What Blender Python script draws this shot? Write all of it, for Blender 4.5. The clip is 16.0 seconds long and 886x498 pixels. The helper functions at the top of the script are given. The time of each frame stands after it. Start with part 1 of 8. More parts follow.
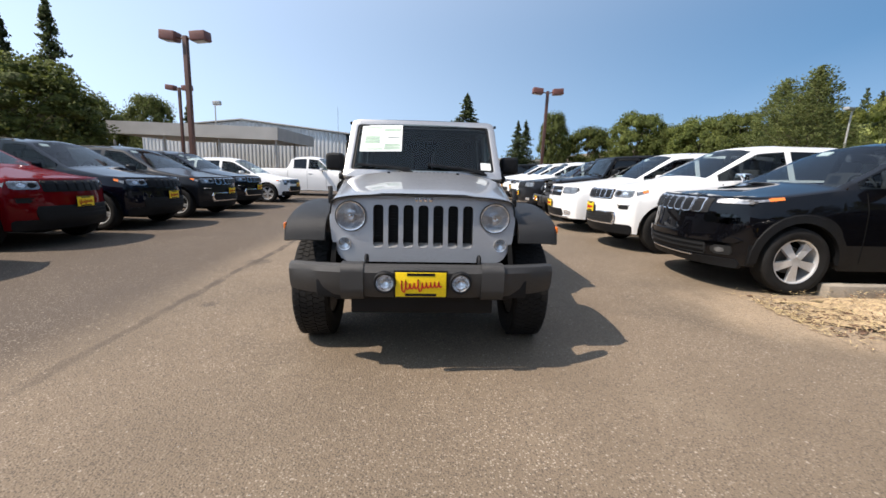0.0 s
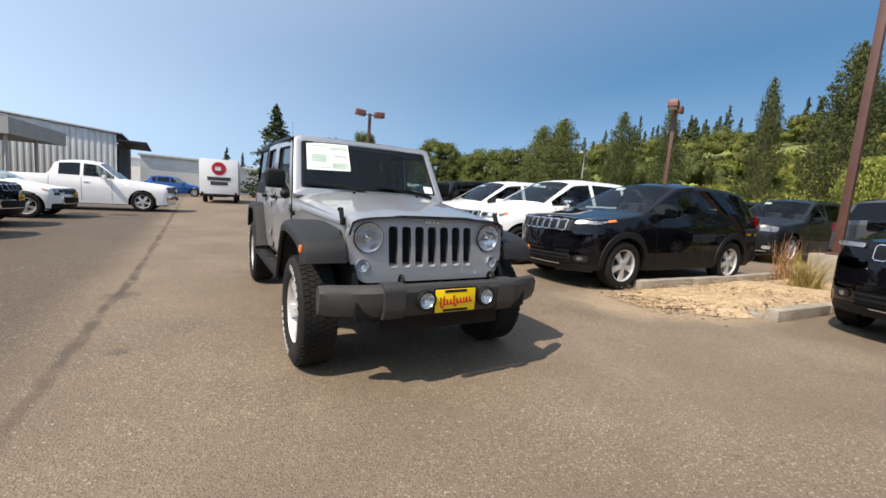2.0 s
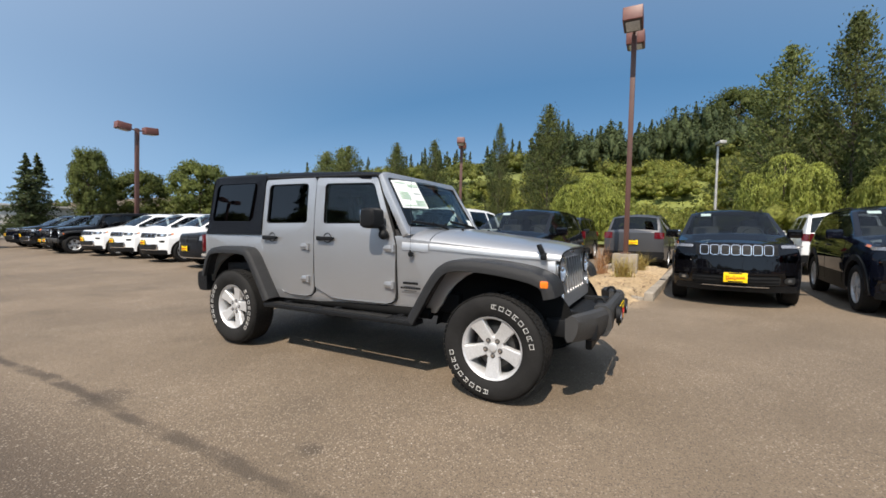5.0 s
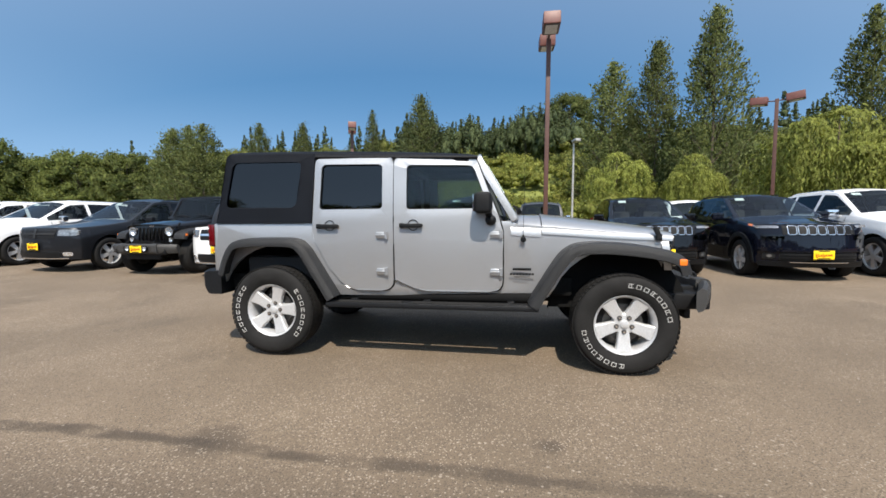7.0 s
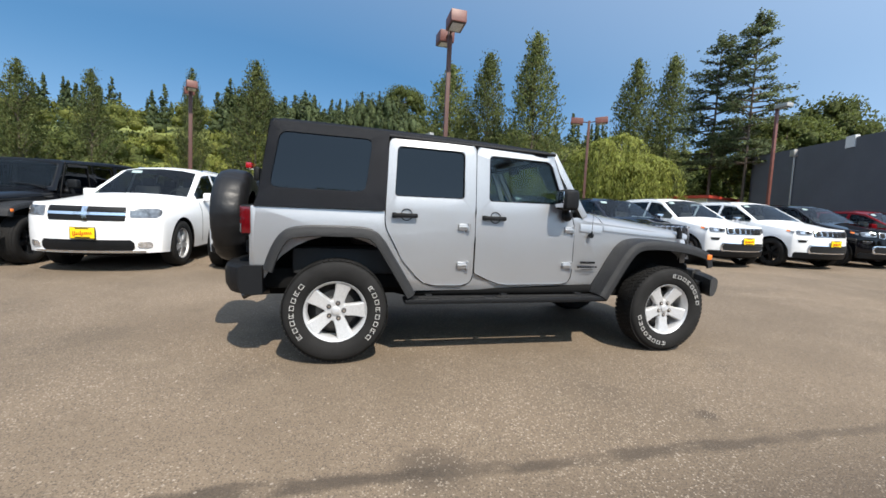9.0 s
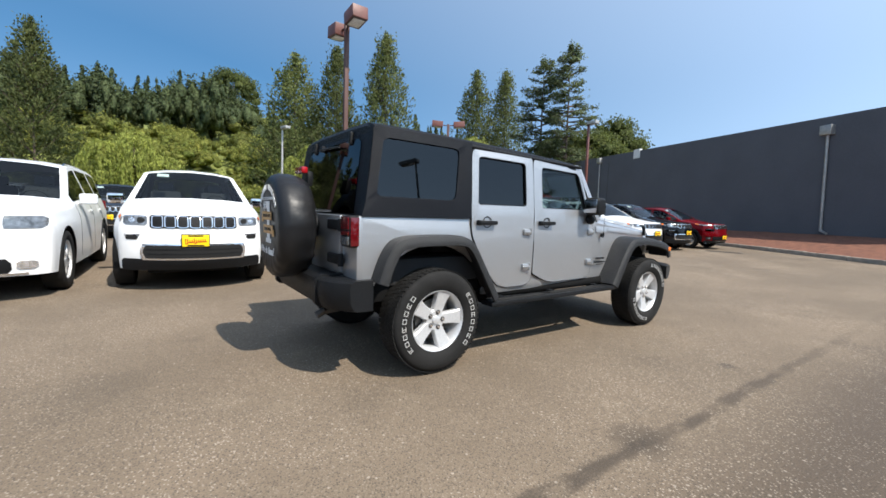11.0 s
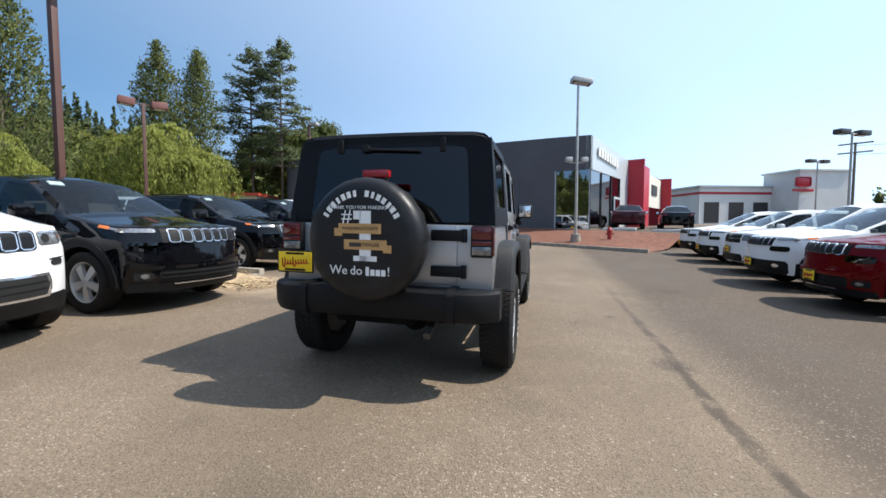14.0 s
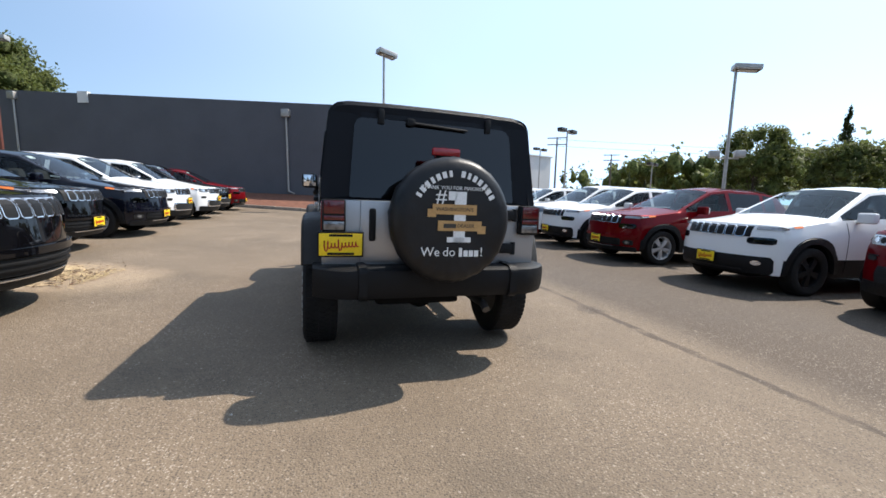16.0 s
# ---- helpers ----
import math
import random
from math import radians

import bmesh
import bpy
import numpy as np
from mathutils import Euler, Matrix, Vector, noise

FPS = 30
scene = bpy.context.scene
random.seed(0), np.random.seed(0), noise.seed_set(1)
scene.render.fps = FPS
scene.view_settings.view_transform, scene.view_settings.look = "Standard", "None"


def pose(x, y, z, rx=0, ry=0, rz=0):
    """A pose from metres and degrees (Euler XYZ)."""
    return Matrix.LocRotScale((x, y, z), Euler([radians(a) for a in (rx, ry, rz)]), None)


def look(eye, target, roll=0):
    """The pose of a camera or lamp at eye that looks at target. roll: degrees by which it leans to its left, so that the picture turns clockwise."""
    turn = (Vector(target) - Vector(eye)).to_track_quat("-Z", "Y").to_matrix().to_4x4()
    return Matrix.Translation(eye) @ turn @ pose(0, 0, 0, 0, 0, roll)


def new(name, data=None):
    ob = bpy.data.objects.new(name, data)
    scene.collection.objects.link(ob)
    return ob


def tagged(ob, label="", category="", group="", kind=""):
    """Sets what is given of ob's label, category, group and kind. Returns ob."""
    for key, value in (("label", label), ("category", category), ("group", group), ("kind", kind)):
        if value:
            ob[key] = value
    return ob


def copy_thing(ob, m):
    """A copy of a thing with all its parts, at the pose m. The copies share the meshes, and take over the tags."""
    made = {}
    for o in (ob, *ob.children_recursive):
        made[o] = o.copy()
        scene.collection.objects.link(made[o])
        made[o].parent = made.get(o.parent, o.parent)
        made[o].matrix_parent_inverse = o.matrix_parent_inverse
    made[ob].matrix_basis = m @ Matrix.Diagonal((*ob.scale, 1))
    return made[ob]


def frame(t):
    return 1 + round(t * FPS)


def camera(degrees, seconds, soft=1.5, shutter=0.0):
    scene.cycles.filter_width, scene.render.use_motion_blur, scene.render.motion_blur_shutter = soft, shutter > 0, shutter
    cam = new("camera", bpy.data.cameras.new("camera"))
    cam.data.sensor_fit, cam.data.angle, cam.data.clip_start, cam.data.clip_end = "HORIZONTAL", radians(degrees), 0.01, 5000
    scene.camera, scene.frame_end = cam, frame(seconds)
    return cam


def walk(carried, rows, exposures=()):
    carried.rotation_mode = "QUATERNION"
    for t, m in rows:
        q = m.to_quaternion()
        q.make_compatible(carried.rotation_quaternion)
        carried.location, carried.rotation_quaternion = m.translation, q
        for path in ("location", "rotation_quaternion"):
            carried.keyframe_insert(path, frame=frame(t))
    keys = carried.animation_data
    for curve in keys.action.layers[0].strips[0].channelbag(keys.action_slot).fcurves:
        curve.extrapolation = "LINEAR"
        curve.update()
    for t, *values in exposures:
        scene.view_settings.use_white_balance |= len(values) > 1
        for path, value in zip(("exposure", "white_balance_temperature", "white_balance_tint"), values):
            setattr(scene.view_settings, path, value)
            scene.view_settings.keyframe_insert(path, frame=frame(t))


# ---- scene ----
cam = camera(94.1, 16.0, soft=1.6)
PATH = [
    (0, (-0.256, 0.372, 1.309), (-0.239, 2.336, 0.932), 2.6),
    (0.5, (-0.493, 0.316, 1.3), (-0.271, 2.274, 0.96), 2.6),
    (1, (-0.799, 0.318, 1.27), (-0.404, 2.252, 0.95), 5.0),
    (1.5, (-1.204, 0.396, 1.27), (-0.574, 2.273, 0.985), 6.3),
    (2, (-1.643, 0.453, 1.273), (-0.738, 2.221, 1.035), 4.7),
    (2.5, (-2.056, 0.67, 1.268), (-0.956, 2.327, 1.059), 2.7),
    (3, (-2.485, 0.871, 1.259), (-1.177, 2.38, 1.143), 1.9),
    (3.5, (-2.881, 1.147, 1.242), (-1.473, 2.562, 1.117), 2.3),
    (4, (-3.266, 1.473, 1.235), (-1.716, 2.736, 1.182), 2.6),
    (4.5, (-3.641, 1.81, 1.22), (-2.006, 2.959, 1.136), 2.2),
    (5, (-3.945, 2.229, 1.211), (-2.244, 3.278, 1.146), 1.5),
    (5.2, (-4.078, 2.391, 1.209), (-2.317, 3.338, 1.185), -0.1),
    (7.3, (-4.632, 4.465, 1.142), (-2.657, 4.752, 1.022), 1.4),
    (7.5, (-4.655, 4.68, 1.137), (-2.665, 4.846, 1.015), 1.8),
    (8, (-4.62, 5.169, 1.135), (-2.626, 5.131, 0.981), 1.3),
    (8.5, (-4.586, 5.693, 1.129), (-2.609, 5.419, 1.003), 2.4),
    (8.7, (-4.565, 5.901, 1.137), (-2.595, 5.587, 0.998), 2.7),
    (10.8, (-4.071, 7.846, 1.129), (-2.349, 6.835, 1.023), 1.5),
    (11, (-3.977, 8.008, 1.143), (-2.294, 6.935, 1.011), 1.8),
    (11.5, (-3.69, 8.381, 1.144), (-2.134, 7.131, 1.012), 1.9),
    (12, (-3.408, 8.737, 1.152), (-2.058, 7.265, 1.039), 1.3),
    (12.5, (-3.065, 9.016, 1.143), (-1.925, 7.374, 1.066), 0.8),
    (13, (-2.681, 9.316, 1.154), (-1.68, 7.587, 1.068), 0.4),
    (13.5, (-2.279, 9.554, 1.15), (-1.462, 7.733, 1.025), -0.4),
    (14, (-1.828, 9.747, 1.165), (-1.251, 7.835, 1.052), 0.0),
    (14.5, (-1.392, 9.918, 1.175), (-1.117, 7.942, 1.038), 1.0),
    (15, (-0.871, 9.976, 1.199), (-0.846, 7.985, 1.012), 1.0),
    (15.5, (-0.366, 9.996, 1.219), (-0.612, 8.019, 1.043), 1.1),
    (16, (0.108, 9.885, 1.231), (-0.393, 7.966, 0.974), 1.3),
]
walk(cam, [(t, look(eye, target, roll)) for t, eye, target, roll in PATH],
     [(0.0, 0.24, 6950, 16), (2.5, 0.20, 7100, 15), (5.0, 0.12, 7000, 14), (8.0, 0.30, 6700, 12), (11.0, 0.31, 6530, 11), (13.0, 0.32, 6430, 11), (16.0, 0.36, 6640, 13)])

# ---- daylight ----
SUN_TO = Vector((-0.603, -0.160, 0.783)).normalized()
world = bpy.data.worlds.new("sky")
scene.world = world
world.use_nodes = True
wn = world.node_tree
sky = wn.nodes.new("ShaderNodeTexSky")
sky.sky_type = "NISHITA"
sky.sun_disc = False
sky.sun_elevation = math.asin(SUN_TO.z)
sky.sun_rotation = math.atan2(SUN_TO.x, SUN_TO.y)
sky.altitude = 50
sky.air_density = 1.15
sky.dust_density = 0.7
sky.ozone_density = 1.4
# a deep clear blue, whitened by summer haze on the sun's side and by a thin veil along the horizon


def wnode(kind, **kw):
    n = wn.nodes.new(kind)
    for k, v in kw.items():
        n.inputs[k].default_value = v
    return n


tcw = wnode("ShaderNodeTexCoord")
sep = wnode("ShaderNodeSeparateXYZ")
wn.links.new(tcw.outputs["Generated"], sep.inputs[0])
up = wn.nodes.new("ShaderNodeMapRange")
up.inputs["To Min"].default_value, up.inputs["To Max"].default_value = 0.26, 1.0
wn.links.new(sep.outputs[2], up.inputs[0])
cv = wnode("ShaderNodeCombineXYZ")
wn.links.new(sep.outputs[0], cv.inputs[0])
wn.links.new(sep.outputs[1], cv.inputs[1])
wn.links.new(up.outputs[0], cv.inputs[2])
nv = wn.nodes.new("ShaderNodeVectorMath")
nv.operation = "NORMALIZE"
wn.links.new(cv.outputs[0], nv.inputs[0])
wn.links.new(nv.outputs[0], sky.inputs[0])
blue = wn.nodes.new("ShaderNodeVectorMath")
blue.operation = "MULTIPLY"
blue.inputs[1].default_value = (0.72, 1.22, 1.42)
wn.links.new(sky.outputs[0], blue.inputs[0])
dt = wn.nodes.new("ShaderNodeVectorMath")
dt.operation = "DOT_PRODUCT"
dt.inputs[1].default_value = SUN_TO
wn.links.new(tcw.outputs["Generated"], dt.inputs[0])
lobe = wn.nodes.new("ShaderNodeMapRange")
lobe.inputs["From Min"].default_value, lobe.inputs["From Max"].default_value = -0.32, 0.5
lobe.inputs["To Max"].default_value = 4.4
wn.links.new(dt.outputs["Value"], lobe.inputs[0])
veil = wn.nodes.new("ShaderNodeMapRange")
veil.interpolation_type = "SMOOTHSTEP"
veil.inputs["From Max"].default_value = 0.32
veil.inputs["To Min"].default_value, veil.inputs["To Max"].default_value = 1.7, 0.0
wn.links.new(sep.outputs[2], veil.inputs[0])
both = wn.nodes.new("ShaderNodeMath")
wn.links.new(lobe.outputs[0], both.inputs[0])
wn.links.new(veil.outputs[0], both.inputs[1])
hc = wn.nodes.new("ShaderNodeVectorMath")
hc.operation = "SCALE"
hc.inputs[0].default_value = (0.96, 0.99, 1.0)
wn.links.new(both.outputs[0], hc.inputs["Scale"])
ad = wn.nodes.new("ShaderNodeVectorMath")
wn.links.new(blue.outputs[0], ad.inputs[0])
wn.links.new(hc.outputs[0], ad.inputs[1])
wn.links.new(ad.outputs[0], wn.nodes["Background"].inputs[0])
wn.nodes["Background"].inputs[1].default_value = 0.095
sun = new("sun", bpy.data.lights.new("sun", "SUN"))
sun.data.energy = 5.4
sun.data.angle = radians(0.55)
sun.data.color = (1.0, 0.945, 0.85)
sun.matrix_world = look(SUN_TO * 60, (0, 0, 0))

# ---- the sloping lot: rising to the east, level beside the car, rising again to the south ----
def gz(x, y):
    near = max(-5.0, min(5.0, x))
    south = 0.5 * (2.5 - y + math.sqrt((2.5 - y) ** 2 + 1.0))
    north = 0.5 * (y - 6.0 + math.sqrt((y - 6.0) ** 2 + 1.0))
    far = 0.5 * (y - 13.0 + math.sqrt((y - 13.0) ** 2 + 1.0))
    return 0.048 + 0.0201 * x + 0.008 * near + 0.0145 * south - 0.013 * north + 0.0095 * far


def on_ground(x, y, heading=0.0, lift=0.0, slope=None, z=None):
    """A frame standing square on the sloping lot; its -y points ahead at heading 0."""
    gx, gy = slope or ((gz(x + 1.2, y) - gz(x - 1.2, y)) / 2.4, (gz(x, y + 1.2) - gz(x, y - 1.2)) / 2.4)
    n = Vector((-gx, -gy, 1)).normalized()
    a = radians(heading)
    ya = Vector((-math.sin(a), math.cos(a), 0))
    ya = (ya - n * ya.dot(n)).normalized()
    xa = ya.cross(n)
    m = Matrix((xa, ya, n)).transposed().to_4x4()
    m.translation = Vector((x, y, (gz(x, y) if z is None else z) + lift))
    return m


# ---- materials ----
MATS = {}


def mat(name, color, rough=0.5, metal=0.0, var=0.12, scale=6.0, fine=0.08, fscale=90.0, bump=0.0, bscale=120.0, coat=0.0, spec=0.5, tint=None, rand=0.0, sheen=0.0):
    """A surface with grain at two scales, optional relief and a tint that varies from thing to thing."""
    if name in MATS:
        return MATS[name]
    m = bpy.data.materials.new(name)
    m.use_nodes = True
    nt = m.node_tree
    b = nt.nodes["Principled BSDF"]
    b.inputs["Roughness"].default_value = rough
    b.inputs["Metallic"].default_value = metal
    b.inputs["Coat Weight"].default_value = coat
    b.inputs["Coat Roughness"].default_value = 0.03
    b.inputs["Specular IOR Level"].default_value = spec
    tc = nt.nodes.new("ShaderNodeTexCoord")
    n1 = nt.nodes.new("ShaderNodeTexNoise")
    n1.inputs["Scale"].default_value = scale
    n1.inputs["Detail"].default_value = 5
    n2 = nt.nodes.new("ShaderNodeTexNoise")
    n2.inputs["Scale"].default_value = fscale
    n2.inputs["Detail"].default_value = 2
    nt.links.new(tc.outputs["Object"], n1.inputs["Vector"])
    nt.links.new(tc.outputs["Object"], n2.inputs["Vector"])
    r1 = nt.nodes.new("ShaderNodeMapRange")
    r1.inputs["From Min"].default_value, r1.inputs["From Max"].default_value = 0.3, 0.7
    r1.inputs["To Min"].default_value, r1.inputs["To Max"].default_value = 1 - var, 1 + var
    r2 = nt.nodes.new("ShaderNodeMapRange")
    r2.inputs["From Min"].default_value, r2.inputs["From Max"].default_value = 0.3, 0.7
    r2.inputs["To Min"].default_value, r2.inputs["To Max"].default_value = 1 - fine, 1 + fine
    nt.links.new(n1.outputs[0], r1.inputs[0])
    nt.links.new(n2.outputs[0], r2.inputs[0])
    mul = nt.nodes.new("ShaderNodeMath")
    mul.operation = "MULTIPLY"
    nt.links.new(r1.outputs[0], mul.inputs[0])
    nt.links.new(r2.outputs[0], mul.inputs[1])
    last = mul
    if rand:
        oi = nt.nodes.new("ShaderNodeObjectInfo")
        r3 = nt.nodes.new("ShaderNodeMapRange")
        r3.inputs["To Min"].default_value, r3.inputs["To Max"].default_value = 1 - rand, 1 + rand
        nt.links.new(oi.outputs["Random"], r3.inputs[0])
        last = nt.nodes.new("ShaderNodeMath")
        last.operation = "MULTIPLY"
        nt.links.new(mul.outputs[0], last.inputs[0])
        nt.links.new(r3.outputs[0], last.inputs[1])
    sc = nt.nodes.new("ShaderNodeVectorMath")
    sc.operation = "SCALE"
    sc.inputs[0].default_value = color[:3]
    if tint:
        mx = nt.nodes.new("ShaderNodeMix")
        mx.data_type = "RGBA"
        mx.inputs["A"].default_value = (*color[:3], 1)
        mx.inputs["B"].default_value = (*tint, 1)
        nt.links.new(n1.outputs[0], mx.inputs["Factor"])
        nt.links.new(mx.outputs["Result"], sc.inputs[0])
    nt.links.new(last.outputs[0], sc.inputs["Scale"])
    nt.links.new(sc.outputs[0], b.inputs["Base Color"])
    if bump:
        bn = nt.nodes.new("ShaderNodeTexNoise")
        bn.inputs["Scale"].default_value = bscale
        bn.inputs["Detail"].default_value = 3
        nt.links.new(tc.outputs["Object"], bn.inputs["Vector"])
        bp = nt.nodes.new("ShaderNodeBump")
        bp.inputs["Strength"].default_value = bump
        bp.inputs["Distance"].default_value = 0.01
        nt.links.new(bn.outputs[0], bp.inputs["Height"])
        nt.links.new(bp.outputs[0], b.inputs["Normal"])
    MATS[name] = m
    return m


def paint(name, color, metal=0.0, rough=0.35, flake=0.03, coat=0.6, spec=0.15):
    m = mat("paint_" + name, color, rough, metal, var=0.02, scale=1.5, fine=flake, fscale=900, coat=coat, spec=spec)
    m.node_tree.nodes["Principled BSDF"].inputs["Coat IOR"].default_value = 1.42
    return m


def glass(name, tint, alpha, f0=0.042):
    """Car glass: tinted see-through pane with a sharp sky reflection."""
    if name in MATS:
        return MATS[name]
    m = bpy.data.materials.new(name)
    m.use_nodes = True
    nt = m.node_tree
    nt.nodes.remove(nt.nodes["Principled BSDF"])
    tr = nt.nodes.new("ShaderNodeBsdfTransparent")
    tr.inputs[0].default_value = (*[c * alpha for c in tint], 1)
    gl = nt.nodes.new("ShaderNodeBsdfGlossy")
    gl.inputs["Roughness"].default_value = 0.015
    gl.inputs["Color"].default_value = (0.95, 0.97, 1, 1)
    lw = nt.nodes.new("ShaderNodeLayerWeight")
    lw.inputs["Blend"].default_value = 0.5
    pw = nt.nodes.new("ShaderNodeMath")
    pw.operation = "POWER"
    pw.inputs[1].default_value = 5.0
    nt.links.new(lw.outputs["Facing"], pw.inputs[0])
    fr = nt.nodes.new("ShaderNodeMapRange")
    fr.inputs["To Min"].default_value, fr.inputs["To Max"].default_value = f0, 0.7
    nt.links.new(pw.outputs[0], fr.inputs[0])
    mx = nt.nodes.new("ShaderNodeMixShader")
    nt.links.new(fr.outputs[0], mx.inputs[0])
    nt.links.new(tr.outputs[0], mx.inputs[1])
    nt.links.new(gl.outputs[0], mx.inputs[2])
    nt.links.new(mx.outputs[0], nt.nodes["Material Output"].inputs[0])
    MATS[name] = m
    return m


SILVER = paint("silver", (0.45, 0.45, 0.455), 0.75, 0.42, 0.30, coat=0.8, spec=0.3)
WHITE = paint("white", (0.78, 0.78, 0.77))
BLACK = paint("black", (0.003, 0.003, 0.004), coat=0.95, spec=0.0)
NAVY = paint("navy", (0.004, 0.005, 0.010), coat=0.9, spec=0.0)
DGREY = paint("dark_grey", (0.016, 0.017, 0.020), 0.4, coat=0.45)
GREY = paint("grey", (0.10, 0.10, 0.105), 0.6)
RED = paint("red", (0.13, 0.0025, 0.005), 0.2, coat=0.45, spec=0.0)
BLUE = paint("blue", (0.02, 0.09, 0.28), 0.4)
GLASS = glass("glass_tinted", (0.62, 0.70, 0.72), 0.40)
GLASS_CLEAR = glass("glass_clear", (0.84, 0.92, 0.91), 0.80, 0.024)
GLASS_DARK = glass("glass_privacy", (0.45, 0.5, 0.55), 0.14, 0.042)
PLASTIC = mat("black_plastic", (0.008, 0.0085, 0.0095), 0.5, spec=0.2, bump=0.25, bscale=500, fine=0.2, fscale=600)
# the wings' plastic again, paler: sunlight on the front bumper put into its colour
BUMPER_LIT = mat("lit_bumper_plastic", (0.036, 0.035, 0.034), 0.50, spec=0.45, bump=0.35, bscale=420, fine=0.22, fscale=500)
PLASTIC_GREY = mat("grained_grey_plastic", (0.018, 0.0182, 0.019), 0.52, spec=0.3, bump=0.35, bscale=420, fine=0.22, fscale=500)
RUBBER = mat("tyre_rubber", (0.013, 0.0125, 0.012), 0.8, spec=0.25, var=0.25, scale=9, bump=0.2, bscale=200)
ALLOY = mat("silver_alloy", (0.60, 0.60, 0.60), 0.44, 0.45, var=0.05)
BRAKE = mat("brake_iron", (0.10, 0.095, 0.09), 0.5, 0.7)
TRIM = mat("bright_trim", (0.74, 0.74, 0.76), 0.14, 0.9, var=0.05)
CHROME = mat("chrome", (0.78, 0.78, 0.80), 0.08, 1.0, var=0.02)
INTERIOR = mat("cabin_black", (0.018, 0.018, 0.019), 0.8)
SEATS = mat("seat_cloth", (0.020, 0.020, 0.022), 0.9)
LAMP = mat("lamp_reflector", (0.66, 0.66, 0.67), 0.20, 0.75, var=0.45, scale=45)
SEAM = mat("seam_black", (0.006, 0.006, 0.006), 0.9)
LAMP_DARK = mat("smoked_lamp_unit", (0.22, 0.225, 0.23), 0.15, 0.6, var=0.5, scale=22)
LAMP_SMOKE = mat("pale_lamp_unit", (0.30, 0.30, 0.31), 0.22, 0.6, var=0.5, scale=30)
LENS_CLEAR = glass("lens_clear", (0.92, 0.94, 0.95), 0.95)
LENS_RED = mat("red_lens", (0.10, 0.0025, 0.005), 0.15, coat=0.6, var=0.2, scale=40)
LENS_BRIGHT = mat("clear_red_lens", (0.34, 0.008, 0.012), 0.2, coat=0.5, var=0.15, scale=40)
LENS_AMBER = mat("amber_lens", (0.85, 0.20, 0.02), 0.2, coat=1)
YELLOW = mat("plate_yellow", (0.90, 0.62, 0.01), 0.4, var=0.05)
SCRIPT = mat("plate_red_ink", (0.45, 0.02, 0.01), 0.5)
PAPER = mat("white_paper", (0.80, 0.83, 0.80), 0.6, var=0.03)
PRINT = mat("grey_print", (0.28, 0.32, 0.30), 0.7)
PRINT_GREEN = mat("green_print", (0.45, 0.62, 0.45), 0.7)
UNDER = mat("underbody", (0.010, 0.010, 0.010), 0.9, spec=0.05)


# ---- mesh helpers ----
def weighted(ob):
    """Shade large flat faces flat and let only their rounded rims turn."""
    ob.modifiers.new("normals", "WEIGHTED_NORMAL").keep_sharp = True
    return ob


def part(name, bm, material, parent, label="", smooth=True, angle=35):
    """One mesh object from a bmesh under a thing or a part."""
    me = bpy.data.meshes.new(name)
    bmesh.ops.recalc_face_normals(bm, faces=bm.faces)
    bm.to_mesh(me)
    bm.free()
    return mesh_ob(name, me, material, parent, label, smooth, angle)


def mesh_ob(name, me, material, parent, label="", smooth=True, angle=35):
    if smooth:
        me.shade_smooth()
        me.set_sharp_from_angle(angle=radians(angle))
    for x in material if isinstance(material, (list, tuple)) else [material]:
        me.materials.append(x)
    ob = new(name, me)
    if parent is not None:
        ob.parent = parent
    if label:
        tagged(ob, label)
    return ob


def from_lists(name, verts, faces, material, parent, label="", smooth=True, angle=35, fix=True):
    me = bpy.data.meshes.new(name)
    me.from_pydata([tuple(v) for v in verts], [], faces)
    me.update()
    if fix:
        bm = bmesh.new()
        bm.from_mesh(me)
        bmesh.ops.remove_doubles(bm, verts=bm.verts, dist=1e-5)
        bmesh.ops.recalc_face_normals(bm, faces=bm.faces)
        bm.to_mesh(me)
        bm.free()
    return mesh_ob(name, me, material, parent, label, smooth, angle)


def box(bm, c, s, bevel=0.0, rot=None, seg=2):
    r = bmesh.ops.create_cube(bm, size=1)
    m = Matrix.Translation(c) @ (rot or Matrix()) @ Matrix.Diagonal((*s, 1))
    bmesh.ops.transform(bm, matrix=m, verts=r["verts"])
    if bevel:
        ed = {e for v in r["verts"] for e in v.link_edges}
        bmesh.ops.bevel(bm, geom=list(ed), offset=bevel, segments=seg, affect="EDGES", profile=0.6)
    return bm


def tube(bm, p0, p1, r0, r1=None, seg=16, caps=True):
    p0, p1 = Vector(p0), Vector(p1)
    d = p1 - p0
    r = bmesh.ops.create_cone(bm, cap_ends=caps, segments=seg, radius1=r0, radius2=r0 if r1 is None else r1, depth=d.length)
    m = Matrix.Translation((p0 + p1) / 2) @ d.to_track_quat("Z", "Y").to_matrix().to_4x4()
    bmesh.ops.transform(bm, matrix=m, verts=r["verts"])
    return bm


def lathe(bm, profile, seg=40, axis="x"):
    """Turn (along, radius) pairs about the x axis."""
    rings = []
    for a, r in profile:
        rings.append([bm.verts.new((a, r * math.cos(2 * math.pi * k / seg), r * math.sin(2 * math.pi * k / seg))) for k in range(seg)])
    for p, q in zip(rings, rings[1:]):
        for k in range(seg):
            bm.faces.new((p[k], p[(k + 1) % seg], q[(k + 1) % seg], q[k]))
    return bm


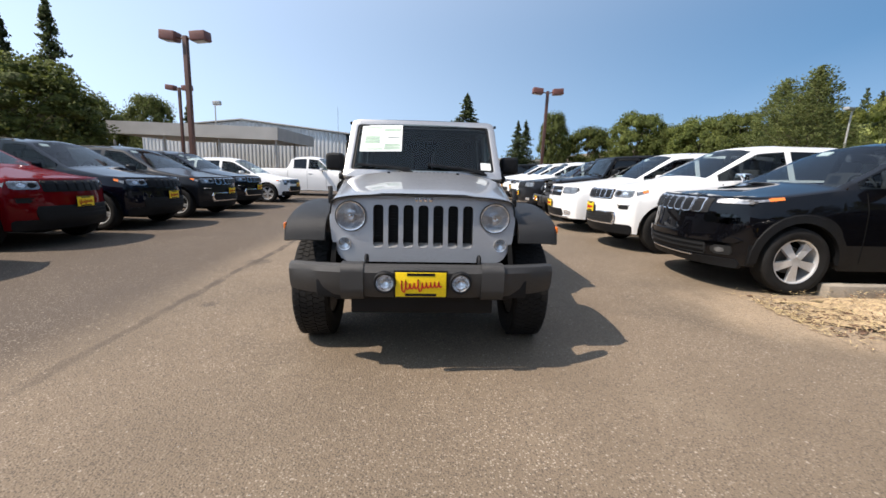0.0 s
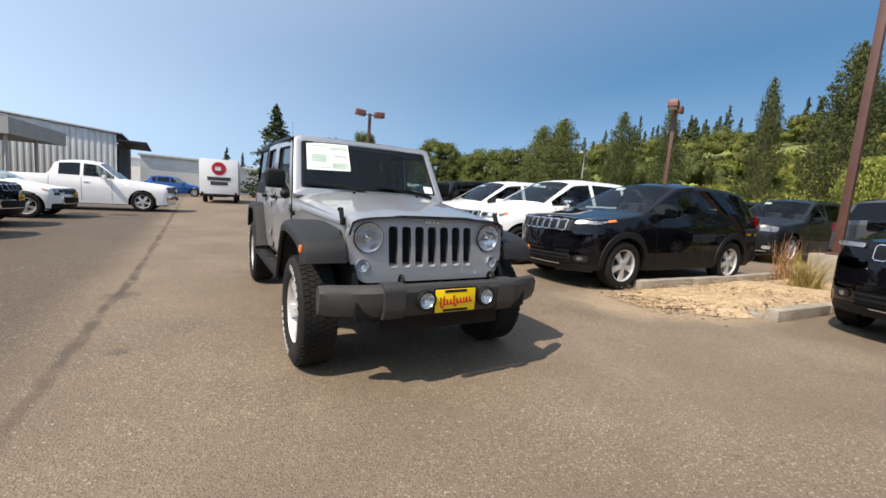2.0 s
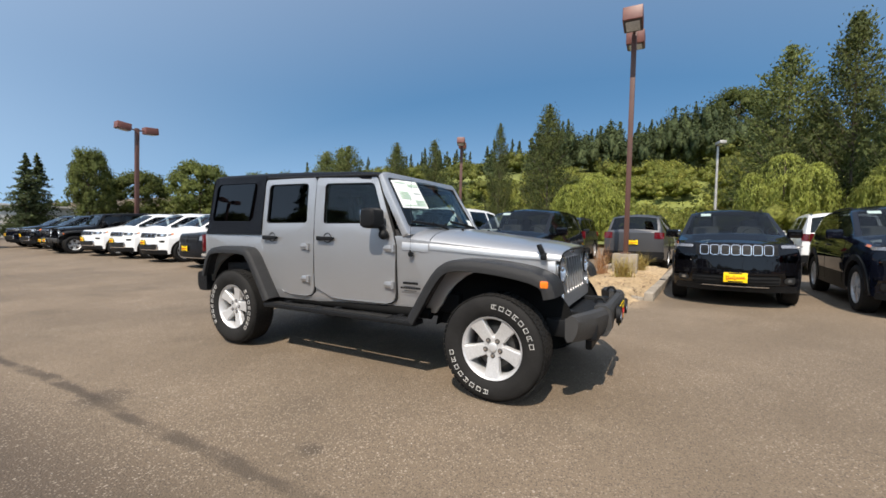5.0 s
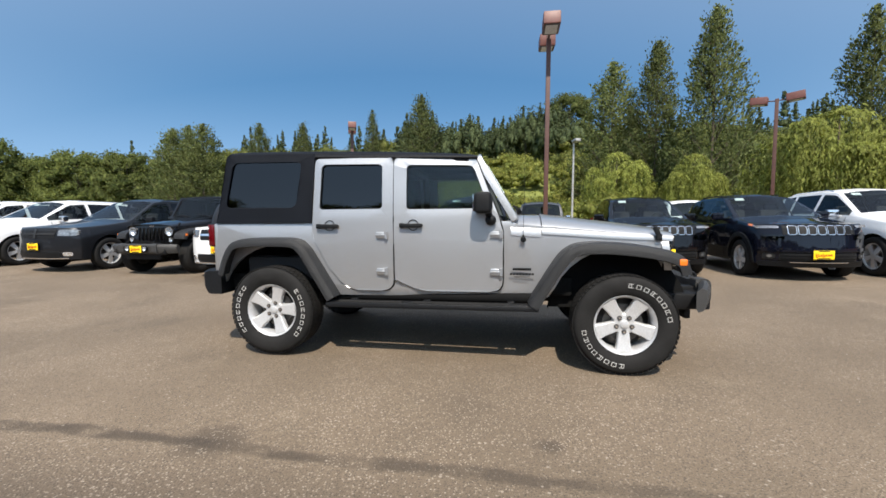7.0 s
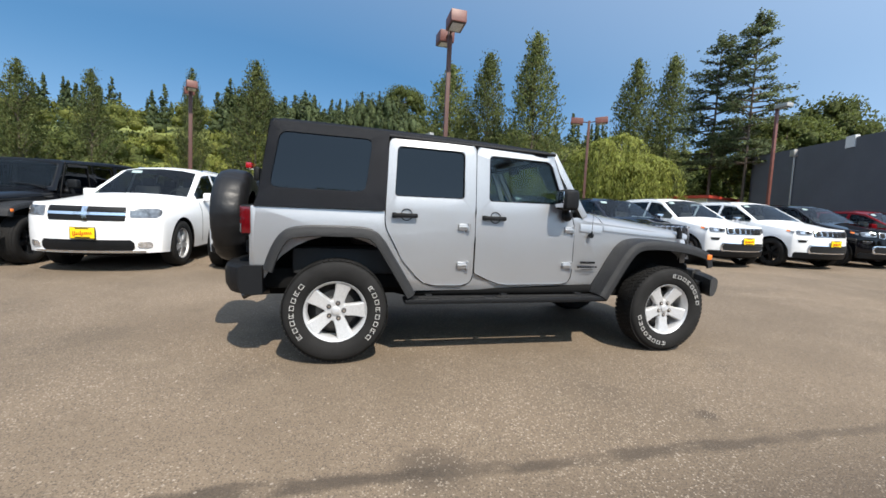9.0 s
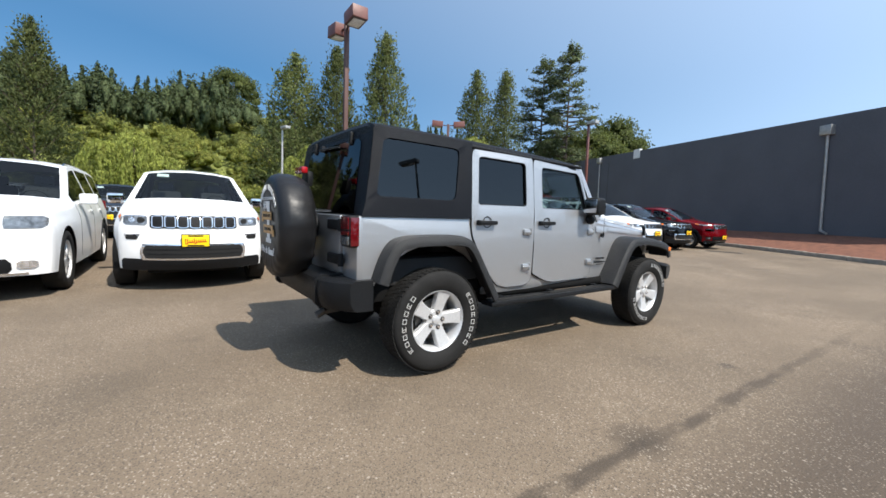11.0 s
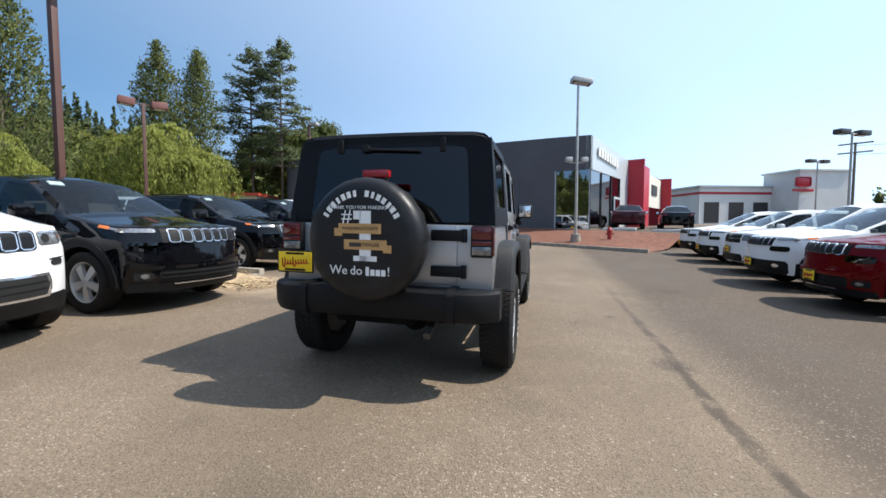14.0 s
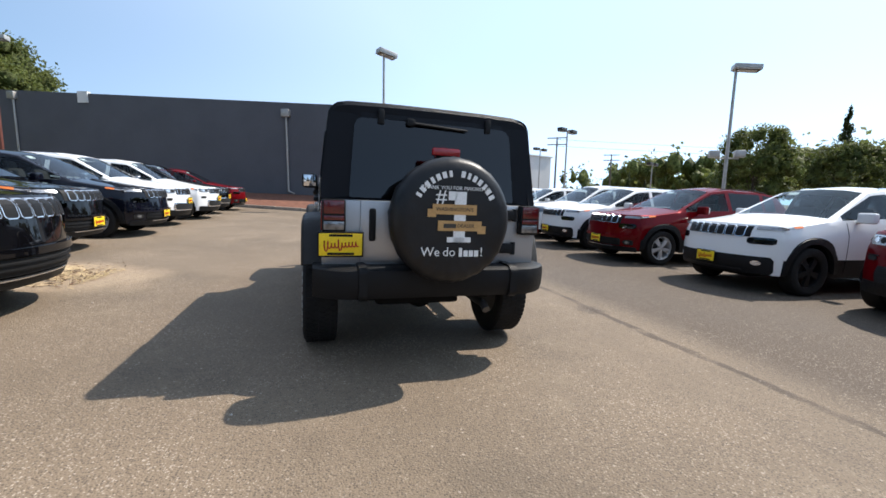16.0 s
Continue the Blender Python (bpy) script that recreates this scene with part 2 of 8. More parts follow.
def sweep(bm, pts, r, seg=6):
    """A bent round bar through the points, closed at its ends."""
    rings = []
    for i, p in enumerate(pts):
        d = (Vector(pts[min(i + 1, len(pts) - 1)]) - Vector(pts[max(i - 1, 0)])).normalized()
        q = d.to_track_quat("Z", "Y")
        rings.append([bm.verts.new(Vector(p) + q @ Vector((r * math.cos(6.2832 * k / seg), r * math.sin(6.2832 * k / seg), 0))) for k in range(seg)])
    for a, b in zip(rings, rings[1:]):
        for k in range(seg):
            bm.faces.new((a[k], a[(k + 1) % seg], b[(k + 1) % seg], b[k]))
    bm.faces.new(rings[0][::-1])
    bm.faces.new(rings[-1])
    return bm


def prism(bm, outline, x0, x1):
    """A (y, z) outline drawn out from x0 to x1."""
    a = [bm.verts.new((x0, y, z)) for y, z in outline]
    b = [bm.verts.new((x1, y, z)) for y, z in outline]
    bm.faces.new(a)
    bm.faces.new(b[::-1])
    for k in range(len(a)):
        bm.faces.new((a[k], b[k], b[(k + 1) % len(a)], a[(k + 1) % len(a)]))
    return bm


def thing(name, m, label, category, group="", kind=""):
    e = new(name)
    e.empty_display_size = 0.2
    e.matrix_world = m
    return tagged(e, label, category, group, kind)


# ---- ground ----
def asphalt():
    """Worn lot asphalt: aggregate, dusty and stained patches, a newer darker lane and the stained seam along its edge."""
    m = bpy.data.materials.new("worn_asphalt")
    m.use_nodes = True
    nt = m.node_tree
    b = nt.nodes["Principled BSDF"]
    b.inputs["Specular IOR Level"].default_value = 0.35
    tc = nt.nodes.new("ShaderNodeTexCoord")
    P = tc.outputs["Object"]

    def val(x, sock):
        if isinstance(x, (int, float)):
            sock.default_value = x
        else:
            nt.links.new(x, sock)

    def op(kind, a, c=0.0):
        n = nt.nodes.new("ShaderNodeMath")
        n.operation = kind
        val(a, n.inputs[0])
        val(c, n.inputs[1])
        return n.outputs[0]

    def rng_(x, a, c, lo=0.0, hi=1.0, smooth=True):
        n = nt.nodes.new("ShaderNodeMapRange")
        n.interpolation_type = "SMOOTHSTEP" if smooth else "LINEAR"
        val(x, n.inputs[0])
        for k, v in zip((1, 2, 3, 4), (a, c, lo, hi)):
            n.inputs[k].default_value = v
        return n.outputs[0]

    def noise(scale, detail=3, rough=0.5, vec=None):
        n = nt.nodes.new("ShaderNodeTexNoise")
        n.inputs["Scale"].default_value = scale
        n.inputs["Detail"].default_value = detail
        n.inputs["Roughness"].default_value = rough
        nt.links.new(vec or P, n.inputs["Vector"])
        return n.outputs[0]

    def cells(scale, feature="F1"):
        n = nt.nodes.new("ShaderNodeTexVoronoi")
        n.feature = feature
        n.inputs["Scale"].default_value = scale
        nt.links.new(P, n.inputs["Vector"])
        return n

    def blend(f, a, c):
        n = nt.nodes.new("ShaderNodeMix")
        n.data_type = "RGBA"
        val(f, n.inputs["Factor"])
        for x, k in ((a, "A"), (c, "B")):
            if isinstance(x, tuple):
                n.inputs[k].default_value = (*x, 1)
            else:
                nt.links.new(x, n.inputs[k])
        return n.outputs["Result"]

    sp = nt.nodes.new("ShaderNodeSeparateXYZ")
    nt.links.new(P, sp.inputs[0])
    X, Y = sp.outputs[0], sp.outputs[1]
    # the seam's line: three straight runs
    y1 = op("SUBTRACT", Y, 0.2)
    line = op("ADD", op("MULTIPLY", op("MINIMUM", y1, 0.0), -0.0575), op("MULTIPLY", op("MINIMUM", op("MAXIMUM", y1, 0.0), 6.8), -0.0441))
    line = op("ADD", op("ADD", line, op("MULTIPLY", op("MAXIMUM", op("SUBTRACT", y1, 6.8), 0.0), -0.0783)), -2.5)
    wob = op("MULTIPLY", op("SUBTRACT", noise(1.6, 5, 0.7), 0.5), 0.15)
    d = op("ADD", op("SUBTRACT", X, line), wob)
    patchy = noise(0.35, 5, 0.6)
    blot = noise(1.3, 5, 0.65)
    tone = blend(rng_(patchy, 0.36, 0.66), BASE_A, BASE_B)
    # sun-bleached dusty drifts and old oil shadows
    tone = blend(op("MULTIPLY", rng_(blot, 0.55, 0.75), 0.45), tone, (0.285, 0.240, 0.180))
    tone = blend(op("MULTIPLY", rng_(noise(0.8, 4, 0.6), 0.54, 0.70), 0.45), tone, (0.118, 0.096, 0.072))
    # the darker lane west of the seam
    lane = op("MULTIPLY", rng_(d, 0.05, -0.70), rng_(X, -20.0, -14.0))
    tone = blend(op("MULTIPLY", lane, 0.82), tone, (0.078, 0.061, 0.047))
    # the seam: a soft dark streak that breaks up
    ragged = op("MULTIPLY", op("SUBTRACT", noise(1.1, 6, 0.75), 0.5), 0.16)
    streak = rng_(op("SUBTRACT", op("ABSOLUTE", d), ragged), 0.072, 0.022)
    brk = rng_(noise(2.3, 4, 0.7), 0.30, 0.60, 0.22, 1.0)
    streak = op("MULTIPLY", op("MULTIPLY", streak, brk), rng_(Y, 0.5, 6.0, 0.22, 1.0))
    tone = blend(op("MULTIPLY", streak, 0.74), tone, (0.050, 0.041, 0.033))
    # drip stains near the seam
    for cx, cy, r in ((-2.72, 5.86, 0.24), (-2.36, 4.05, 0.09), (-3.6, 1.4, 0.30)):
        q = op("ADD", op("POWER", op("SUBTRACT", X, cx), 2.0), op("POWER", op("SUBTRACT", Y, cy), 2.0))
        q = op("ADD", op("SQRT", q), op("MULTIPLY", op("SUBTRACT", noise(9, 3), 0.5), 0.14))
        tone = blend(op("MULTIPLY", rng_(q, r, r * 0.3), 0.6), tone, (0.055, 0.045, 0.036))
    # sandy dust washed out of the kerbed bed
    ex, ey = op("SUBTRACT", X, 3.40), op("SUBTRACT", Y, 3.85)
    ea = op("DIVIDE", op("ADD", op("MULTIPLY", ex, 0.878), op("MULTIPLY", ey, -0.479)), 1.30)
    eb = op("DIVIDE", op("ADD", op("MULTIPLY", ex, 0.479), op("MULTIPLY", ey, 0.878)), 1.00)
    er = op("SQRT", op("ADD", op("MULTIPLY", ea, ea), op("MULTIPLY", eb, eb)))
    er = op("ADD", er, op("MULTIPLY", op("SUBTRACT", noise(1.8, 5, 0.65), 0.5), 0.9))
    tone = blend(op("MULTIPLY", rng_(er, 1.15, 0.55), 0.85), tone, (0.36, 0.285, 0.20))
    # aggregate: pale and dark chips of a few millimetres
    ch = cells(95)
    pick = nt.nodes.new("ShaderNodeSeparateColor")
    nt.links.new(ch.outputs["Color"], pick.inputs[0])
    chip = rng_(ch.outputs["Distance"], 0.62, 0.30)
    pale = op("MULTIPLY", op("MULTIPLY", op("GREATER_THAN", pick.outputs[0], 0.82), chip), rng_(noise(0.7, 4, 0.6), 0.38, 0.62, 0.35, 1.25))
    pale = op("MULTIPLY", pale, op("SUBTRACT", 1.0, op("MULTIPLY", streak, 0.85)))
    dark = op("MULTIPLY", op("LESS_THAN", pick.outputs[0], 0.30), chip)
    tone = blend(op("MULTIPLY", pale, 0.47), tone, (0.50, 0.45, 0.38))
    tone = blend(op("MULTIPLY", dark, 0.62), tone, (0.070, 0.060, 0.050))
    ch2 = cells(34)
    pick2 = nt.nodes.new("ShaderNodeSeparateColor")
    nt.links.new(ch2.outputs["Color"], pick2.inputs[0])
    big = op("MULTIPLY", op("GREATER_THAN", pick2.outputs[1], 0.95), rng_(ch2.outputs["Distance"], 0.34, 0.2))
    tone = blend(op("MULTIPLY", big, 0.44), tone, (0.52, 0.47, 0.40))
    grain = rng_(noise(160, 2), 0.3, 0.7, 0.80, 1.20, False)
    sc = nt.nodes.new("ShaderNodeVectorMath")
    sc.operation = "SCALE"
    nt.links.new(tone, sc.inputs[0])
    nt.links.new(grain, sc.inputs["Scale"])
    wm = nt.nodes.new("ShaderNodeVectorMath")
    wm.operation = "MULTIPLY"
    wm.inputs[1].default_value = (0.90, 0.845, 0.795)
    nt.links.new(sc.outputs[0], wm.inputs[0])
    nt.links.new(wm.outputs[0], b.inputs["Base Color"])
    nt.links.new(rng_(patchy, 0.3, 0.7, 0.78, 0.92), b.inputs["Roughness"])
    hgt = op("ADD", op("MULTIPLY", chip, 0.6), noise(70, 3))
    bp = nt.nodes.new("ShaderNodeBump")
    bp.inputs["Strength"].default_value = 0.55
    bp.inputs["Distance"].default_value = 0.006
    nt.links.new(hgt, bp.inputs["Height"])
    nt.links.new(bp.outputs[0], b.inputs["Normal"])
    return m


BASE_A, BASE_B = (0.165, 0.132, 0.096), (0.215, 0.173, 0.128)
ASPHALT = asphalt()
me = bpy.data.meshes.new("ground")
bm = bmesh.new()
half_grid = [0.75 * k for k in range(25)] + [18.0 + 882.0 * (k / 30) ** 2.4 for k in range(1, 31)]
grid = [-v for v in half_grid[:0:-1]] + half_grid


def lift(x, y):
    """The land round the lot: a wooded hill to the east."""
    d = max(0, x - 62)
    return gz(max(-60, min(60, x)), max(-60, min(60, y))) + 36 * (1 - math.exp(-d / 70)) - 2.0 * max(0, min(1, (abs(y) - 60) / 60))


gv = [[bm.verts.new((x, y, lift(x, y))) for y in grid] for x in grid]
for i in range(len(grid) - 1):
    for j in range(len(grid) - 1):
        bm.faces.new((gv[i][j], gv[i + 1][j], gv[i + 1][j + 1], gv[i][j + 1]))
ground = part("ground", bm, ASPHALT, None)
tagged(ground, "worn grey-brown asphalt of a sloping car lot", "ground", kind="structure")


# ---- parked vehicles: one lofted shell, many parts ----
def curve(pts):
    ys, vs = [p[0] for p in pts], [p[1] for p in pts]
    return lambda y: float(np.interp(y, ys, vs))


def soft(pts, r=0.10):
    """Control points joined by straight runs whose corners are rounded off."""
    f = curve(pts)
    return lambda y: sum(f(y + r * k / 3) * w for k, w in zip(range(-3, 4), (1, 2, 3, 4, 3, 2, 1))) / 16


def wheel_parts(parent, R, width, rim_r, x, y, spokes=5, style="five", rimmat=None, dark=False):
    """A road wheel: brake disc as its base, tyre and rim on it. Its outer face looks along -x for x < 0."""
    s = -1 if x < 0 else 1
    bm = bmesh.new()
    lathe(bm, [(0.0, 0.0001), (0.0, rim_r * 0.62), (-0.02, rim_r * 0.62), (-0.02, 0.0001)], 24)
    hub = part("wheel", bm, BRAKE, parent)
    hub.matrix_basis = Matrix.Translation((x, y, R)) @ Matrix.Diagonal((s, 1, 1, 1))
    h = width / 2
    bm = bmesh.new()
    lathe(bm, [(h * 0.55, rim_r * 0.97), (h * 0.86, rim_r * 1.02), (h * 1.0, rim_r + (R - rim_r) * 0.45), (h * 0.96, R * 0.93), (h * 0.84, R * 0.985), (h * 0.5, R), (0, R * 1.0), (-h * 0.5, R), (-h * 0.84, R * 0.985), (-h, R * 0.9), (-h * 0.86, rim_r * 1.02), (-h * 0.55, rim_r * 0.97)], 40)
    part("tyre", bm, RUBBER, hub)
    bm = bmesh.new()
    lathe(bm, [(-h * 0.7, rim_r * 0.96), (h * 0.55, rim_r * 0.93), (h * 0.80, rim_r * 0.95), (h * 0.84, rim_r), (h * 0.6, rim_r * 1.0)], 40)
    n = spokes
    for k in range(n):
        for d in ((-0.09, 0.09) if style == "split" else (0,)):
            a = 2 * math.pi * (k + 0.5) / n
            rot = Matrix.Rotation(a + (d * 0.0), 4, "X")
            w0, w1 = (0.035, 0.030) if style == "split" else ((0.06, 0.10) if n <= 5 else (0.030, 0.035))
            off = d * rim_r * 0.9
            pts = []
            for r_, w_, o_ in ((rim_r * 0.18, w0, 0.4), (rim_r * 0.6, (w0 + w1) / 2, 1.0), (rim_r * 0.96, w1, 1.6)):
                for q in (-1, 1):
                    for dep in (h * 0.62, h * 0.30):
                        pts.append(rot @ Vector((dep + (rim_r - r_) * 0.10, off * o_ + q * w_ / 2 * (rim_r / 0.23), r_)))
            v = [bm.verts.new(p) for p in pts]
            for i in (0, 4):
                bm.faces.new((v[i], v[i + 2], v[i + 6], v[i + 4]))
                bm.faces.new((v[i + 1], v[i + 5], v[i + 7], v[i + 3]))
                bm.faces.new((v[i], v[i + 4], v[i + 5], v[i + 1]))
                bm.faces.new((v[i + 2], v[i + 3], v[i + 7], v[i + 6]))
    tube(bm, (h * 0.30, 0, 0), (h * 0.72, 0, 0), rim_r * 0.26, rim_r * 0.22, 20)
    part("rim", bm, rimmat or ALLOY, hub)
    return hub


def slab(fy, sgn, x0, x1, z0, z1, out, back=0.03, nx=6, r=0.0):
    """A plate that follows an end face of the body, its front set out from it."""
    bm = bmesh.new()
    xs = [x0] + [0.035 * k for k in range(-40, 41) if min(x0, x1) + 0.008 < 0.035 * k < max(x0, x1) - 0.008][:: 1 if x1 > x0 else -1] + [x1]
    nx = len(xs) - 1
    nz = max(1, math.ceil((z1 - z0) / 0.045))
    rows = [[], []]
    for side, o in ((0, out), (1, -back)):
        for k in range(nx + 1):
            x = xs[k]
            inset = r if k in (0, nx) else 0
            zs = [z0 + inset + (z1 - z0 - 2 * inset) * j / nz for j in range(nz + 1)]
            rows[side].append([bm.verts.new((x, fy(x, z) + sgn * o, z)) for z in zs])
    for k in range(nx):
        a, b, c, d = rows[0][k], rows[0][k + 1], rows[1][k], rows[1][k + 1]
        for j in range(nz):
            bm.faces.new((a[j], b[j], b[j + 1], a[j + 1]))
            bm.faces.new((c[j], c[j + 1], d[j + 1], d[j]))
        bm.faces.new((a[-1], b[-1], d[-1], c[-1]))
        bm.faces.new((a[0], c[0], d[0], b[0]))
    for k in (0, nx):
        a, c = rows[0][k], rows[1][k]
        bm.faces.new(a + c[::-1])
    return bm


def dealer_plate(parent, c, face=-1, w=0.31, h=0.155, tilt=0.0):
    """Yellow plate in a black surround with a bar of red ink for its lettering."""
    bm = bmesh.new()
    box(bm, (0, 0, 0), (w + 0.02, 0.012, h + 0.02), 0.004)
    p = part("licence_plate", bm, PLASTIC, parent, "black plate surround with a yellow dealer plate")
    p.matrix_basis = Matrix.Translation(c) @ Matrix.Rotation(tilt, 4, "X")
    bm = bmesh.new()
    box(bm, (0, face * 0.007, 0), (w, 0.006, h * 0.98), 0.002)
    part("plate_face", bm, YELLOW, p)
    bm = bmesh.new()
    line = []
    for k in range(64):
        q = k / 63
        tall = 0.26 if q < 0.16 or 0.42 < q < 0.50 else 0.12
        x_ = -face * (-0.40 + 0.80 * q + 0.022 * math.cos(q * 62)) * w
        line.append((x_, face * 0.012, h * (tall * math.sin(q * 62) - 0.02 + 0.10 * (q - 0.5))))
    sweep(bm, line, 0.0052 * w / 0.3, 5)
    part("plate_lettering", bm, SCRIPT, p, "red script bar")
    for z_, w_ in ((0.41, 0.55), (-0.41, 0.62)):
        bm = bmesh.new()
        box(bm, (0, face * 0.0105, h * z_), (w * w_, 0.002, h * 0.11))
        part("frame_bar", bm, PLASTIC, p, "black bar on the plate frame")
    return p


def mirror_pair(body, x, y, z, capmat, size=(0.22, 0.12, 0.16)):
    for s in (-1, 1):
        bm = bmesh.new()
        box(bm, (s * x, y, z), size, 0.04, seg=3)
        tube(bm, (s * (x - 0.16), y + 0.02, z - 0.07), (s * (x - 0.04), y, z - 0.05), 0.03, 0.025, 8)
        mi = part("wing_mirror", bm, capmat, body)
        bm = bmesh.new()
        box(bm, (s * x, y + size[1] / 2 + 0.002, z), (size[0] * 0.82, 0.006, size[2] * 0.78), 0.02)
        part("mirror_glass", bm, CHROME, mi)


SPECS = {
    # nose, tail, half width, wheel radius, axles, cowl, top of windscreen, roof end, base of rear window, heights
    "grand": dict(n=-2.36, t=2.45, w=0.97, R=0.378, ax=(-1.455, 1.46), cowl=-0.86, wt=-0.02, rr=2.02, rb=2.36, hood=(1.08, 1.24), roof=1.79, belt=(1.05, 1.16, 1.18), wr=0.655),
    "cherokee": dict(n=-2.29, t=2.32, w=0.915, R=0.36, ax=(-1.35, 1.35), cowl=-0.93, wt=-0.02, rr=1.80, rb=2.22, hood=(1.06, 1.18), roof=1.70, belt=(1.03, 1.12, 1.18), wr=0.63),
    "large": dict(n=-2.50, t=2.60, w=0.96, R=0.385, ax=(-1.52, 1.52), cowl=-0.92, wt=-0.05, rr=2.22, rb=2.52, hood=(1.06, 1.20), roof=1.79, belt=(1.03, 1.13, 1.17), wr=0.67),
    "compact": dict(n=-2.25, t=2.33, w=0.92, R=0.36, ax=(-1.36, 1.36), cowl=-0.88, wt=0.0, rr=1.85, rb=2.22, hood=(0.95, 1.10), roof=1.68, belt=(0.91, 1.05, 1.14), wr=0.63),
    "sedan": dict(n=-2.40, t=2.42, w=0.91, R=0.335, ax=(-1.42, 1.42), cowl=-0.72, wt=0.05, rr=1.05, rb=1.75, hood=(0.76, 0.95), roof=1.45, belt=(0.78, 0.92, 0.99), wr=0.56),
    "pickup": dict(n=-2.95, t=2.95, w=1.0, R=0.40, ax=(-1.9, 1.85), cowl=-1.15, wt=-0.50, rr=0.80, rb=0.98, hood=(1.12, 1.26), roof=1.92, belt=(1.06, 1.22, 1.28), wr=0.72),
}


def car(kind, body_paint, label, m, name=None, category="car", group="cars parked in the rows", cladding=None, tyre_rim=None, privacy=True, plate=True, sticker=False, tag=True, front="auto", rails=True, spokes=5, style="five", rear_plate=False, dark=False):
    S = SPECS[kind]
    n, t, W, R = S["n"], S["t"], S["w"], S["R"]
    cowl, wt, rr, rb = S["cowl"], S["wt"], S["rr"], S["rb"]
    H, wr = S["roof"], S["wr"]
    h0, h1 = S["hood"]
    b0, b1, b2 = S["belt"]
    root = thing(name or "parked_suv", m, label, category, group)
    flat = kind == "pickup"
    bow = {"pickup": 0.24, "sedan": 0.40, "cherokee": 0.42, "compact": 0.38, "grand": 0.42}.get(kind, 0.33)
    blunt = {"pickup": 3.4, "grand": 2.0, "large": 2.5}.get(kind, 2.4)
    y0, y1 = n + bow, t - 0.10
    zb = soft([(y0, b0 - 0.02), (y0 + 0.35, b0), (cowl, b1), (rb - 0.3, b2), (y1, b2 - 0.02)], 0.15)
    deck = b2 + 0.04
    ztop = soft([(y0, h0 - 0.05), (y0 + 0.2, h0), (cowl, h1), (wt, H - 0.05), (wt + 0.5, H), (rr - 0.5, H - 0.01), (rr, H - 0.07), (rb, deck + (0.0 if not flat else -0.02)), (y1, deck - 0.03)], 0.07)
    sill = soft([(y0, 0.30), (y0 + 0.4, 0.27), (y1 - 0.4, 0.28), (y1, 0.36)], 0.1)
    wb = soft([(y0, W - (0.11 if kind == "grand" else 0.055)), (y0 + 0.25, W - 0.025), (y0 + 0.6, W - 0.012), (0, W), (y1 - 0.5, W - 0.02), (y1, W - 0.10)], 0.12)

    def cab(y):
        """0 over bonnet and deck, 1 where the roof is at its height."""
        base = zb(y) + 0.03
        return max(0.0, min(1.0, (ztop(y) - base) / (H - base)))

    def wedge(y):
        c = cab(y)
        return (wb(y) - 0.09) * (1 - c) + wr * c

    def zedge(y):
        c = cab(y)
        return max(zb(y) + 0.012, ztop(y) - (0.045 + 0.03 * c))

    arch = R + 0.065
    ys = set(np.round(np.arange(y0, y1, 0.13), 3)) | {round(y1, 3)}
    for a in S["ax"]:
        ys = {y for y in ys if abs(y - a) > arch + 0.03}
        ys |= {round(a + arch * math.cos(math.pi * k / 14), 4) for k in range(15)}
        ys |= {round(a - arch - 0.001, 4), round(a + arch + 0.001, 4)}
    w0 = cowl + 0.15
    bp = (cowl + 1.32) if not flat else 0.0
    panes = [(w0, bp - 0.05), (bp + 0.05, min(bp + 0.92, rr - 0.12))]
    if rr - panes[-1][1] > 0.35:
        panes.append((panes[-1][1] + 0.09, rr - 0.10))
    for a, b in panes:
        ys |= {round(a, 3), round(b, 3)}
    ys |= {round(v, 3) for v in (cowl + 0.02, wt - 0.04, rr + 0.02, rb - 0.04)}
    ys = sorted(ys)

    def low(y):
        z = sill(y)
        for a in S["ax"]:
            if abs(y - a) < arch:
                z = max(z, R + math.sqrt(max(arch ** 2 - (y - a) ** 2, 0)))
        return z

    NS = 7
    us = [-1, -0.9, -0.55, 0, 0.55, 0.9, 1]
    gl = [0.08, 0.90]

    def side_w(y, z):
        f = (z - 0.28) / max(zb(y) - 0.28, 0.1)
        f = max(0, min(1, f))
        return wb(y) * (0.945 + 0.055 * math.sin(math.pi * min(1, 0.15 + 0.75 * f)) ** 0.7) - 0.045 * max(0, f - 0.75) / 0.25

    rings = []
    for y in ys:
        lo, be, ze, we = low(y), zb(y), zedge(y), wedge(y)
        half = []
        for k in range(NS + 1):
            z = lo + (be - lo) * (k / NS) ** 0.9
            half.append((side_w(y, z), y, z))
        wbe = half[-1][0]
        for g in gl:
            half.append((wbe + (we - wbe) * g + 0.02 * math.sin(math.pi * g) * cab(y), y, be + (ze - be) * g))
        top = [(we * u, y, ze + (ztop(y) - ze) * (1 - abs(u) ** 2.2)) for u in us]
        ring = half + [top[-1]] + top[-2:0:-1] + [top[0]] + [(-a, b, c) for a, b, c in half[::-1]]
        rings.append(ring)
    NR = len(rings[0])
    verts = [p for r in rings for p in r]
    idx = lambda i, k: i * NR + k
    ig = NS  # first greenhouse row on the +x side
    top0 = NS + 3
    top1 = top0 + len(us) - 1
    faces = {"body": []}
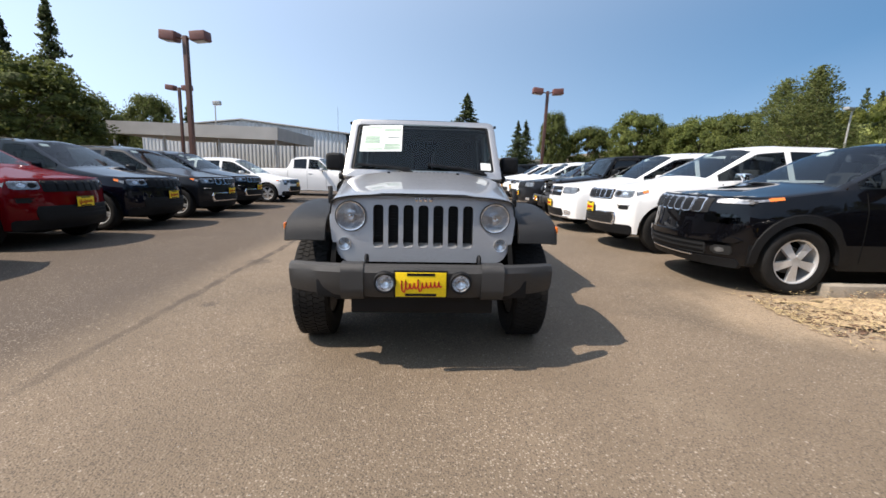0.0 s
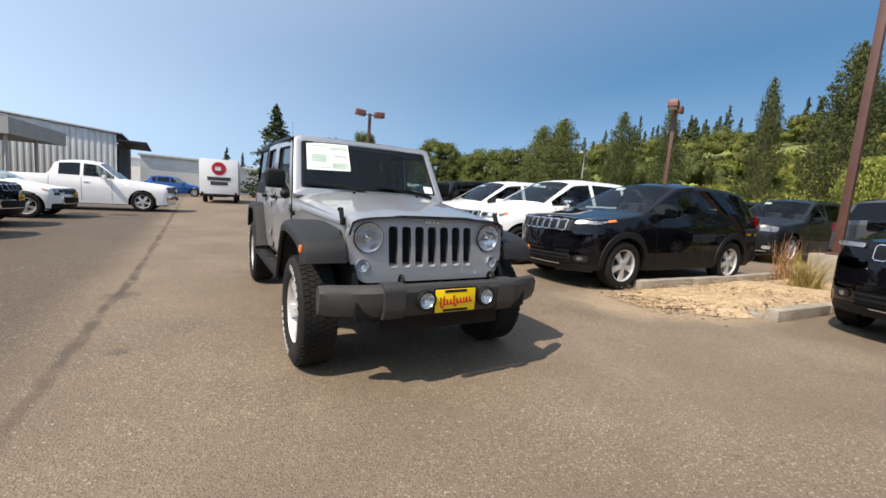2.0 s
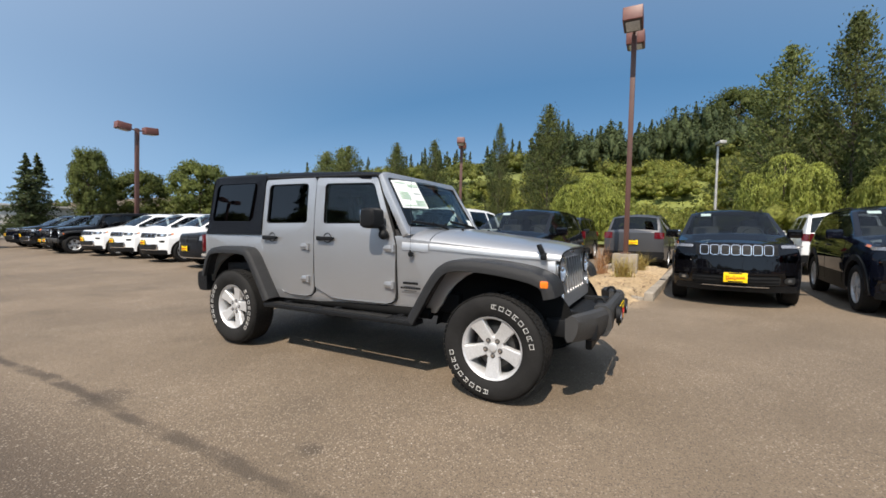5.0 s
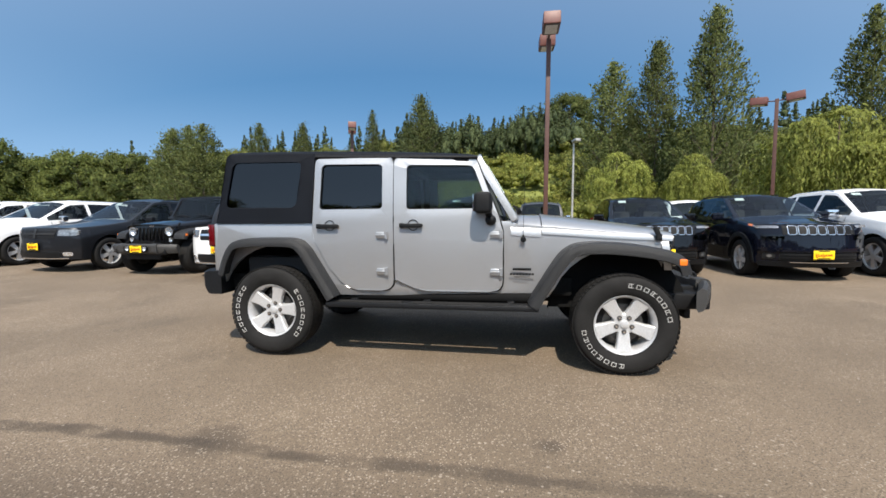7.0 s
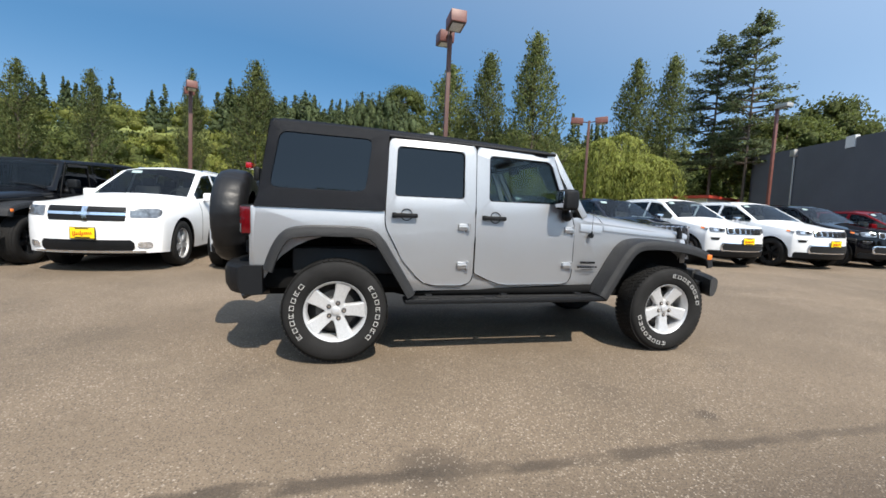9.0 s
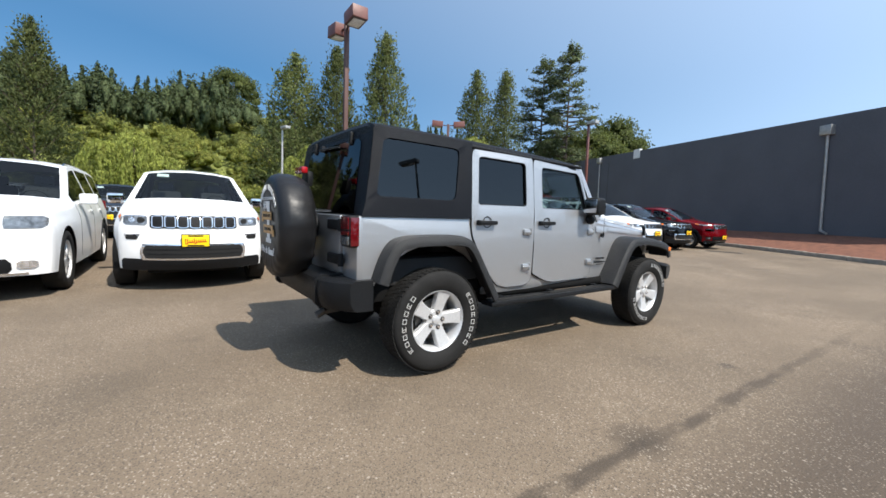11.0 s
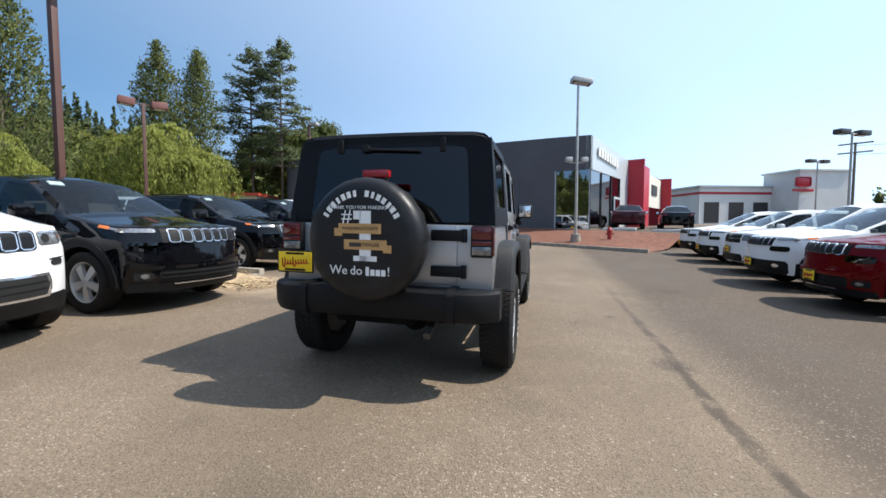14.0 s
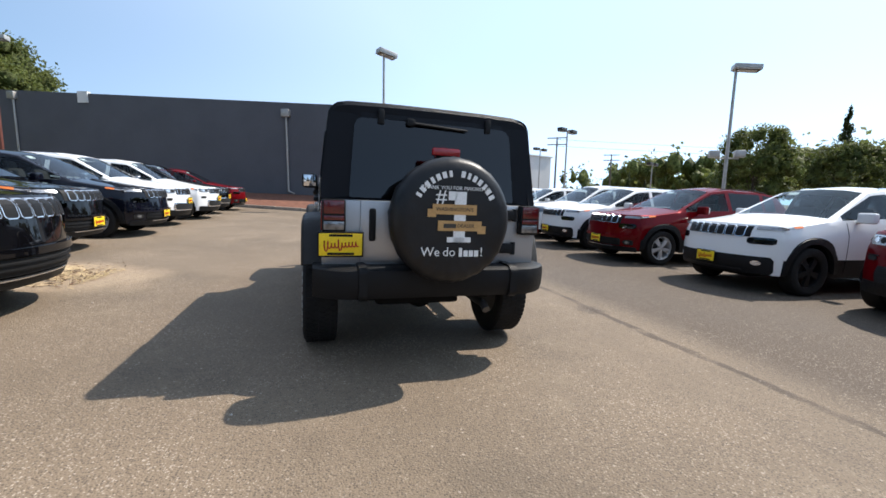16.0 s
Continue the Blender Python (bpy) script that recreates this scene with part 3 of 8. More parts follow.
    for i in range(len(ys) - 1):
        ya, yb_ = ys[i], ys[i + 1]
        ym = (ya + yb_) / 2
        for k in range(NR - 1):
            key = "body"
            mirrored = NR - 2 - k
            for sgn, kk in ((1, k), (-1, mirrored)):
                if kk == ig + 1:
                    for j, (a, b) in enumerate(panes):
                        if a - 1e-6 <= ya and yb_ <= b + 1e-6:
                            key = ("side_window", sgn, j)
            if top0 < k < top1 - 1:
                if cowl + 0.01 <= ym <= wt - 0.03:
                    key = ("windscreen", 0, 0)
                if rr + 0.01 <= ym <= rb - 0.03 :
                    key = ("rear_window", 0, 0)
            if cladding and (k <= 1 or k >= NR - 3):
                key = "cladding"
            faces.setdefault(key, []).append((idx(i, k), idx(i, k + 1), idx(i + 1, k + 1), idx(i + 1, k)))
    # rounded nose and tail: a bowed plan, the grille leaning back above the bumper
    lean = soft([(0.25, 0.78), (0.38, 0.95), (0.46, 1.0), (0.60, 1.0), (0.68, 0.95), (h0 - 0.22, 0.91), (h0 - 0.10, 0.84), (h0 - 0.03, 0.66), (h0 + 0.05, 0.60)], 0.03)

    def bowed(u, p):
        return max(0.0, 1 - min(1.0, abs(u)) ** p) ** 0.82

    def end(i, sgn, bw, yend):
        ring = rings[i]
        vs, fs = [], []
        cols = [math.sin(math.pi / 2 * k / 9) for k in range(-9, 10)]
        zs = [(ring[k][2], ring[k][0]) for k in range(NS + 3)] + [(ring[top0][2], ring[top0][0])]
        for j, (z, w) in enumerate(zs):
            f = j / (len(zs) - 1)
            rake = bw * lean(z) if sgn < 0 else bw * (1.0 - 0.35 * max(0, f - 0.4))
            for u in cols:
                vs.append((w * u, yend + sgn * rake * bowed(u, blunt if sgn < 0 else 4.2), z))
        nc = len(cols)
        for j in range(len(zs) - 1):
            for c in range(nc - 1):
                fs.append((j * nc + c, j * nc + c + 1, (j + 1) * nc + c + 1, (j + 1) * nc + c))
        base = len(vs)
        toprow = (len(zs) - 1) * nc
        zc = ring[top0 + len(us) // 2][2]
        for u in cols:
            w = ring[top0][0]
            vs.append((w * u, yend, zs[-1][0] + (zc - zs[-1][0]) * (1 - abs(u) ** 2.2)))
        for c in range(nc - 1):
            fs.append((toprow + c, toprow + c + 1, base + c + 1, base + c))
        return vs, fs

    for i, sgn, bw, yend in ((0, -1, bow, y0), (len(ys) - 1, 1, 0.10, y1)):
        vs, fs = end(i, sgn, bw, yend)
        off = len(verts)
        verts += vs
        faces["body"] += [tuple(a + off for a in q) for q in fs]

    def sub(keys):
        used, out, fcs = {}, [], []
        for key in keys:
            for q in faces.get(key, []):
                r = []
                for v in q:
                    if v not in used:
                        used[v] = len(out)
                        out.append(verts[v])
                    r.append(used[v])
                fcs.append(tuple(r))
        return out, fcs

    v, fc = sub(["body"])
    body = from_lists("body", v, fc, body_paint, root, angle=40)
    if "cladding" in faces:
        v, fc = sub(["cladding"])
        from_lists("sill_cladding", v, fc, cladding, root)
    for key in faces:
        if isinstance(key, tuple):
            v, fc = sub([key])
            gm = GLASS_CLEAR if key[0] == "windscreen" or (key[0] == "side_window" and key[2] == 0) else (GLASS_DARK if privacy else GLASS)
            from_lists(key[0], v, fc, gm, root)

    def fy(x, z):
        w = max(side_w(y0, z), 0.2)
        return y0 - bow * lean(z) * bowed(x / w, blunt)

    def ry(x, z):
        w = max(side_w(y1, z), 0.2)
        return y1 + 0.095 * bowed(x / w, 4.2)

    # cabin and underside
    bm = bmesh.new()
    box(bm, (0, (cowl + rb) / 2, 0.62), (W * 1.72, rb - cowl - 0.15, 0.72), 0.05)
    box(bm, (0, cowl + 0.32, b1 - 0.04), (W * 1.6, 0.5, 0.14), 0.05)
    part("cabin_floor", bm, INTERIOR, root)
    for sx in (-0.38, 0.38):
        for sy in ((-0.02, 0.92) if not flat else (-0.35,)):
            bm = bmesh.new()
            box(bm, (sx, sy + 0.18, 1.08 * H / 1.75), (0.46, 0.14, 0.56), 0.06, Matrix.Rotation(radians(-14), 4, "X"))
            box(bm, (sx, sy + 0.27, 1.42 * H / 1.75), (0.24, 0.09, 0.16), 0.04, Matrix.Rotation(radians(-14), 4, "X"))
            part("seat", bm, SEATS, root)
    bm = bmesh.new()
    lathe(bm, [(-0.012, 0.165), (0.0, 0.18), (0.012, 0.165), (0.0, 0.15), (-0.012, 0.165)], 20)
    sw = part("steering_wheel", bm, INTERIOR, root)
    sw.matrix_basis = Matrix.Translation((0.38, cowl + 0.62, b1 + 0.02)) @ Matrix.Rotation(radians(90), 4, "Z") @ Matrix.Rotation(radians(-25), 4, "Y")
    bm = bmesh.new()
    box(bm, (0, (n + t) / 2, 0.36), (W * 1.15, t - n - 0.5, 0.26), 0.05)
    part("underbody", bm, UNDER, root)
    for a in S["ax"]:
        for s in (-1, 1):
            bm = bmesh.new()
            pr = []
            for k in range(15):
                an = math.pi * k / 14
                pr.append((a + (arch - 0.004) * math.cos(an), R + (arch - 0.004) * math.sin(an)))
            for (ya, za), (yb_, zb_) in zip(pr, pr[1:]):
                q = [bm.verts.new(p) for p in ((s * (W - 0.05), ya, za), (s * (W - 0.05), yb_, zb_), (s * 0.52, yb_, zb_), (s * 0.52, ya, za))]
                bm.faces.new(q)
            bmesh.ops.remove_doubles(bm, verts=bm.verts, dist=1e-4)
            part("wheel_arch_liner", bm, UNDER, root)
            if cladding:
                bm = bmesh.new()
                rows = []
                for k in range(17):
                    an = math.pi * (k - 1) / 14
                    if k == 0:
                        an = -0.06
                    if k == 16:
                        an = math.pi + 0.06
                    rows.append([])
                    for rad, o in ((arch - 0.005, -0.03), (arch - 0.005, 0.018), (arch + 0.075, 0.014), (arch + 0.085, -0.02)):
                        yy, zz = a + rad * math.cos(an), R + rad * math.sin(an)
                        rows[-1].append(bm.verts.new((s * (side_w(yy, min(zz, zb(yy))) + o), yy, zz)))
                for p, q in zip(rows, rows[1:]):
                    for c in range(3):
                        bm.faces.new((p[c], p[c + 1], q[c + 1], q[c]))
                part("wheel_arch_flare", bm, cladding, root)
            wheel_parts(root, R, 0.235, R * 0.665, s * (W - 0.135), a, spokes, style, tyre_rim)
    mirror_pair(root, W + 0.06, cowl + 0.42, b1 + 0.06, CHROME if body_paint is WHITE and kind == "grand" else body_paint)
    # handles
    for s in (-1, 1):
        for yy in (bp - 0.14, bp + 0.80):
            if yy > rr - 0.1:
                continue
            bm = bmesh.new()
            z = b1 - 0.13
            box(bm, (s * (side_w(yy, z) + 0.018), yy, z), (0.028, 0.19, 0.028), 0.010)
            part("door_handle", bm, body_paint, root)
    # door shuts
    for s in (-1, 1):
        for yy in (cowl + 0.22, bp, bp + 0.95 if bp + 0.95 < S["ax"][1] - 0.1 else S["ax"][1] - arch * 0.55):
            bm = bmesh.new()
            rows = []
            for k in range(9):
                z = 0.36 + (zb(yy) - 0.39) * k / 8
                if z < low(yy) + 0.02:
                    continue
                rows.append([bm.verts.new((s * (side_w(yy, z) + o), yy + q, z)) for q, o in ((-0.005, 0.0022), (0.005, 0.0022), (0.005, -0.01), (-0.005, -0.01))])
            for p, q in zip(rows, rows[1:]):
                for c in range(4):
                    bm.faces.new((p[c], p[(c + 1) % 4], q[(c + 1) % 4], q[c]))
            part("door_shut", bm, UNDER, root, smooth=False)
    if rails and not flat and kind != "sedan":
        for s in (-1, 1):
            bm = bmesh.new()
            line = []
            for k in range(13):
                y = wt + 0.25 + (rr - wt - 0.35) * k / 12
                line.append((s * wr * 0.90, y, zedge(y) + 0.21 * (ztop(y) - zedge(y)) + (0.022 if 0 < k < 12 else -0.02)))
            sweep(bm, line, 0.013)
            part("roof_rail", bm, TRIM if body_paint is WHITE else PLASTIC, root)
    # faces of each kind
    BRIGHT = PLASTIC if dark else TRIM
    style_f = kind if front == "auto" else front

    def add(nm, mt, x0, x1, z0, z1, out, both=True, nx=4, lab="", parent=root, r=0.0, back=0.03):
        obs = []
        for s in (-1, 1) if both else (1,):
            a, b = (s * x0, s * x1) if s > 0 else (s * x1, s * x0)
            obs.append(part(nm, slab(fy, -1, a, b, z0, z1, out, back, nx, r), mt, parent, lab, smooth=False))
        return obs

    def side_lights(z0, z1, run):
        """The lamp units' ends, which wrap round the corner along the wing."""
        for s in (-1, 1):
            for nm, mt, a, b, o in (("headlight_side", LAMP_SMOKE if kind == "cherokee" else LAMP_DARK, 0.0, 0.6, 0.008), ("side_marker", LENS_AMBER, 0.55, 1.0, 0.010)):
                bm = bmesh.new()
                rows = []
                for k in range(5):
                    f = a + (b - a) * k / 4
                    y = y0 - 0.01 + run * f
                    lo, hi = z0 + (z1 - z0) * 0.55 * f + 0.02 * f, z1 + 0.03 * f
                    rows.append([bm.verts.new((s * (side_w(max(y, y0), z) + d), y, z)) for z, d in ((lo, o), (hi, o - 0.012), (hi, -0.05), (lo, -0.05))])
                for p, q in zip(rows, rows[1:]):
                    for c in range(4):
                        bm.faces.new((p[c], p[(c + 1) % 4], q[(c + 1) % 4], q[c]))
                bm.faces.new(rows[0])
                bm.faces.new(rows[-1][::-1])
                part(nm, bm, mt, root, smooth=False)

    if style_f in ("grand", "compact"):
        zt = h0 - 0.07
        add("grille", PLASTIC, -0.51, 0.51, zt - 0.165, zt + 0.004, 0.006, False, 10, r=0.02)
        for k in range(7):
            x = (k - 3) * 0.142
            g, = add("grille_slot", BRIGHT, x - 0.064, x + 0.064, zt - 0.16, zt, 0.016, False, 6, r=0.018)
            part("slot_mesh", slab(fy, -1, x - 0.052, x + 0.052, zt - 0.149, zt - 0.011, 0.020, 0.0, 6, 0.014), PLASTIC, g, smooth=False)
        for s, ob in zip((-1, 1), add("headlight", LAMP_DARK, 0.535, min(W - 0.16, 0.80), zt - 0.125, zt - 0.004, 0.010, nx=6, r=0.02)):
            for x_, w_, mt in ((0.605, 0.042, SEAM), (0.705, 0.036, LAMP)):
                a, b = sorted((s * (x_ - w_), s * (x_ + w_)))
                part("projector", slab(fy, -1, a, b, zt - 0.102, zt - 0.030, 0.014, 0.02, 6, 0.024), mt, ob, smooth=False)
            a, b = sorted((s * 0.55, s * 0.79))
            part("running_light", slab(fy, -1, a, b, zt - 0.020, zt - 0.010, 0.014, 0.02, 6), LAMP, ob, smooth=False)
        side_lights(zt - 0.09, zt - 0.02, 0.17)
        add("front_lip", PLASTIC, -0.83, 0.83, 0.285, 0.440, 0.012, False, 12, r=0.03)
        add("intake_trim", BRIGHT, -0.62, 0.62, 0.425, 0.640, 0.014, False, 10, r=0.075)
        add("lower_intake", SEAM, -0.59, 0.59, 0.448, 0.620, 0.018, False, 10, r=0.070)
        for bar_z in (0.500, 0.560):
            add("intake_bar", PLASTIC, -0.55, 0.55, bar_z, bar_z + 0.012, 0.021, False, 10)
        add("fog_trim", BRIGHT, 0.62, 0.79, 0.752, 0.764, 0.014)
        add("fog_light", SEAM, 0.64, 0.78, 0.690, 0.750, 0.008, r=0.022)
        pz = 0.685
    elif style_f == "cherokee":
        zt = h0 - 0.05
        add("grille", PLASTIC, -0.54, 0.54, zt - 0.17, zt - 0.01, 0.006, False, 10)
        for k in range(7):
            x = (k - 3) * 0.140
            g, = add("grille_slot", BRIGHT, x - 0.062, x + 0.062, zt - 0.172, zt - 0.006, 0.020, False, 6, r=0.020)
            part("slot_mesh", slab(fy, -1, x - 0.052, x + 0.052, zt - 0.162, zt - 0.016, 0.024, 0.0, 6, 0.016), PLASTIC, g, smooth=False)
        add("running_light", LAMP_SMOKE, 0.58, W - 0.05, zt - 0.055, zt - 0.008, 0.010, nx=6, r=0.012)
        add("headlight", GLASS_DARK, 0.52, 0.80, zt - 0.27, zt - 0.17, 0.008, r=0.02)
        if body_paint is WHITE:
            add("bumper_cover", PLASTIC, -0.80, 0.80, 0.30, 0.56, 0.010, False, 12, r=0.05)
            add("skid_trim", PLASTIC_GREY, -0.50, 0.50, 0.335, 0.36, 0.020, False, 10)
            add("fog_light", LAMP, 0.60, 0.70, 0.43, 0.50, 0.016, r=0.02)
        else:
            add("bumper_shelf", body_paint, -0.84, 0.84, 0.535, 0.600, 0.034, False, 14, r=0.03)
            add("lower_intake", SEAM, -0.58, 0.58, 0.375, 0.525, 0.008, False, 12, r=0.03)
            for bar_z in (0.415, 0.470):
                add("intake_bar", PLASTIC, -0.57, 0.57, bar_z, bar_z + 0.016, 0.022, False, 10)
            fb = add("fog_recess", SEAM, 0.63, 0.78, 0.400, 0.500, 0.010, r=0.03)
            for s, ob in zip((-1, 1), fb):
                a, b = sorted((s * 0.670, s * 0.735))
                part("fog_light", slab(fy, -1, a, b, 0.420, 0.480, 0.018, 0.02, 6, 0.015), LAMP_DARK, ob, smooth=False)
            add("bumper_cover", PLASTIC, -0.82, 0.82, 0.262, 0.360, 0.014, False, 12, r=0.04)
            add("skid_trim", BRIGHT, -0.44, 0.44, 0.338, 0.350, 0.022, False, 10)
        pz = 0.49
        side_lights(zt - 0.045, zt - 0.005, 0.34)
    elif style_f == "large":
        zt = h0 - 0.07
        add("grille", PLASTIC, -0.50, 0.50, zt - 0.21, zt, 0.006, False, 10, r=0.05)
        add("grille_crossbar", CHROME if body_paint is WHITE else PLASTIC_GREY, -0.50, 0.50, zt - 0.125, zt - 0.085, 0.020, False, 10)
        add("grille_crossbar", CHROME if body_paint is WHITE else PLASTIC_GREY, -0.035, 0.035, zt - 0.21, zt, 0.022, False, 2)
        add("headlight", LAMP_DARK, 0.55, W - 0.08, zt - 0.15, zt - 0.01, 0.010, nx=6, r=0.03)
        add("lower_intake", PLASTIC, -0.60, 0.60, 0.33, 0.50, 0.006, False, 10, r=0.05)
        add("fog_light", LAMP, 0.64, 0.80, 0.38, 0.47, 0.010, r=0.02)
        add("intake_trim", BRIGHT, -0.72, 0.72, 0.315, 0.335, 0.016, False, 10)
        pz = 0.60
    elif style_f == "pickup":
        zt = h0 - 0.08
        add("grille", PLASTIC, -0.48, 0.48, zt - 0.30, zt, 0.010, False, 8, r=0.05)
        add("grille_crossbar", CHROME, -0.48, 0.48, zt - 0.17, zt - 0.12, 0.03, False, 8)
        add("grille_crossbar", CHROME, -0.04, 0.04, zt - 0.30, zt, 0.03, False, 2)
        add("headlight", LAMP_DARK, 0.52, W - 0.10, zt - 0.26, zt - 0.02, 0.010, nx=6, r=0.03)
        add("front_bumper", CHROME, -W + 0.06, W - 0.06, 0.42, 0.66, 0.05, False, 12, r=0.04)
        pz = 0.56
    else:
        zt = h0 - 0.10
        add("grille", PLASTIC, -0.40, 0.40, zt - 0.22, zt - 0.02, 0.006, False, 8, r=0.04)
        add("headlight", LAMP_DARK, 0.48, W - 0.08, zt - 0.12, zt, 0.010, nx=6, r=0.03)
        pz = 0.48
    if plate:
        dealer_plate(root, (0, fy(0, pz) - 0.035, pz))
    for s in (-1, 1):
        a, b = sorted((s * (W - 0.36), s * (W - 0.09)))
        z0 = b2 - 0.20
        part("tail_light", slab(ry, 1, a, b, z0, z0 + 0.20, 0.012, 0.05, 5, 0.02), LENS_RED, root, smooth=False)
    part("rear_bumper", slab(ry, 1, -W + 0.08, W - 0.08, 0.36, 0.58, 0.03, 0.05, 12, 0.04), PLASTIC if cladding or kind != "sedan" else body_paint, root)
    if rear_plate:
        dealer_plate(root, (0, ry(0, 0.9) + 0.02, 0.86), 1)
    if tag:
        bm = bmesh.new()
        y_, x_ = wt - 0.10, -wr * 0.62
        zz = ztop(y_) - 0.035
        box(bm, (x_, y_ + 0.015, zz - 0.01), (0.17, 0.012, 0.09), 0, Matrix.Rotation(radians(-58), 4, "X"))
        part("windscreen_label", bm, PAPER, root)
    if sticker:
        for s in (-1, 1):
            bm = bmesh.new()
            y_ = bp + 0.42
            z_ = zb(y_) + 0.2
            box(bm, (s * (wb(y_) - 0.165), y_, z_), (0.004, 0.28, 0.20), 0, Matrix.Rotation(s * radians(-28), 4, "Y"))
            part("price_sheet", bm, PAPER, root)
    return root


# ---- the rows of parked vehicles ----
EAST, WEST = -90, 90     # headings: noses to -x, noses to +x


def parked(kind, paint_, words, nose_x, y, heading, **kw):
    d = -SPECS[kind]["n"]
    a = radians(heading)
    x = nose_x - d * math.sin(a)
    yy = y + d * math.cos(a)
    return car(kind, paint_, words, on_ground(x, yy, heading), **kw)


parked("cherokee", BLACK, "glossy black crossover with chrome grille rings beside the kerbed bed", 2.60, 5.52, EAST, cladding=PLASTIC, sticker=True, plate=False, rails=False)
parked("cherokee", BLACK, "glossy black crossover with yellow dealer plate beside the kerbed bed", 4.02, 1.70, EAST, cladding=PLASTIC)
parked("cherokee", NAVY, "dark navy crossover with slim amber-tipped lights", 3.86, -0.75, EAST, cladding=PLASTIC)
parked("grand", WHITE, "white sport utility car with chrome grille and yellow plate", 4.08, -3.15, EAST)
parked("grand", WHITE, "white sport utility car with black wheels", 3.95, -5.65, EAST, tyre_rim=PLASTIC)
parked("grand", BLACK, "black sport utility car near the grey building", 4.20, -8.15, EAST)
parked("cherokee", RED, "red crossover parked at the end of the row", 4.10, -10.7, EAST, cladding=PLASTIC)
parked("grand", WHITE, "white sport utility car with seven chrome grille slots", 2.47, 7.83, EAST, rails=False)
parked("large", WHITE, "large white sport utility car with a split black grille", 2.36, 10.20, EAST)
parked("large", DGREY, "dark grey sport utility car in the far row", 2.50, 15.2, EAST)
parked("grand", WHITE, "white sport utility car in the far row", 2.7, 18.4, EAST)
parked("grand", WHITE, "white sport utility car in the far row", 2.7, 20.9, EAST)
parked("grand", WHITE, "white sport utility car in the far row", 2.6, 23.4, EAST)
parked("cherokee", WHITE, "white crossover with black grille slots", -6.0, -8.2, WEST, cladding=PLASTIC)
parked("cherokee", WHITE, "white crossover with slim headlights", -5.9, -5.45, WEST, cladding=PLASTIC)
parked("large", WHITE, "white sport utility car with a black grille", -5.85, -2.75, WEST, dark=True)
parked("cherokee", WHITE, "white crossover with black lower bumper", -5.5, -0.4, WEST, cladding=PLASTIC)
parked("cherokee", RED, "deep red crossover with alloy wheels", -5.5, 1.9, WEST, cladding=PLASTIC, style="split")
parked("cherokee", WHITE, "white crossover with black wheels and black lower bumper", -5.65, 4.6, WEST, cladding=PLASTIC, tyre_rim=PLASTIC)
parked("grand", RED, "red sport utility car with a black front", -6.0, 7.05, WEST, dark=True, style="split")
parked("grand", NAVY, "dark navy sport utility car with blacked-out grille", -6.05, 9.35, WEST, dark=True, style="split")
parked("grand", DGREY, "dark metallic grey sport utility car with chrome grille", -6.0, 11.75, WEST, style="split")
parked("grand", NAVY, "dark navy sport utility car with yellow plate", -6.35, 14.3, WEST, style="split")
parked("compact", WHITE, "white compact crossover with alloy wheels", -6.1, 17.3, WEST, style="split")
parked("pickup", WHITE, "white crew cab pickup truck", -3.9, 21.8, WEST, name="pickup_truck", category="pickup truck")
# ---- the boxy four-door off-road car ----
VINYL = mat("black_vinyl", (0.010, 0.010, 0.011), 0.42, spec=0.35, var=0.3, scale=5, bump=0.8, bscale=7)
HARDTOP = mat("textured_black_hardtop", (0.006, 0.0072, 0.0102), 0.46, spec=0.13, var=0.1, fine=0.25, fscale=700, bump=0.3, bscale=600)
TYRE_INK = mat("raised_white_rubber", (0.50, 0.49, 0.47), 0.7, var=0.2, scale=30)
WHITE_INK = mat("white_ink", (0.82, 0.82, 0.80), 0.6, var=0.04)
TAN_INK = mat("tan_ribbon", (0.52, 0.30, 0.11), 0.6, var=0.15)
DARK_INK = mat("dark_ink", (0.05, 0.04, 0.03), 0.6)


def arc(cy, cz, r, a0, a1, n=12):
    return [(cy + r * math.cos(radians(a0 + (a1 - a0) * k / n)), cz + r * math.sin(radians(a0 + (a1 - a0) * k / n))) for k in range(n + 1)]


def rounded(poly, r, n=4):
    """A polygon with its corners rounded; r may be one radius or one for each corner."""
    out = []
    m = len(poly)
    for i in range(m):
        p = Vector(poly[i])
        a, b = Vector(poly[i - 1]) - p, Vector(poly[(i + 1) % m]) - p
        rr = r[i] if isinstance(r, (list, tuple)) else r
        if rr <= 0:
            out.append(tuple(p))
            continue
        d = min(rr, a.length * 0.49, b.length * 0.49)
        s, e = p + a.normalized() * d, p + b.normalized() * d
        for k in range(n + 1):
            t = k / n
            q = s * (1 - t) ** 2 + p * 2 * t * (1 - t) + e * t ** 2
            out.append((q.x, q.y))
    return out


def fill(outline, holes=()):
    """Triangles over a 2D outline with holes: a bmesh in the xy plane."""
    bm = bmesh.new()
    for loop in (outline, *holes):
        v = [bm.verts.new((a, b, 0)) for a, b in loop]
        for k in range(len(v)):
            bm.edges.new((v[k], v[(k + 1) % len(v)]))
    bmesh.ops.triangle_fill(bm, use_beauty=True, use_dissolve=False, edges=bm.edges[:])
    return bm


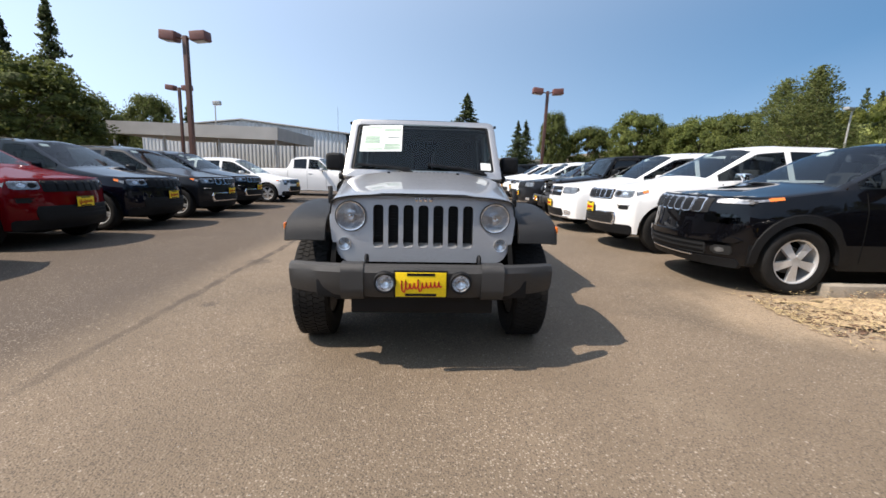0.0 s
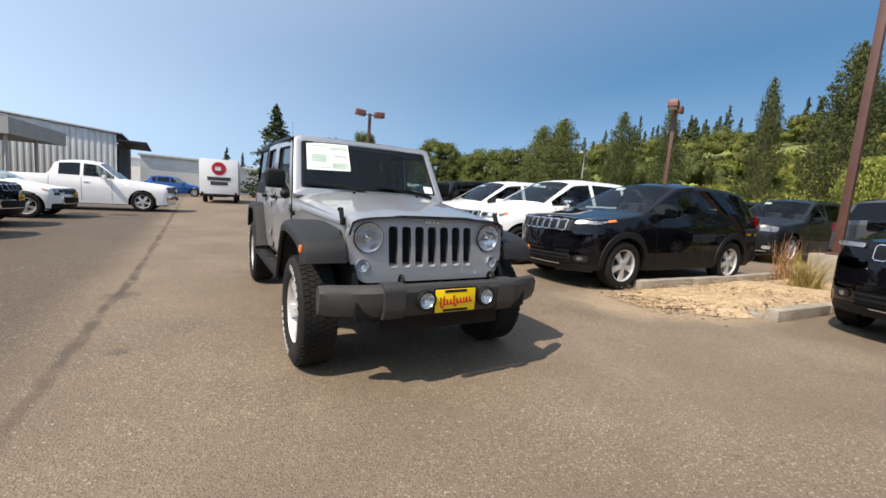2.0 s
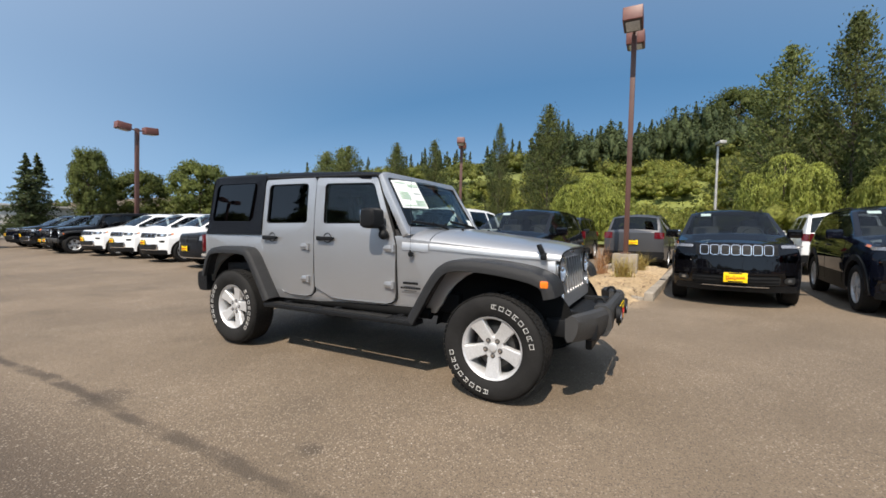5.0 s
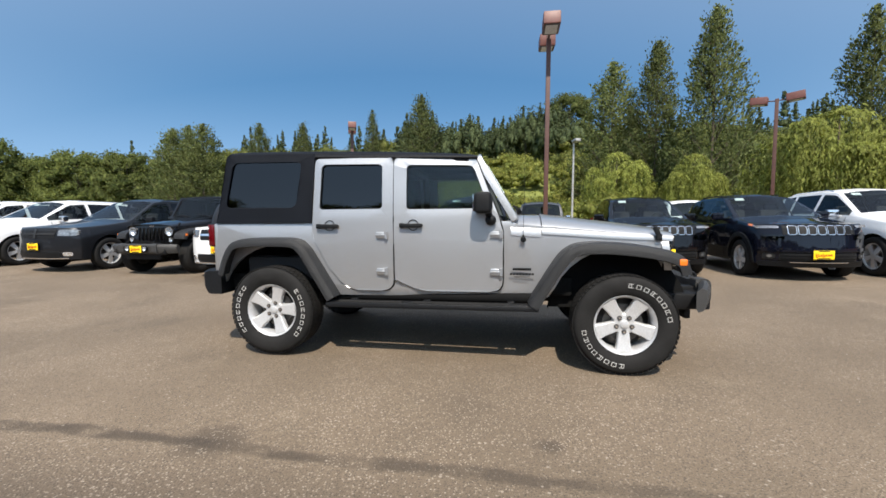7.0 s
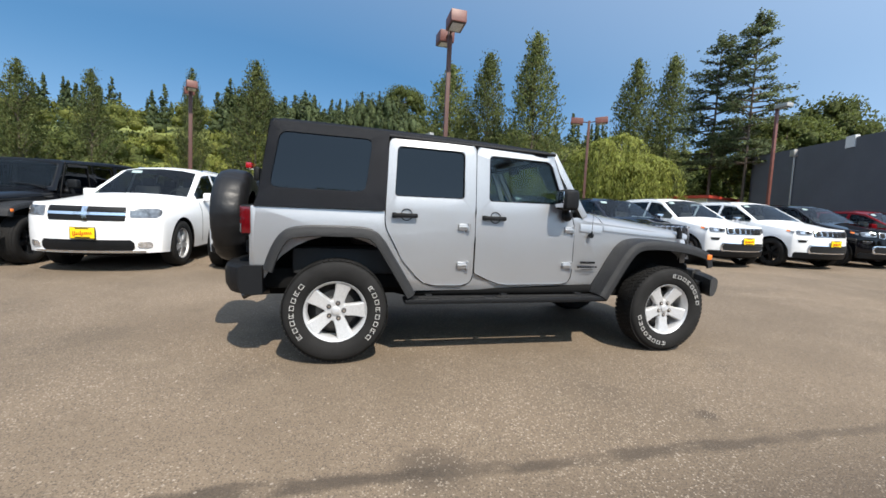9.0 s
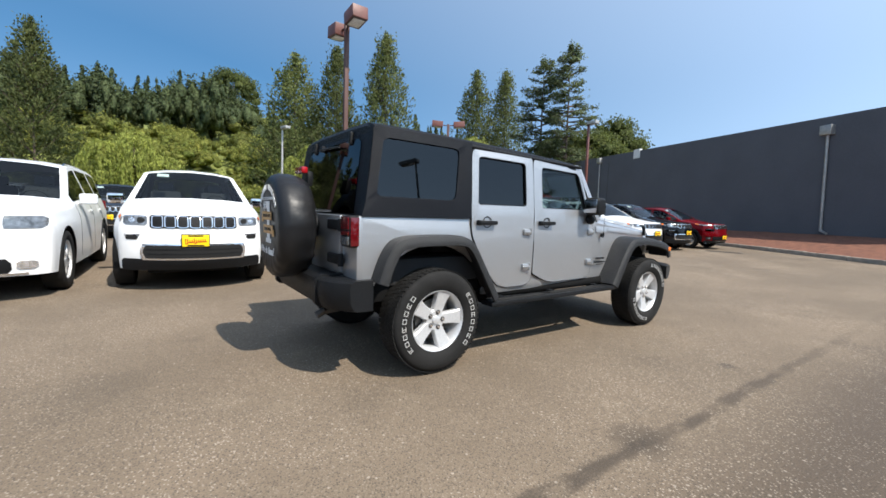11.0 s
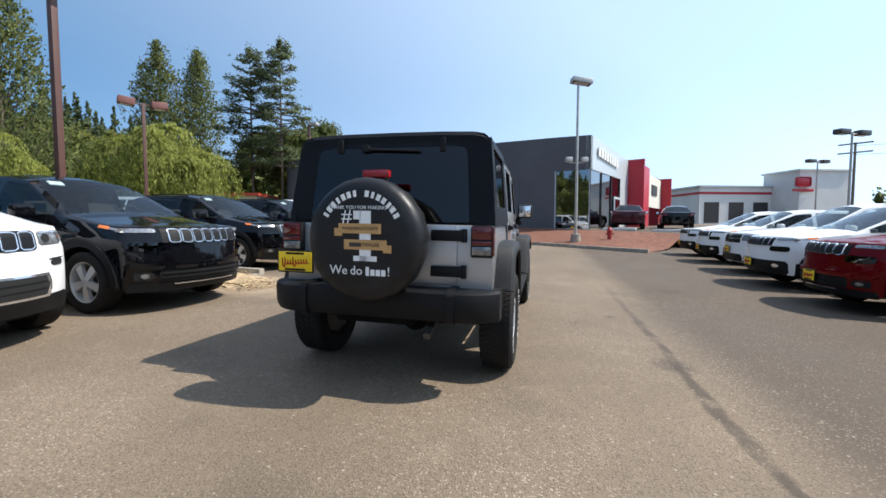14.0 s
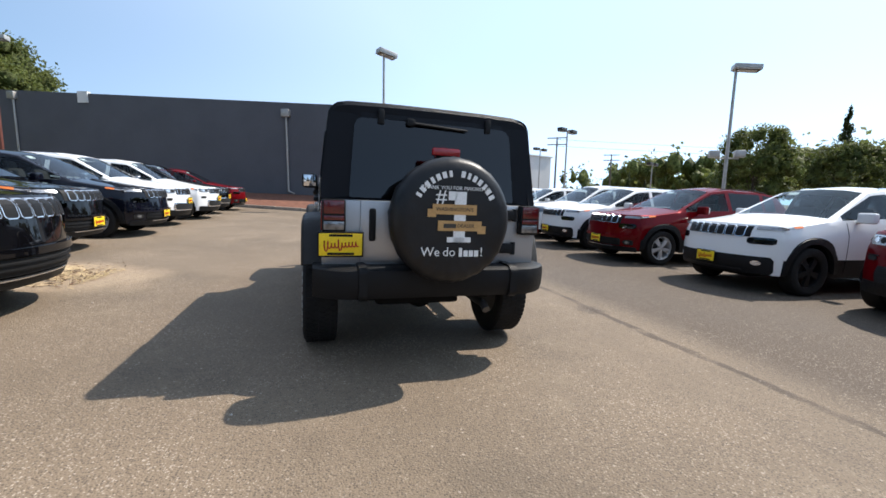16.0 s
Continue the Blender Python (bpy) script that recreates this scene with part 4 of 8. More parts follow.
def thicken(bm, place, out, back, cuts=(), bevel=0.0):
    """Cut the flat sheet along lines of equal second coordinate, give it thickness and lay it by place(a, b, depth)."""
    for c in cuts:
        bmesh.ops.bisect_plane(bm, geom=bm.verts[:] + bm.edges[:] + bm.faces[:], plane_co=(0, c, 0), plane_no=(0, 1, 0))
    fs = bm.faces[:]
    r = bmesh.ops.extrude_face_region(bm, geom=fs)
    top = {g for g in r["geom"] if isinstance(g, bmesh.types.BMVert)}
    rim = []
    if bevel:
        rim = [e for e in bm.edges if e.verts[0] in top and e.verts[1] in top and len([f for f in e.link_faces if all(v in top for v in f.verts)]) == 1]
    for v in bm.verts:
        v.co = place(v.co.x, v.co.y, out if v in top else -back)
    if rim:
        bmesh.ops.bevel(bm, geom=rim, offset=bevel, segments=2, affect="EDGES", profile=0.5)
    return bm


JX = curve([(-1.95, 0.585), (-1.20, 0.675), (-0.62, 0.742), (0.0, 0.765), (0.6, 0.780), (2.1, 0.780)])


def jside(y, z):
    """Half width of the body: nearly upright to the belt, leaning in above it."""
    w = JX(y)
    w -= 0.105 * 0.10 * math.log(1 + math.exp((z - 1.19) / 0.10))
    return w - 0.012 * ((1.0 - z) / 0.4) ** 2 if z < 1.0 else w


def side_sheet(s, outline, holes=(), out=0.0, back=0.03, bevel=0.0):
    bm = fill(outline, holes)
    return thicken(bm, lambda y, z, d: Vector((s * (jside(y, z) + d), y, z)), out, back, (0.62, 0.75, 0.9, 1.0, 1.07, 1.13, 1.19, 1.25, 1.32, 1.40, 1.5, 1.6), bevel)


def text_mesh(words, size, depth=0.002, align="CENTER"):
    c = bpy.data.curves.new("lettering", "FONT")
    c.body, c.size, c.extrude, c.align_x, c.align_y = words, size, depth, align, "CENTER"
    c.resolution_u = 2
    ob = new("lettering", c)
    me = bpy.data.meshes.new_from_object(ob.evaluated_get(bpy.context.evaluated_depsgraph_get()))
    bpy.data.objects.remove(ob)
    return me


def offroad_wheel(root, x, y, R=0.392, rim_r=0.232, width=0.245, rimmat=None, letters=True, turn=20, up=0.0, spin=0):
    s = -1 if x < 0 else 1
    h = width / 2
    bm = bmesh.new()
    lathe(bm, [(0.01, 0.0001), (0.01, 0.150), (-0.015, 0.150), (-h * 0.70, 0.218), (-h * 0.74, 0.218), (-h * 0.74, 0.0001)], 28)
    hub = part("wheel", bm, BRAKE, root)
    hub.matrix_basis = Matrix.Translation((x, y, R + up)) @ Matrix.Diagonal((s, 1, 1, 1))
    bm = bmesh.new()
    lathe(bm, [(h * 0.5, rim_r * 0.95), (h * 0.80, rim_r * 0.985), (h * 0.90, rim_r * 1.03), (h * 1.03, rim_r + 0.05), (h * 1.06, rim_r + 0.085), (h * 1.01, R * 0.90), (h * 0.92, R * 0.945), (h * 0.76, R * 0.972), (0, R * 0.983), (-h * 0.76, R * 0.972), (-h * 0.97, R * 0.93), (-h, rim_r + 0.06), (-h * 0.85, rim_r * 1.0), (-h * 0.5, rim_r * 0.95)], 64)
    tyre = part("tyre", bm, RUBBER, hub)
    bm = bmesh.new()
    n = 60
    for k in range(n):
        for j, (ax, w_, ph) in enumerate(((0.68, 0.21, 0.0), (0.31, 0.19, 0.5), (-0.05, 0.19, 0.15), (-0.40, 0.19, 0.65), (-0.71, 0.19, 0.3))):
            a = 2 * math.pi * (k + ph) / n
            m = Matrix.Rotation(a, 4, "X") @ Matrix.Translation((h * ax, 0, R * 0.985)) @ Matrix.Rotation(radians(18 if j % 2 else -14), 4, "Z")
            r = bmesh.ops.create_cube(bm, size=1)
            bmesh.ops.transform(bm, matrix=m @ Matrix.Diagonal((h * w_ * 1.72, 2 * math.pi * R / n * 0.78, R * 0.014, 1)), verts=r["verts"])
    part("tread", bm, RUBBER, tyre, smooth=False)
    if letters:
        for base in (turn, turn + 180):
            bm = bmesh.new()
            for k in range(8):
                a = radians(base + (k - 3.5) * 10.5)
                m = Matrix.Rotation(a, 4, "X") @ Matrix.Translation((h * 1.055, 0, rim_r + 0.078))
                for dz, dy, sz, sy in ((0.014, 0, 0.0035, 0.036), (-0.014, 0, 0.0035, 0.036), (0, 0.016, 0.030, 0.0035), (0, -0.016 if k % 3 else 0.0, 0.030, 0.0035)):
                    r = bmesh.ops.create_cube(bm, size=1)
                    bmesh.ops.transform(bm, matrix=m @ Matrix.Translation((0, dy, dz)) @ Matrix.Diagonal((0.006, sy, sz, 1)), verts=r["verts"])
            part("sidewall_lettering", bm, TYRE_INK, tyre, "white outlined sidewall bars", smooth=False)
    bm = bmesh.new()
    lathe(bm, [(-h * 0.75, rim_r * 0.94), (h * 0.30, rim_r * 0.88), (h * 0.62, rim_r * 0.90), (h * 0.78, rim_r * 0.955), (h * 0.86, rim_r * 0.99), (h * 0.78, rim_r * 1.01)], 56)
    for k in range(5):
        rot = Matrix.Rotation(2 * math.pi * k / 5 + radians(spin), 4, "X")
        prof = [(0.035, 0.024, 0.50), (0.080, 0.045, 0.54), (0.150, 0.050, 0.61), (0.214, 0.064, 0.72)]
        rows = []
        for r_, w_, d_ in prof:
            row = []
            for q, dd in ((-1, -0.34), (-0.95, -0.03), (-0.82, 0.02), (-0.40, 0.02), (0.40, 0.02), (0.82, 0.02), (0.95, -0.03), (1, -0.34)):
                row.append(bm.verts.new(rot @ Vector((h * (d_ + dd), q * w_, r_))))
            rows.append(row)
        for p, q in zip(rows, rows[1:]):
            for c in range(7):
                bm.faces.new((p[c], p[c + 1], q[c + 1], q[c]))
    rim = part("rim", bm, rimmat or ALLOY, hub)
    bm = bmesh.new()
    lathe(bm, [(h * 0.10, 0.086), (h * 0.48, 0.082), (h * 0.53, 0.074), (h * 0.54, 0.034), (h * 0.62, 0.031), (h * 0.64, 0.026), (h * 0.64, 0.0001)], 30)
    part("centre_cap", bm, rimmat or ALLOY, rim)
    for k in range(5):
        a = 2 * math.pi * k / 5 + radians(spin)
        c = Vector((0, -0.060 * math.sin(a), 0.060 * math.cos(a)))
        bm = bmesh.new()
        tube(bm, c + Vector((h * 0.50, 0, 0)), c + Vector((h * 0.565, 0, 0)), 0.019, None, 12)
        part("lug_recess", bm, BRAKE, rim)
        bm = bmesh.new()
        tube(bm, c + Vector((h * 0.50, 0, 0)), c + Vector((h * 0.66, 0, 0)), 0.011, 0.010, 6)
        part("lug_nut", bm, CHROME, rim)
    return hub


def flare(s, path, xin, xout, lip=0.10):
    """A moulded wing over a wheel: a section carried along a path of (y, z)."""
    bm = bmesh.new()
    rows = []
    n = len(path)
    for i, (y, z) in enumerate(path):
        a, b = Vector(path[max(i - 1, 0)]), Vector(path[min(i + 1, n - 1)])
        t = (b - a).normalized()
        nn = Vector((t.y, -t.x))
        if nn.y < -0.2 or (abs(nn.y) <= 0.2 and (nn.x * (y - path[n // 2][0]) < 0)):
            nn = -nn
        xi = xin(y) if callable(xin) else xin
        sec = [(xi, 0.0), (xout - 0.07, 0.0), (xout - 0.022, -0.010), (xout - 0.004, -0.032), (xout, -0.055), (xout, -lip), (xout - 0.02, -lip - 0.004), (xout - 0.05, -0.045), (xi, -0.035)]
        rows.append([bm.verts.new((s * x, y + nn.x * d, z + nn.y * d)) for x, d in sec])
    for p, q in zip(rows, rows[1:]):
        for c in range(len(p)):
            d = (c + 1) % len(p)
            bm.faces.new((p[c], p[d], q[d], q[c]))
    bm.faces.new(rows[0])
    bm.faces.new(rows[-1][::-1])
    return bm


def smooth_path(pts, n=4):
    """A denser path through the given points (Catmull-Rom)."""
    out = []
    P = [Vector(p) for p in pts]
    for i in range(len(P) - 1):
        p0, p1, p2, p3 = P[max(i - 1, 0)], P[i], P[i + 1], P[min(i + 2, len(P) - 1)]
        for k in range(n):
            t = k / n
            out.append(tuple(0.5 * ((2 * p1) + (p2 - p0) * t + (2 * p0 - 5 * p1 + 4 * p2 - p3) * t * t + (3 * p1 - p0 - 3 * p2 + p3) * t ** 3)))
    out.append(tuple(P[-1]))
    return out


def disc_at(name, c, r, depth, material, parent, axis="y", prof=None, seg=32):
    """A turned piece whose axis points out along -y (front), or x."""
    bm = bmesh.new()
    lathe(bm, prof or [(0, 0.0001), (0, r), (-depth, r), (-depth, 0.0001)], seg)
    ob = part(name, bm, material, parent)
    rot = Matrix.Rotation(radians(-90), 4, "Z") if axis == "y" else (Matrix.Rotation(radians(90), 4, "Z") if axis == "+y" else Matrix())
    ob.matrix_basis = Matrix.Translation(c) @ rot
    return ob


def offroader(m, body_paint, label, hero=True, rimmat=None, name="offroad_car", settle=(0.0, 0.0)):
    J = thing(name, m, label, "car", "" if hero else "cars parked in the rows")
    zA = 0.41
    front_arch = arc(-1.455, zA, 0.545, 12, 172, 14)
    rear_arch = arc(1.47, zA, 0.575, 14, 166, 14)
    # side of the tub
    out = [(2.06, 0.70), (2.06, 1.185), (-0.60, 1.185), (-0.66, 1.16), (-1.84, 1.045), (-1.85, 0.90), (-1.80, 0.80)] + [p for p in reversed(front_arch) if p[0] > -1.80 and p[1] > 0.56] + [(-0.90, 0.555), (0.96, 0.555)] + [p for p in reversed(rear_arch) if p[1] > 0.56]
    tub = None
    for s in (-1, 1):
        bm = side_sheet(s, out, (), 0.0, 0.03)
        ob = weighted(part("tub_side" if tub else "tub", bm, body_paint, J))
        tub = tub or ob
    # rear panel, floor, firewall
    bm = bmesh.new()
    box(bm, (0, 2.065, 0.955), (1.56, 0.05, 0.47), 0.02)
    part("rear_panel", bm, body_paint, J)
    bm = bmesh.new()
    box(bm, (0, 0.45, 0.64), (1.34, 3.1, 0.16), 0.03)
    box(bm, (0, -1.22, 0.72), (0.80, 1.0, 0.5), 0.03)
    box(bm, (0, -0.72, 0.92), (1.38, 0.06, 0.48), 0.01)
    part("floor_pan", bm, UNDER, J)
    # bonnet
    zc = soft([(-1.90, 1.085), (-1.80, 1.110), (-1.6, 1.140), (-0.84, 1.238), (-0.6, 1.252)], 0.05)
    ze = soft([(-1.90, 1.046), (-1.5, 1.062), (-0.6, 1.128)], 0.05)
    bm = bmesh.new()
    rows = []
    us = [0, 0.25, 0.45, 0.6, 0.72, 0.82, 0.9, 0.96, 1.0]
    ysb = [-1.885, -1.86, -1.82, -1.74, -1.6, -1.4, -1.2, -1.0, -0.85]
    for y in ysb:
        w = JX(y) + 0.006
        half = [(w * u, y, ze(y) + (zc(y) - ze(y)) * (1 - u ** 4.5) ** 0.62 + (0.010 if u < 0.5 else 0)) for u in us] + [(w, y, ze(y) - 0.035)]
        rows.append([bm.verts.new((-a, b, c)) for a, b, c in half[:0:-1]] + [bm.verts.new(p) for p in half])
    for p, q in zip(rows, rows[1:]):
        for c in range(len(p) - 1):
            bm.faces.new((p[c], p[c + 1], q[c + 1], q[c]))
    bonnet = part("bonnet", bm, body_paint, J, angle=60)
    bm = bmesh.new()
    rows = []
    for y in (-0.842, -0.72, -0.60):
        w = JX(y) + 0.004
        half = [(w * u, y, ze(y) + (zc(y) - ze(y)) * (1 - u ** 4.5) ** 0.62 - (0.004 if y > -0.84 else 0)) for u in us] + [(w, y, ze(y) - 0.06)]
        rows.append([bm.verts.new((-a, b, c)) for a, b, c in half[:0:-1]] + [bm.verts.new(p) for p in half])
    for p, q in zip(rows, rows[1:]):
        for c in range(len(p) - 1):
            bm.faces.new((p[c], p[c + 1], q[c + 1], q[c]))
    part("cowl", bm, body_paint, J, angle=60)
    bm = bmesh.new()
    for k in range(12):
        box(bm, (-0.22 + k * 0.04, -0.685, 1.249), (0.018, 0.05, 0.006))
    box(bm, (0, -0.80, 1.236), (0.10, 0.05, 0.02), 0.008)
    part("cowl_vent", bm, PLASTIC, J)
    for x in (-0.30, 0.30):
        bm = bmesh.new()
        tube(bm, (x, -0.95, 1.20), (x, -0.95, 1.244), 0.016, 0.012, 10)
        part("bonnet_bumper", bm, PLASTIC, bonnet)
    for s in (-1, 1):
        bm = bmesh.new()
        box(bm, (s * 0.627, -1.765, 1.045), (0.03, 0.045, 0.055), 0.010)
        box(bm, (s * 0.632, -1.745, 1.095), (0.026, 0.040, 0.075), 0.010, Matrix.Rotation(radians(-25), 4, "X"))
        tube(bm, (s * 0.622, -1.73, 1.12), (s * 0.652, -1.73, 1.12), 0.012, None, 8)
        part("bonnet_latch", bm, PLASTIC, bonnet)
    # grille
    gout = rounded([(-0.53, 0.645), (0.53, 0.645), (0.60, 0.76), (0.625, 0.95), (0.585, 1.055), (0.40, 1.088), (-0.40, 1.088), (-0.585, 1.055), (-0.625, 0.95), (-0.60, 0.76)], 0.05)
    holes = []
    for k in range(7):
        x = (k - 3) * 0.1
        top = 1.022
        holes.append(rounded([(x - 0.034, 0.742), (x + 0.034, 0.742), (x + 0.034, top), (x - 0.034, top)], 0.028, 4))
    for s in (-1, 1):
        holes.append([(s * 0.480 + 0.096 * math.cos(2 * math.pi * k / 28), 0.945 + 0.096 * math.sin(2 * math.pi * k / 28)) for k in range(28)])
        holes.append([(s * 0.520 + 0.044 * math.cos(2 * math.pi * k / 18), 0.762 + 0.044 * math.sin(2 * math.pi * k / 18)) for k in range(18)])

    def gplace(x, z, d):
        return Vector((x, -1.892 + 0.13 * (z - 0.645) - d, z))

    grille = part("grille", thicken(fill(gout, holes), gplace, 0.0, 0.055), body_paint, J, smooth=False)
    bm = bmesh.new()
    box(bm, (0, -1.80, 0.88), (0.78, 0.02, 0.36))
    part("radiator", bm, SEAM, grille)
    for k in range(7):
        bm = bmesh.new()
        for q in range(14):
            box(bm, ((k - 3) * 0.1, -1.835, 0.752 + q * 0.0195), (0.060, 0.006, 0.004))
        for q in (-0.028, 0.028):
            box(bm, ((k - 3) * 0.1 + q, -1.833, 0.885), (0.005, 0.006, 0.27))
        part("grille_mesh", bm, SEAM, grille, smooth=False)
        bm = bmesh.new()
        box(bm, ((k - 3) * 0.1, -1.853, 0.748), (0.060, 0.062, 0.012), 0.004, Matrix.Rotation(radians(28), 4, "X"))
        part("slot_sill", bm, body_paint, grille)
    for x, w_ in ((-0.048, 0.016), (-0.020, 0.022), (0.012, 0.022), (0.046, 0.024)):
        bm = bmesh.new()
        box(bm, (x, -1.842, 1.058), (w_, 0.012, 0.026), 0.003)
        part("nose_badge", bm, TRIM, grille)
    for s in (-1, 1):
        hl = disc_at("headlight", (s * 0.480, -1.862, 0.945), 0, 0, LAMP, J, prof=[(-0.05, 0.0001), (-0.048, 0.03), (-0.03, 0.060), (0.0, 0.084), (0.012, 0.089), (0.014, 0.096), (-0.02, 0.096)], seg=40)
        disc_at("headlight_lens", (0, 0, 0), 0, 0, LENS_CLEAR, hl, axis="x", prof=[(0.012, 0.089), (0.026, 0.072), (0.036, 0.042), (0.040, 0.0001)], seg=36)
        disc_at("headlight_rim", (0, 0, 0), 0, 0, SEAM, hl, axis="x", prof=[(0.0, 0.095), (0.012, 0.095), (0.012, 0.102), (0.0, 0.102)], seg=40)
        disc_at("bulb_shield", (0.005, 0, 0), 0, 0, CHROME, hl, axis="x", prof=[(-0.05, 0.020), (0.0, 0.022), (0.012, 0.012), (0.014, 0.0001)], seg=16)
        ts = disc_at("parking_light", (s * 0.520, -1.880, 0.762), 0, 0, LAMP, J, prof=[(-0.02, 0.0001), (-0.01, 0.030), (0.004, 0.036), (0.006, 0.043), (-0.01, 0.043)], seg=26)
        disc_at("parking_lens", (0, 0, 0), 0, 0, LENS_CLEAR, ts, axis="x", prof=[(0.006, 0.038), (0.016, 0.024), (0.018, 0.0001)], seg=24)
    # a dark bar along the bonnet's edge, for the shade in the gap below
    bm = bmesh.new()
    gap = []
    for k in range(33):
        u = -1 + k / 16
        gap.append(Vector((0.597 * u, -1.889, ze(-1.885) + (zc(-1.885) - ze(-1.885)) * (1 - abs(u) ** 4.5) ** 0.62 - 0.004)))
    sweep(bm, [Vector((-0.612, -1.872, 0.96))] + gap + [Vector((0.612, -1.872, 0.96))], 0.006, 6)
    part("bonnet_seal", bm, SEAM, J)
    # front bumper
    bm = bmesh.new()
    rows = []
    for x in np.linspace(-0.835, 0.835, 35):
        a = abs(x)
        yf = -2.215 + 0.16 * max(0, (a - 0.40) / 0.435) ** 1.5
        zt, zl = 0.690 - 0.012 * min(1, max(0, (a - 0.45) / 0.3)), (0.480 if a > 0.34 else 0.476)
        k = 1.0 - 0.08 * max(0, (a - 0.78) / 0.055)
        mid = (zt + zl) / 2
        sec = [(yf + 0.085, zt - 0.03), (yf + 0.05, zt), (yf + 0.018, zt - 0.012), (yf, zt - 0.045), (yf + 0.004, mid), (yf + 0.012, zl + 0.06), (yf + 0.035, zl + 0.012), (yf + 0.07, zl), (yf + 0.085, zl + 0.03)]
        rows.append([bm.verts.new((x, y, mid + (z - mid) * k)) for y, z in sec])
    for p, q in zip(rows, rows[1:]):
        for c in range(len(p)):
            bm.faces.new((p[c], p[(c + 1) % len(p)], q[(c + 1) % len(p)], q[c]))
    bm.faces.new(rows[0])
    bm.faces.new(rows[-1])
    bumper = part("front_bumper", bm, BUMPER_LIT, J, "black grained plastic bumper", angle=30)
    for s in (-1, 1):
        bm = bmesh.new()
        prism(bm, rounded([(-2.220, 0.53), (-2.218, 0.662), (-2.190, 0.696), (-2.10, 0.694), (-2.10, 0.478), (-2.19, 0.474)], 0.018, 3), s * 0.355, s * 0.490)
        part("bumper_pad", bm, BUMPER_LIT, bumper)
        bm = bmesh.new()
        sweep(bm, [Vector((s * 0.345, -2.12 - 0.035 * math.cos(math.pi * k / 8), 0.690 + 0.042 * math.sin(math.pi * k / 8))) for k in range(9)], 0.011, 8)
        part("tow_hook", bm, PLASTIC, bumper)
        fl = disc_at("fog_light", (s * 0.224, -2.247, 0.594), 0, 0, LAMP, bumper, prof=[(-0.03, 0.0001), (-0.02, 0.030), (0.0, 0.046), (0.008, 0.050), (-0.01, 0.052)], seg=30)
        disc_at("fog_bezel", (0, 0, 0), 0, 0, PLASTIC, fl, axis="x", prof=[(-0.01, 0.050), (0.012, 0.051), (0.014, 0.060), (0.008, 0.066), (-0.02, 0.068)], seg=30)
        disc_at("fog_lens", (0, 0, 0), 0, 0, LENS_CLEAR, fl, axis="x", prof=[(0.004, 0.048), (0.016, 0.030), (0.018, 0.0001)], seg=26)
    dealer_plate(bumper, (-0.012, -2.235, 0.582), w=0.30, h=0.150)
    bm = bmesh.new()
    box(bm, (0, -2.04, 0.50), (1.1, 0.18, 0.10), 0.02)
    for x in (-0.42, 0.42):
        box(bm, (x, -2.0, 0.58), (0.09, 0.30, 0.10), 0.01)
    # two blocks added to shut out light and darken behind and below the bumper
    box(bm, (0, -1.97, 0.535), (1.30, 0.36, 0.13), 0.02)
    box(bm, (0, -2.06, 0.42), (0.90, 0.05, 0.14), 0.015)
    part("valance", bm, PLASTIC, J)
    # wings over the wheels
    fpath = smooth_path([(-0.735, 0.530), (-0.80, 0.640), (-0.93, 0.850), (-1.03, 0.965), (-1.16, 1.012), (-1.40, 1.012), (-1.66, 0.980), (-1.82, 0.938), (-1.895, 0.880), (-1.925, 0.790)])
    rpath = smooth_path([(0.875, 0.560), (0.935, 0.660), (1.05, 0.850), (1.14, 0.985), (1.24, 1.050), (1.45, 1.062), (1.72, 1.055), (1.85, 1.015), (1.93, 0.90), (1.985, 0.745)])
    for s in (-1, 1):
        fw = part("front_wing", flare(s, fpath, lambda y: max(JX(y) - 0.05, 0.575 + 0.065 * min(1, max(0, (-1.55 - y) / 0.2))), 0.912, 0.085), PLASTIC_GREY, J, "black grained plastic wheel wing", angle=38)
        part("rear_wing", flare(s, rpath, 0.735, 0.912, 0.075), PLASTIC_GREY, J, "black grained plastic wheel wing", angle=38)
        bm = bmesh.new()
        box(bm, (s * 0.908, -1.845, 0.872), (0.020, 0.055, 0.050), 0.012)
        part("side_marker", bm, LENS_AMBER, fw)
        for nm, cy, r_, xi in (("front_arch_liner", -1.455, 0.555, 0.60), ("rear_arch_liner", 1.47, 0.585, 0.52)):
            bm = bmesh.new()
            pr = arc(cy, zA, r_, 5 if cy < 0 else 33, 175, 14)
            for (ya, za), (yb, zb) in zip(pr, pr[1:]):
                bm.faces.new([bm.verts.new(p) for p in ((s * (JX(ya) - 0.02), ya, za), (s * (JX(yb) - 0.02), yb, zb), (s * xi, yb, zb), (s * xi, ya, za))])
            bm.faces.new([bm.verts.new((s * xi, a, b)) for a, b in pr])
            bmesh.ops.remove_doubles(bm, verts=bm.verts, dist=1e-4)
            part(nm, bm, UNDER, J)
        for y, up_ in zip((-1.462, 1.474), settle):
            offroad_wheel(J, s * 0.775, y, rimmat=rimmat, letters=hero, turn=42 if y < 0 else 92, up=up_, spin=36 if y < 0 else 16)
        # side step
        bm = bmesh.new()
        box(bm, (s * 0.825, 0.07, 0.492), (0.15, 1.78, 0.045), 0.016)
        for y in (-0.60, 0.1, 0.75):
            box(bm, (s * 0.72, y, 0.51), (0.14, 0.06, 0.03), 0.006)
        st = part("side_step", bm, PLASTIC, J)
        for a, b in ((-0.55, 0.20), (0.30, 0.85)):
            bm = bmesh.new()
            box(bm, (s * 0.845, (a + b) / 2, 0.5165), (0.075, b - a, 0.006), 0.002)
            part("step_tread", bm, RUBBER, st)
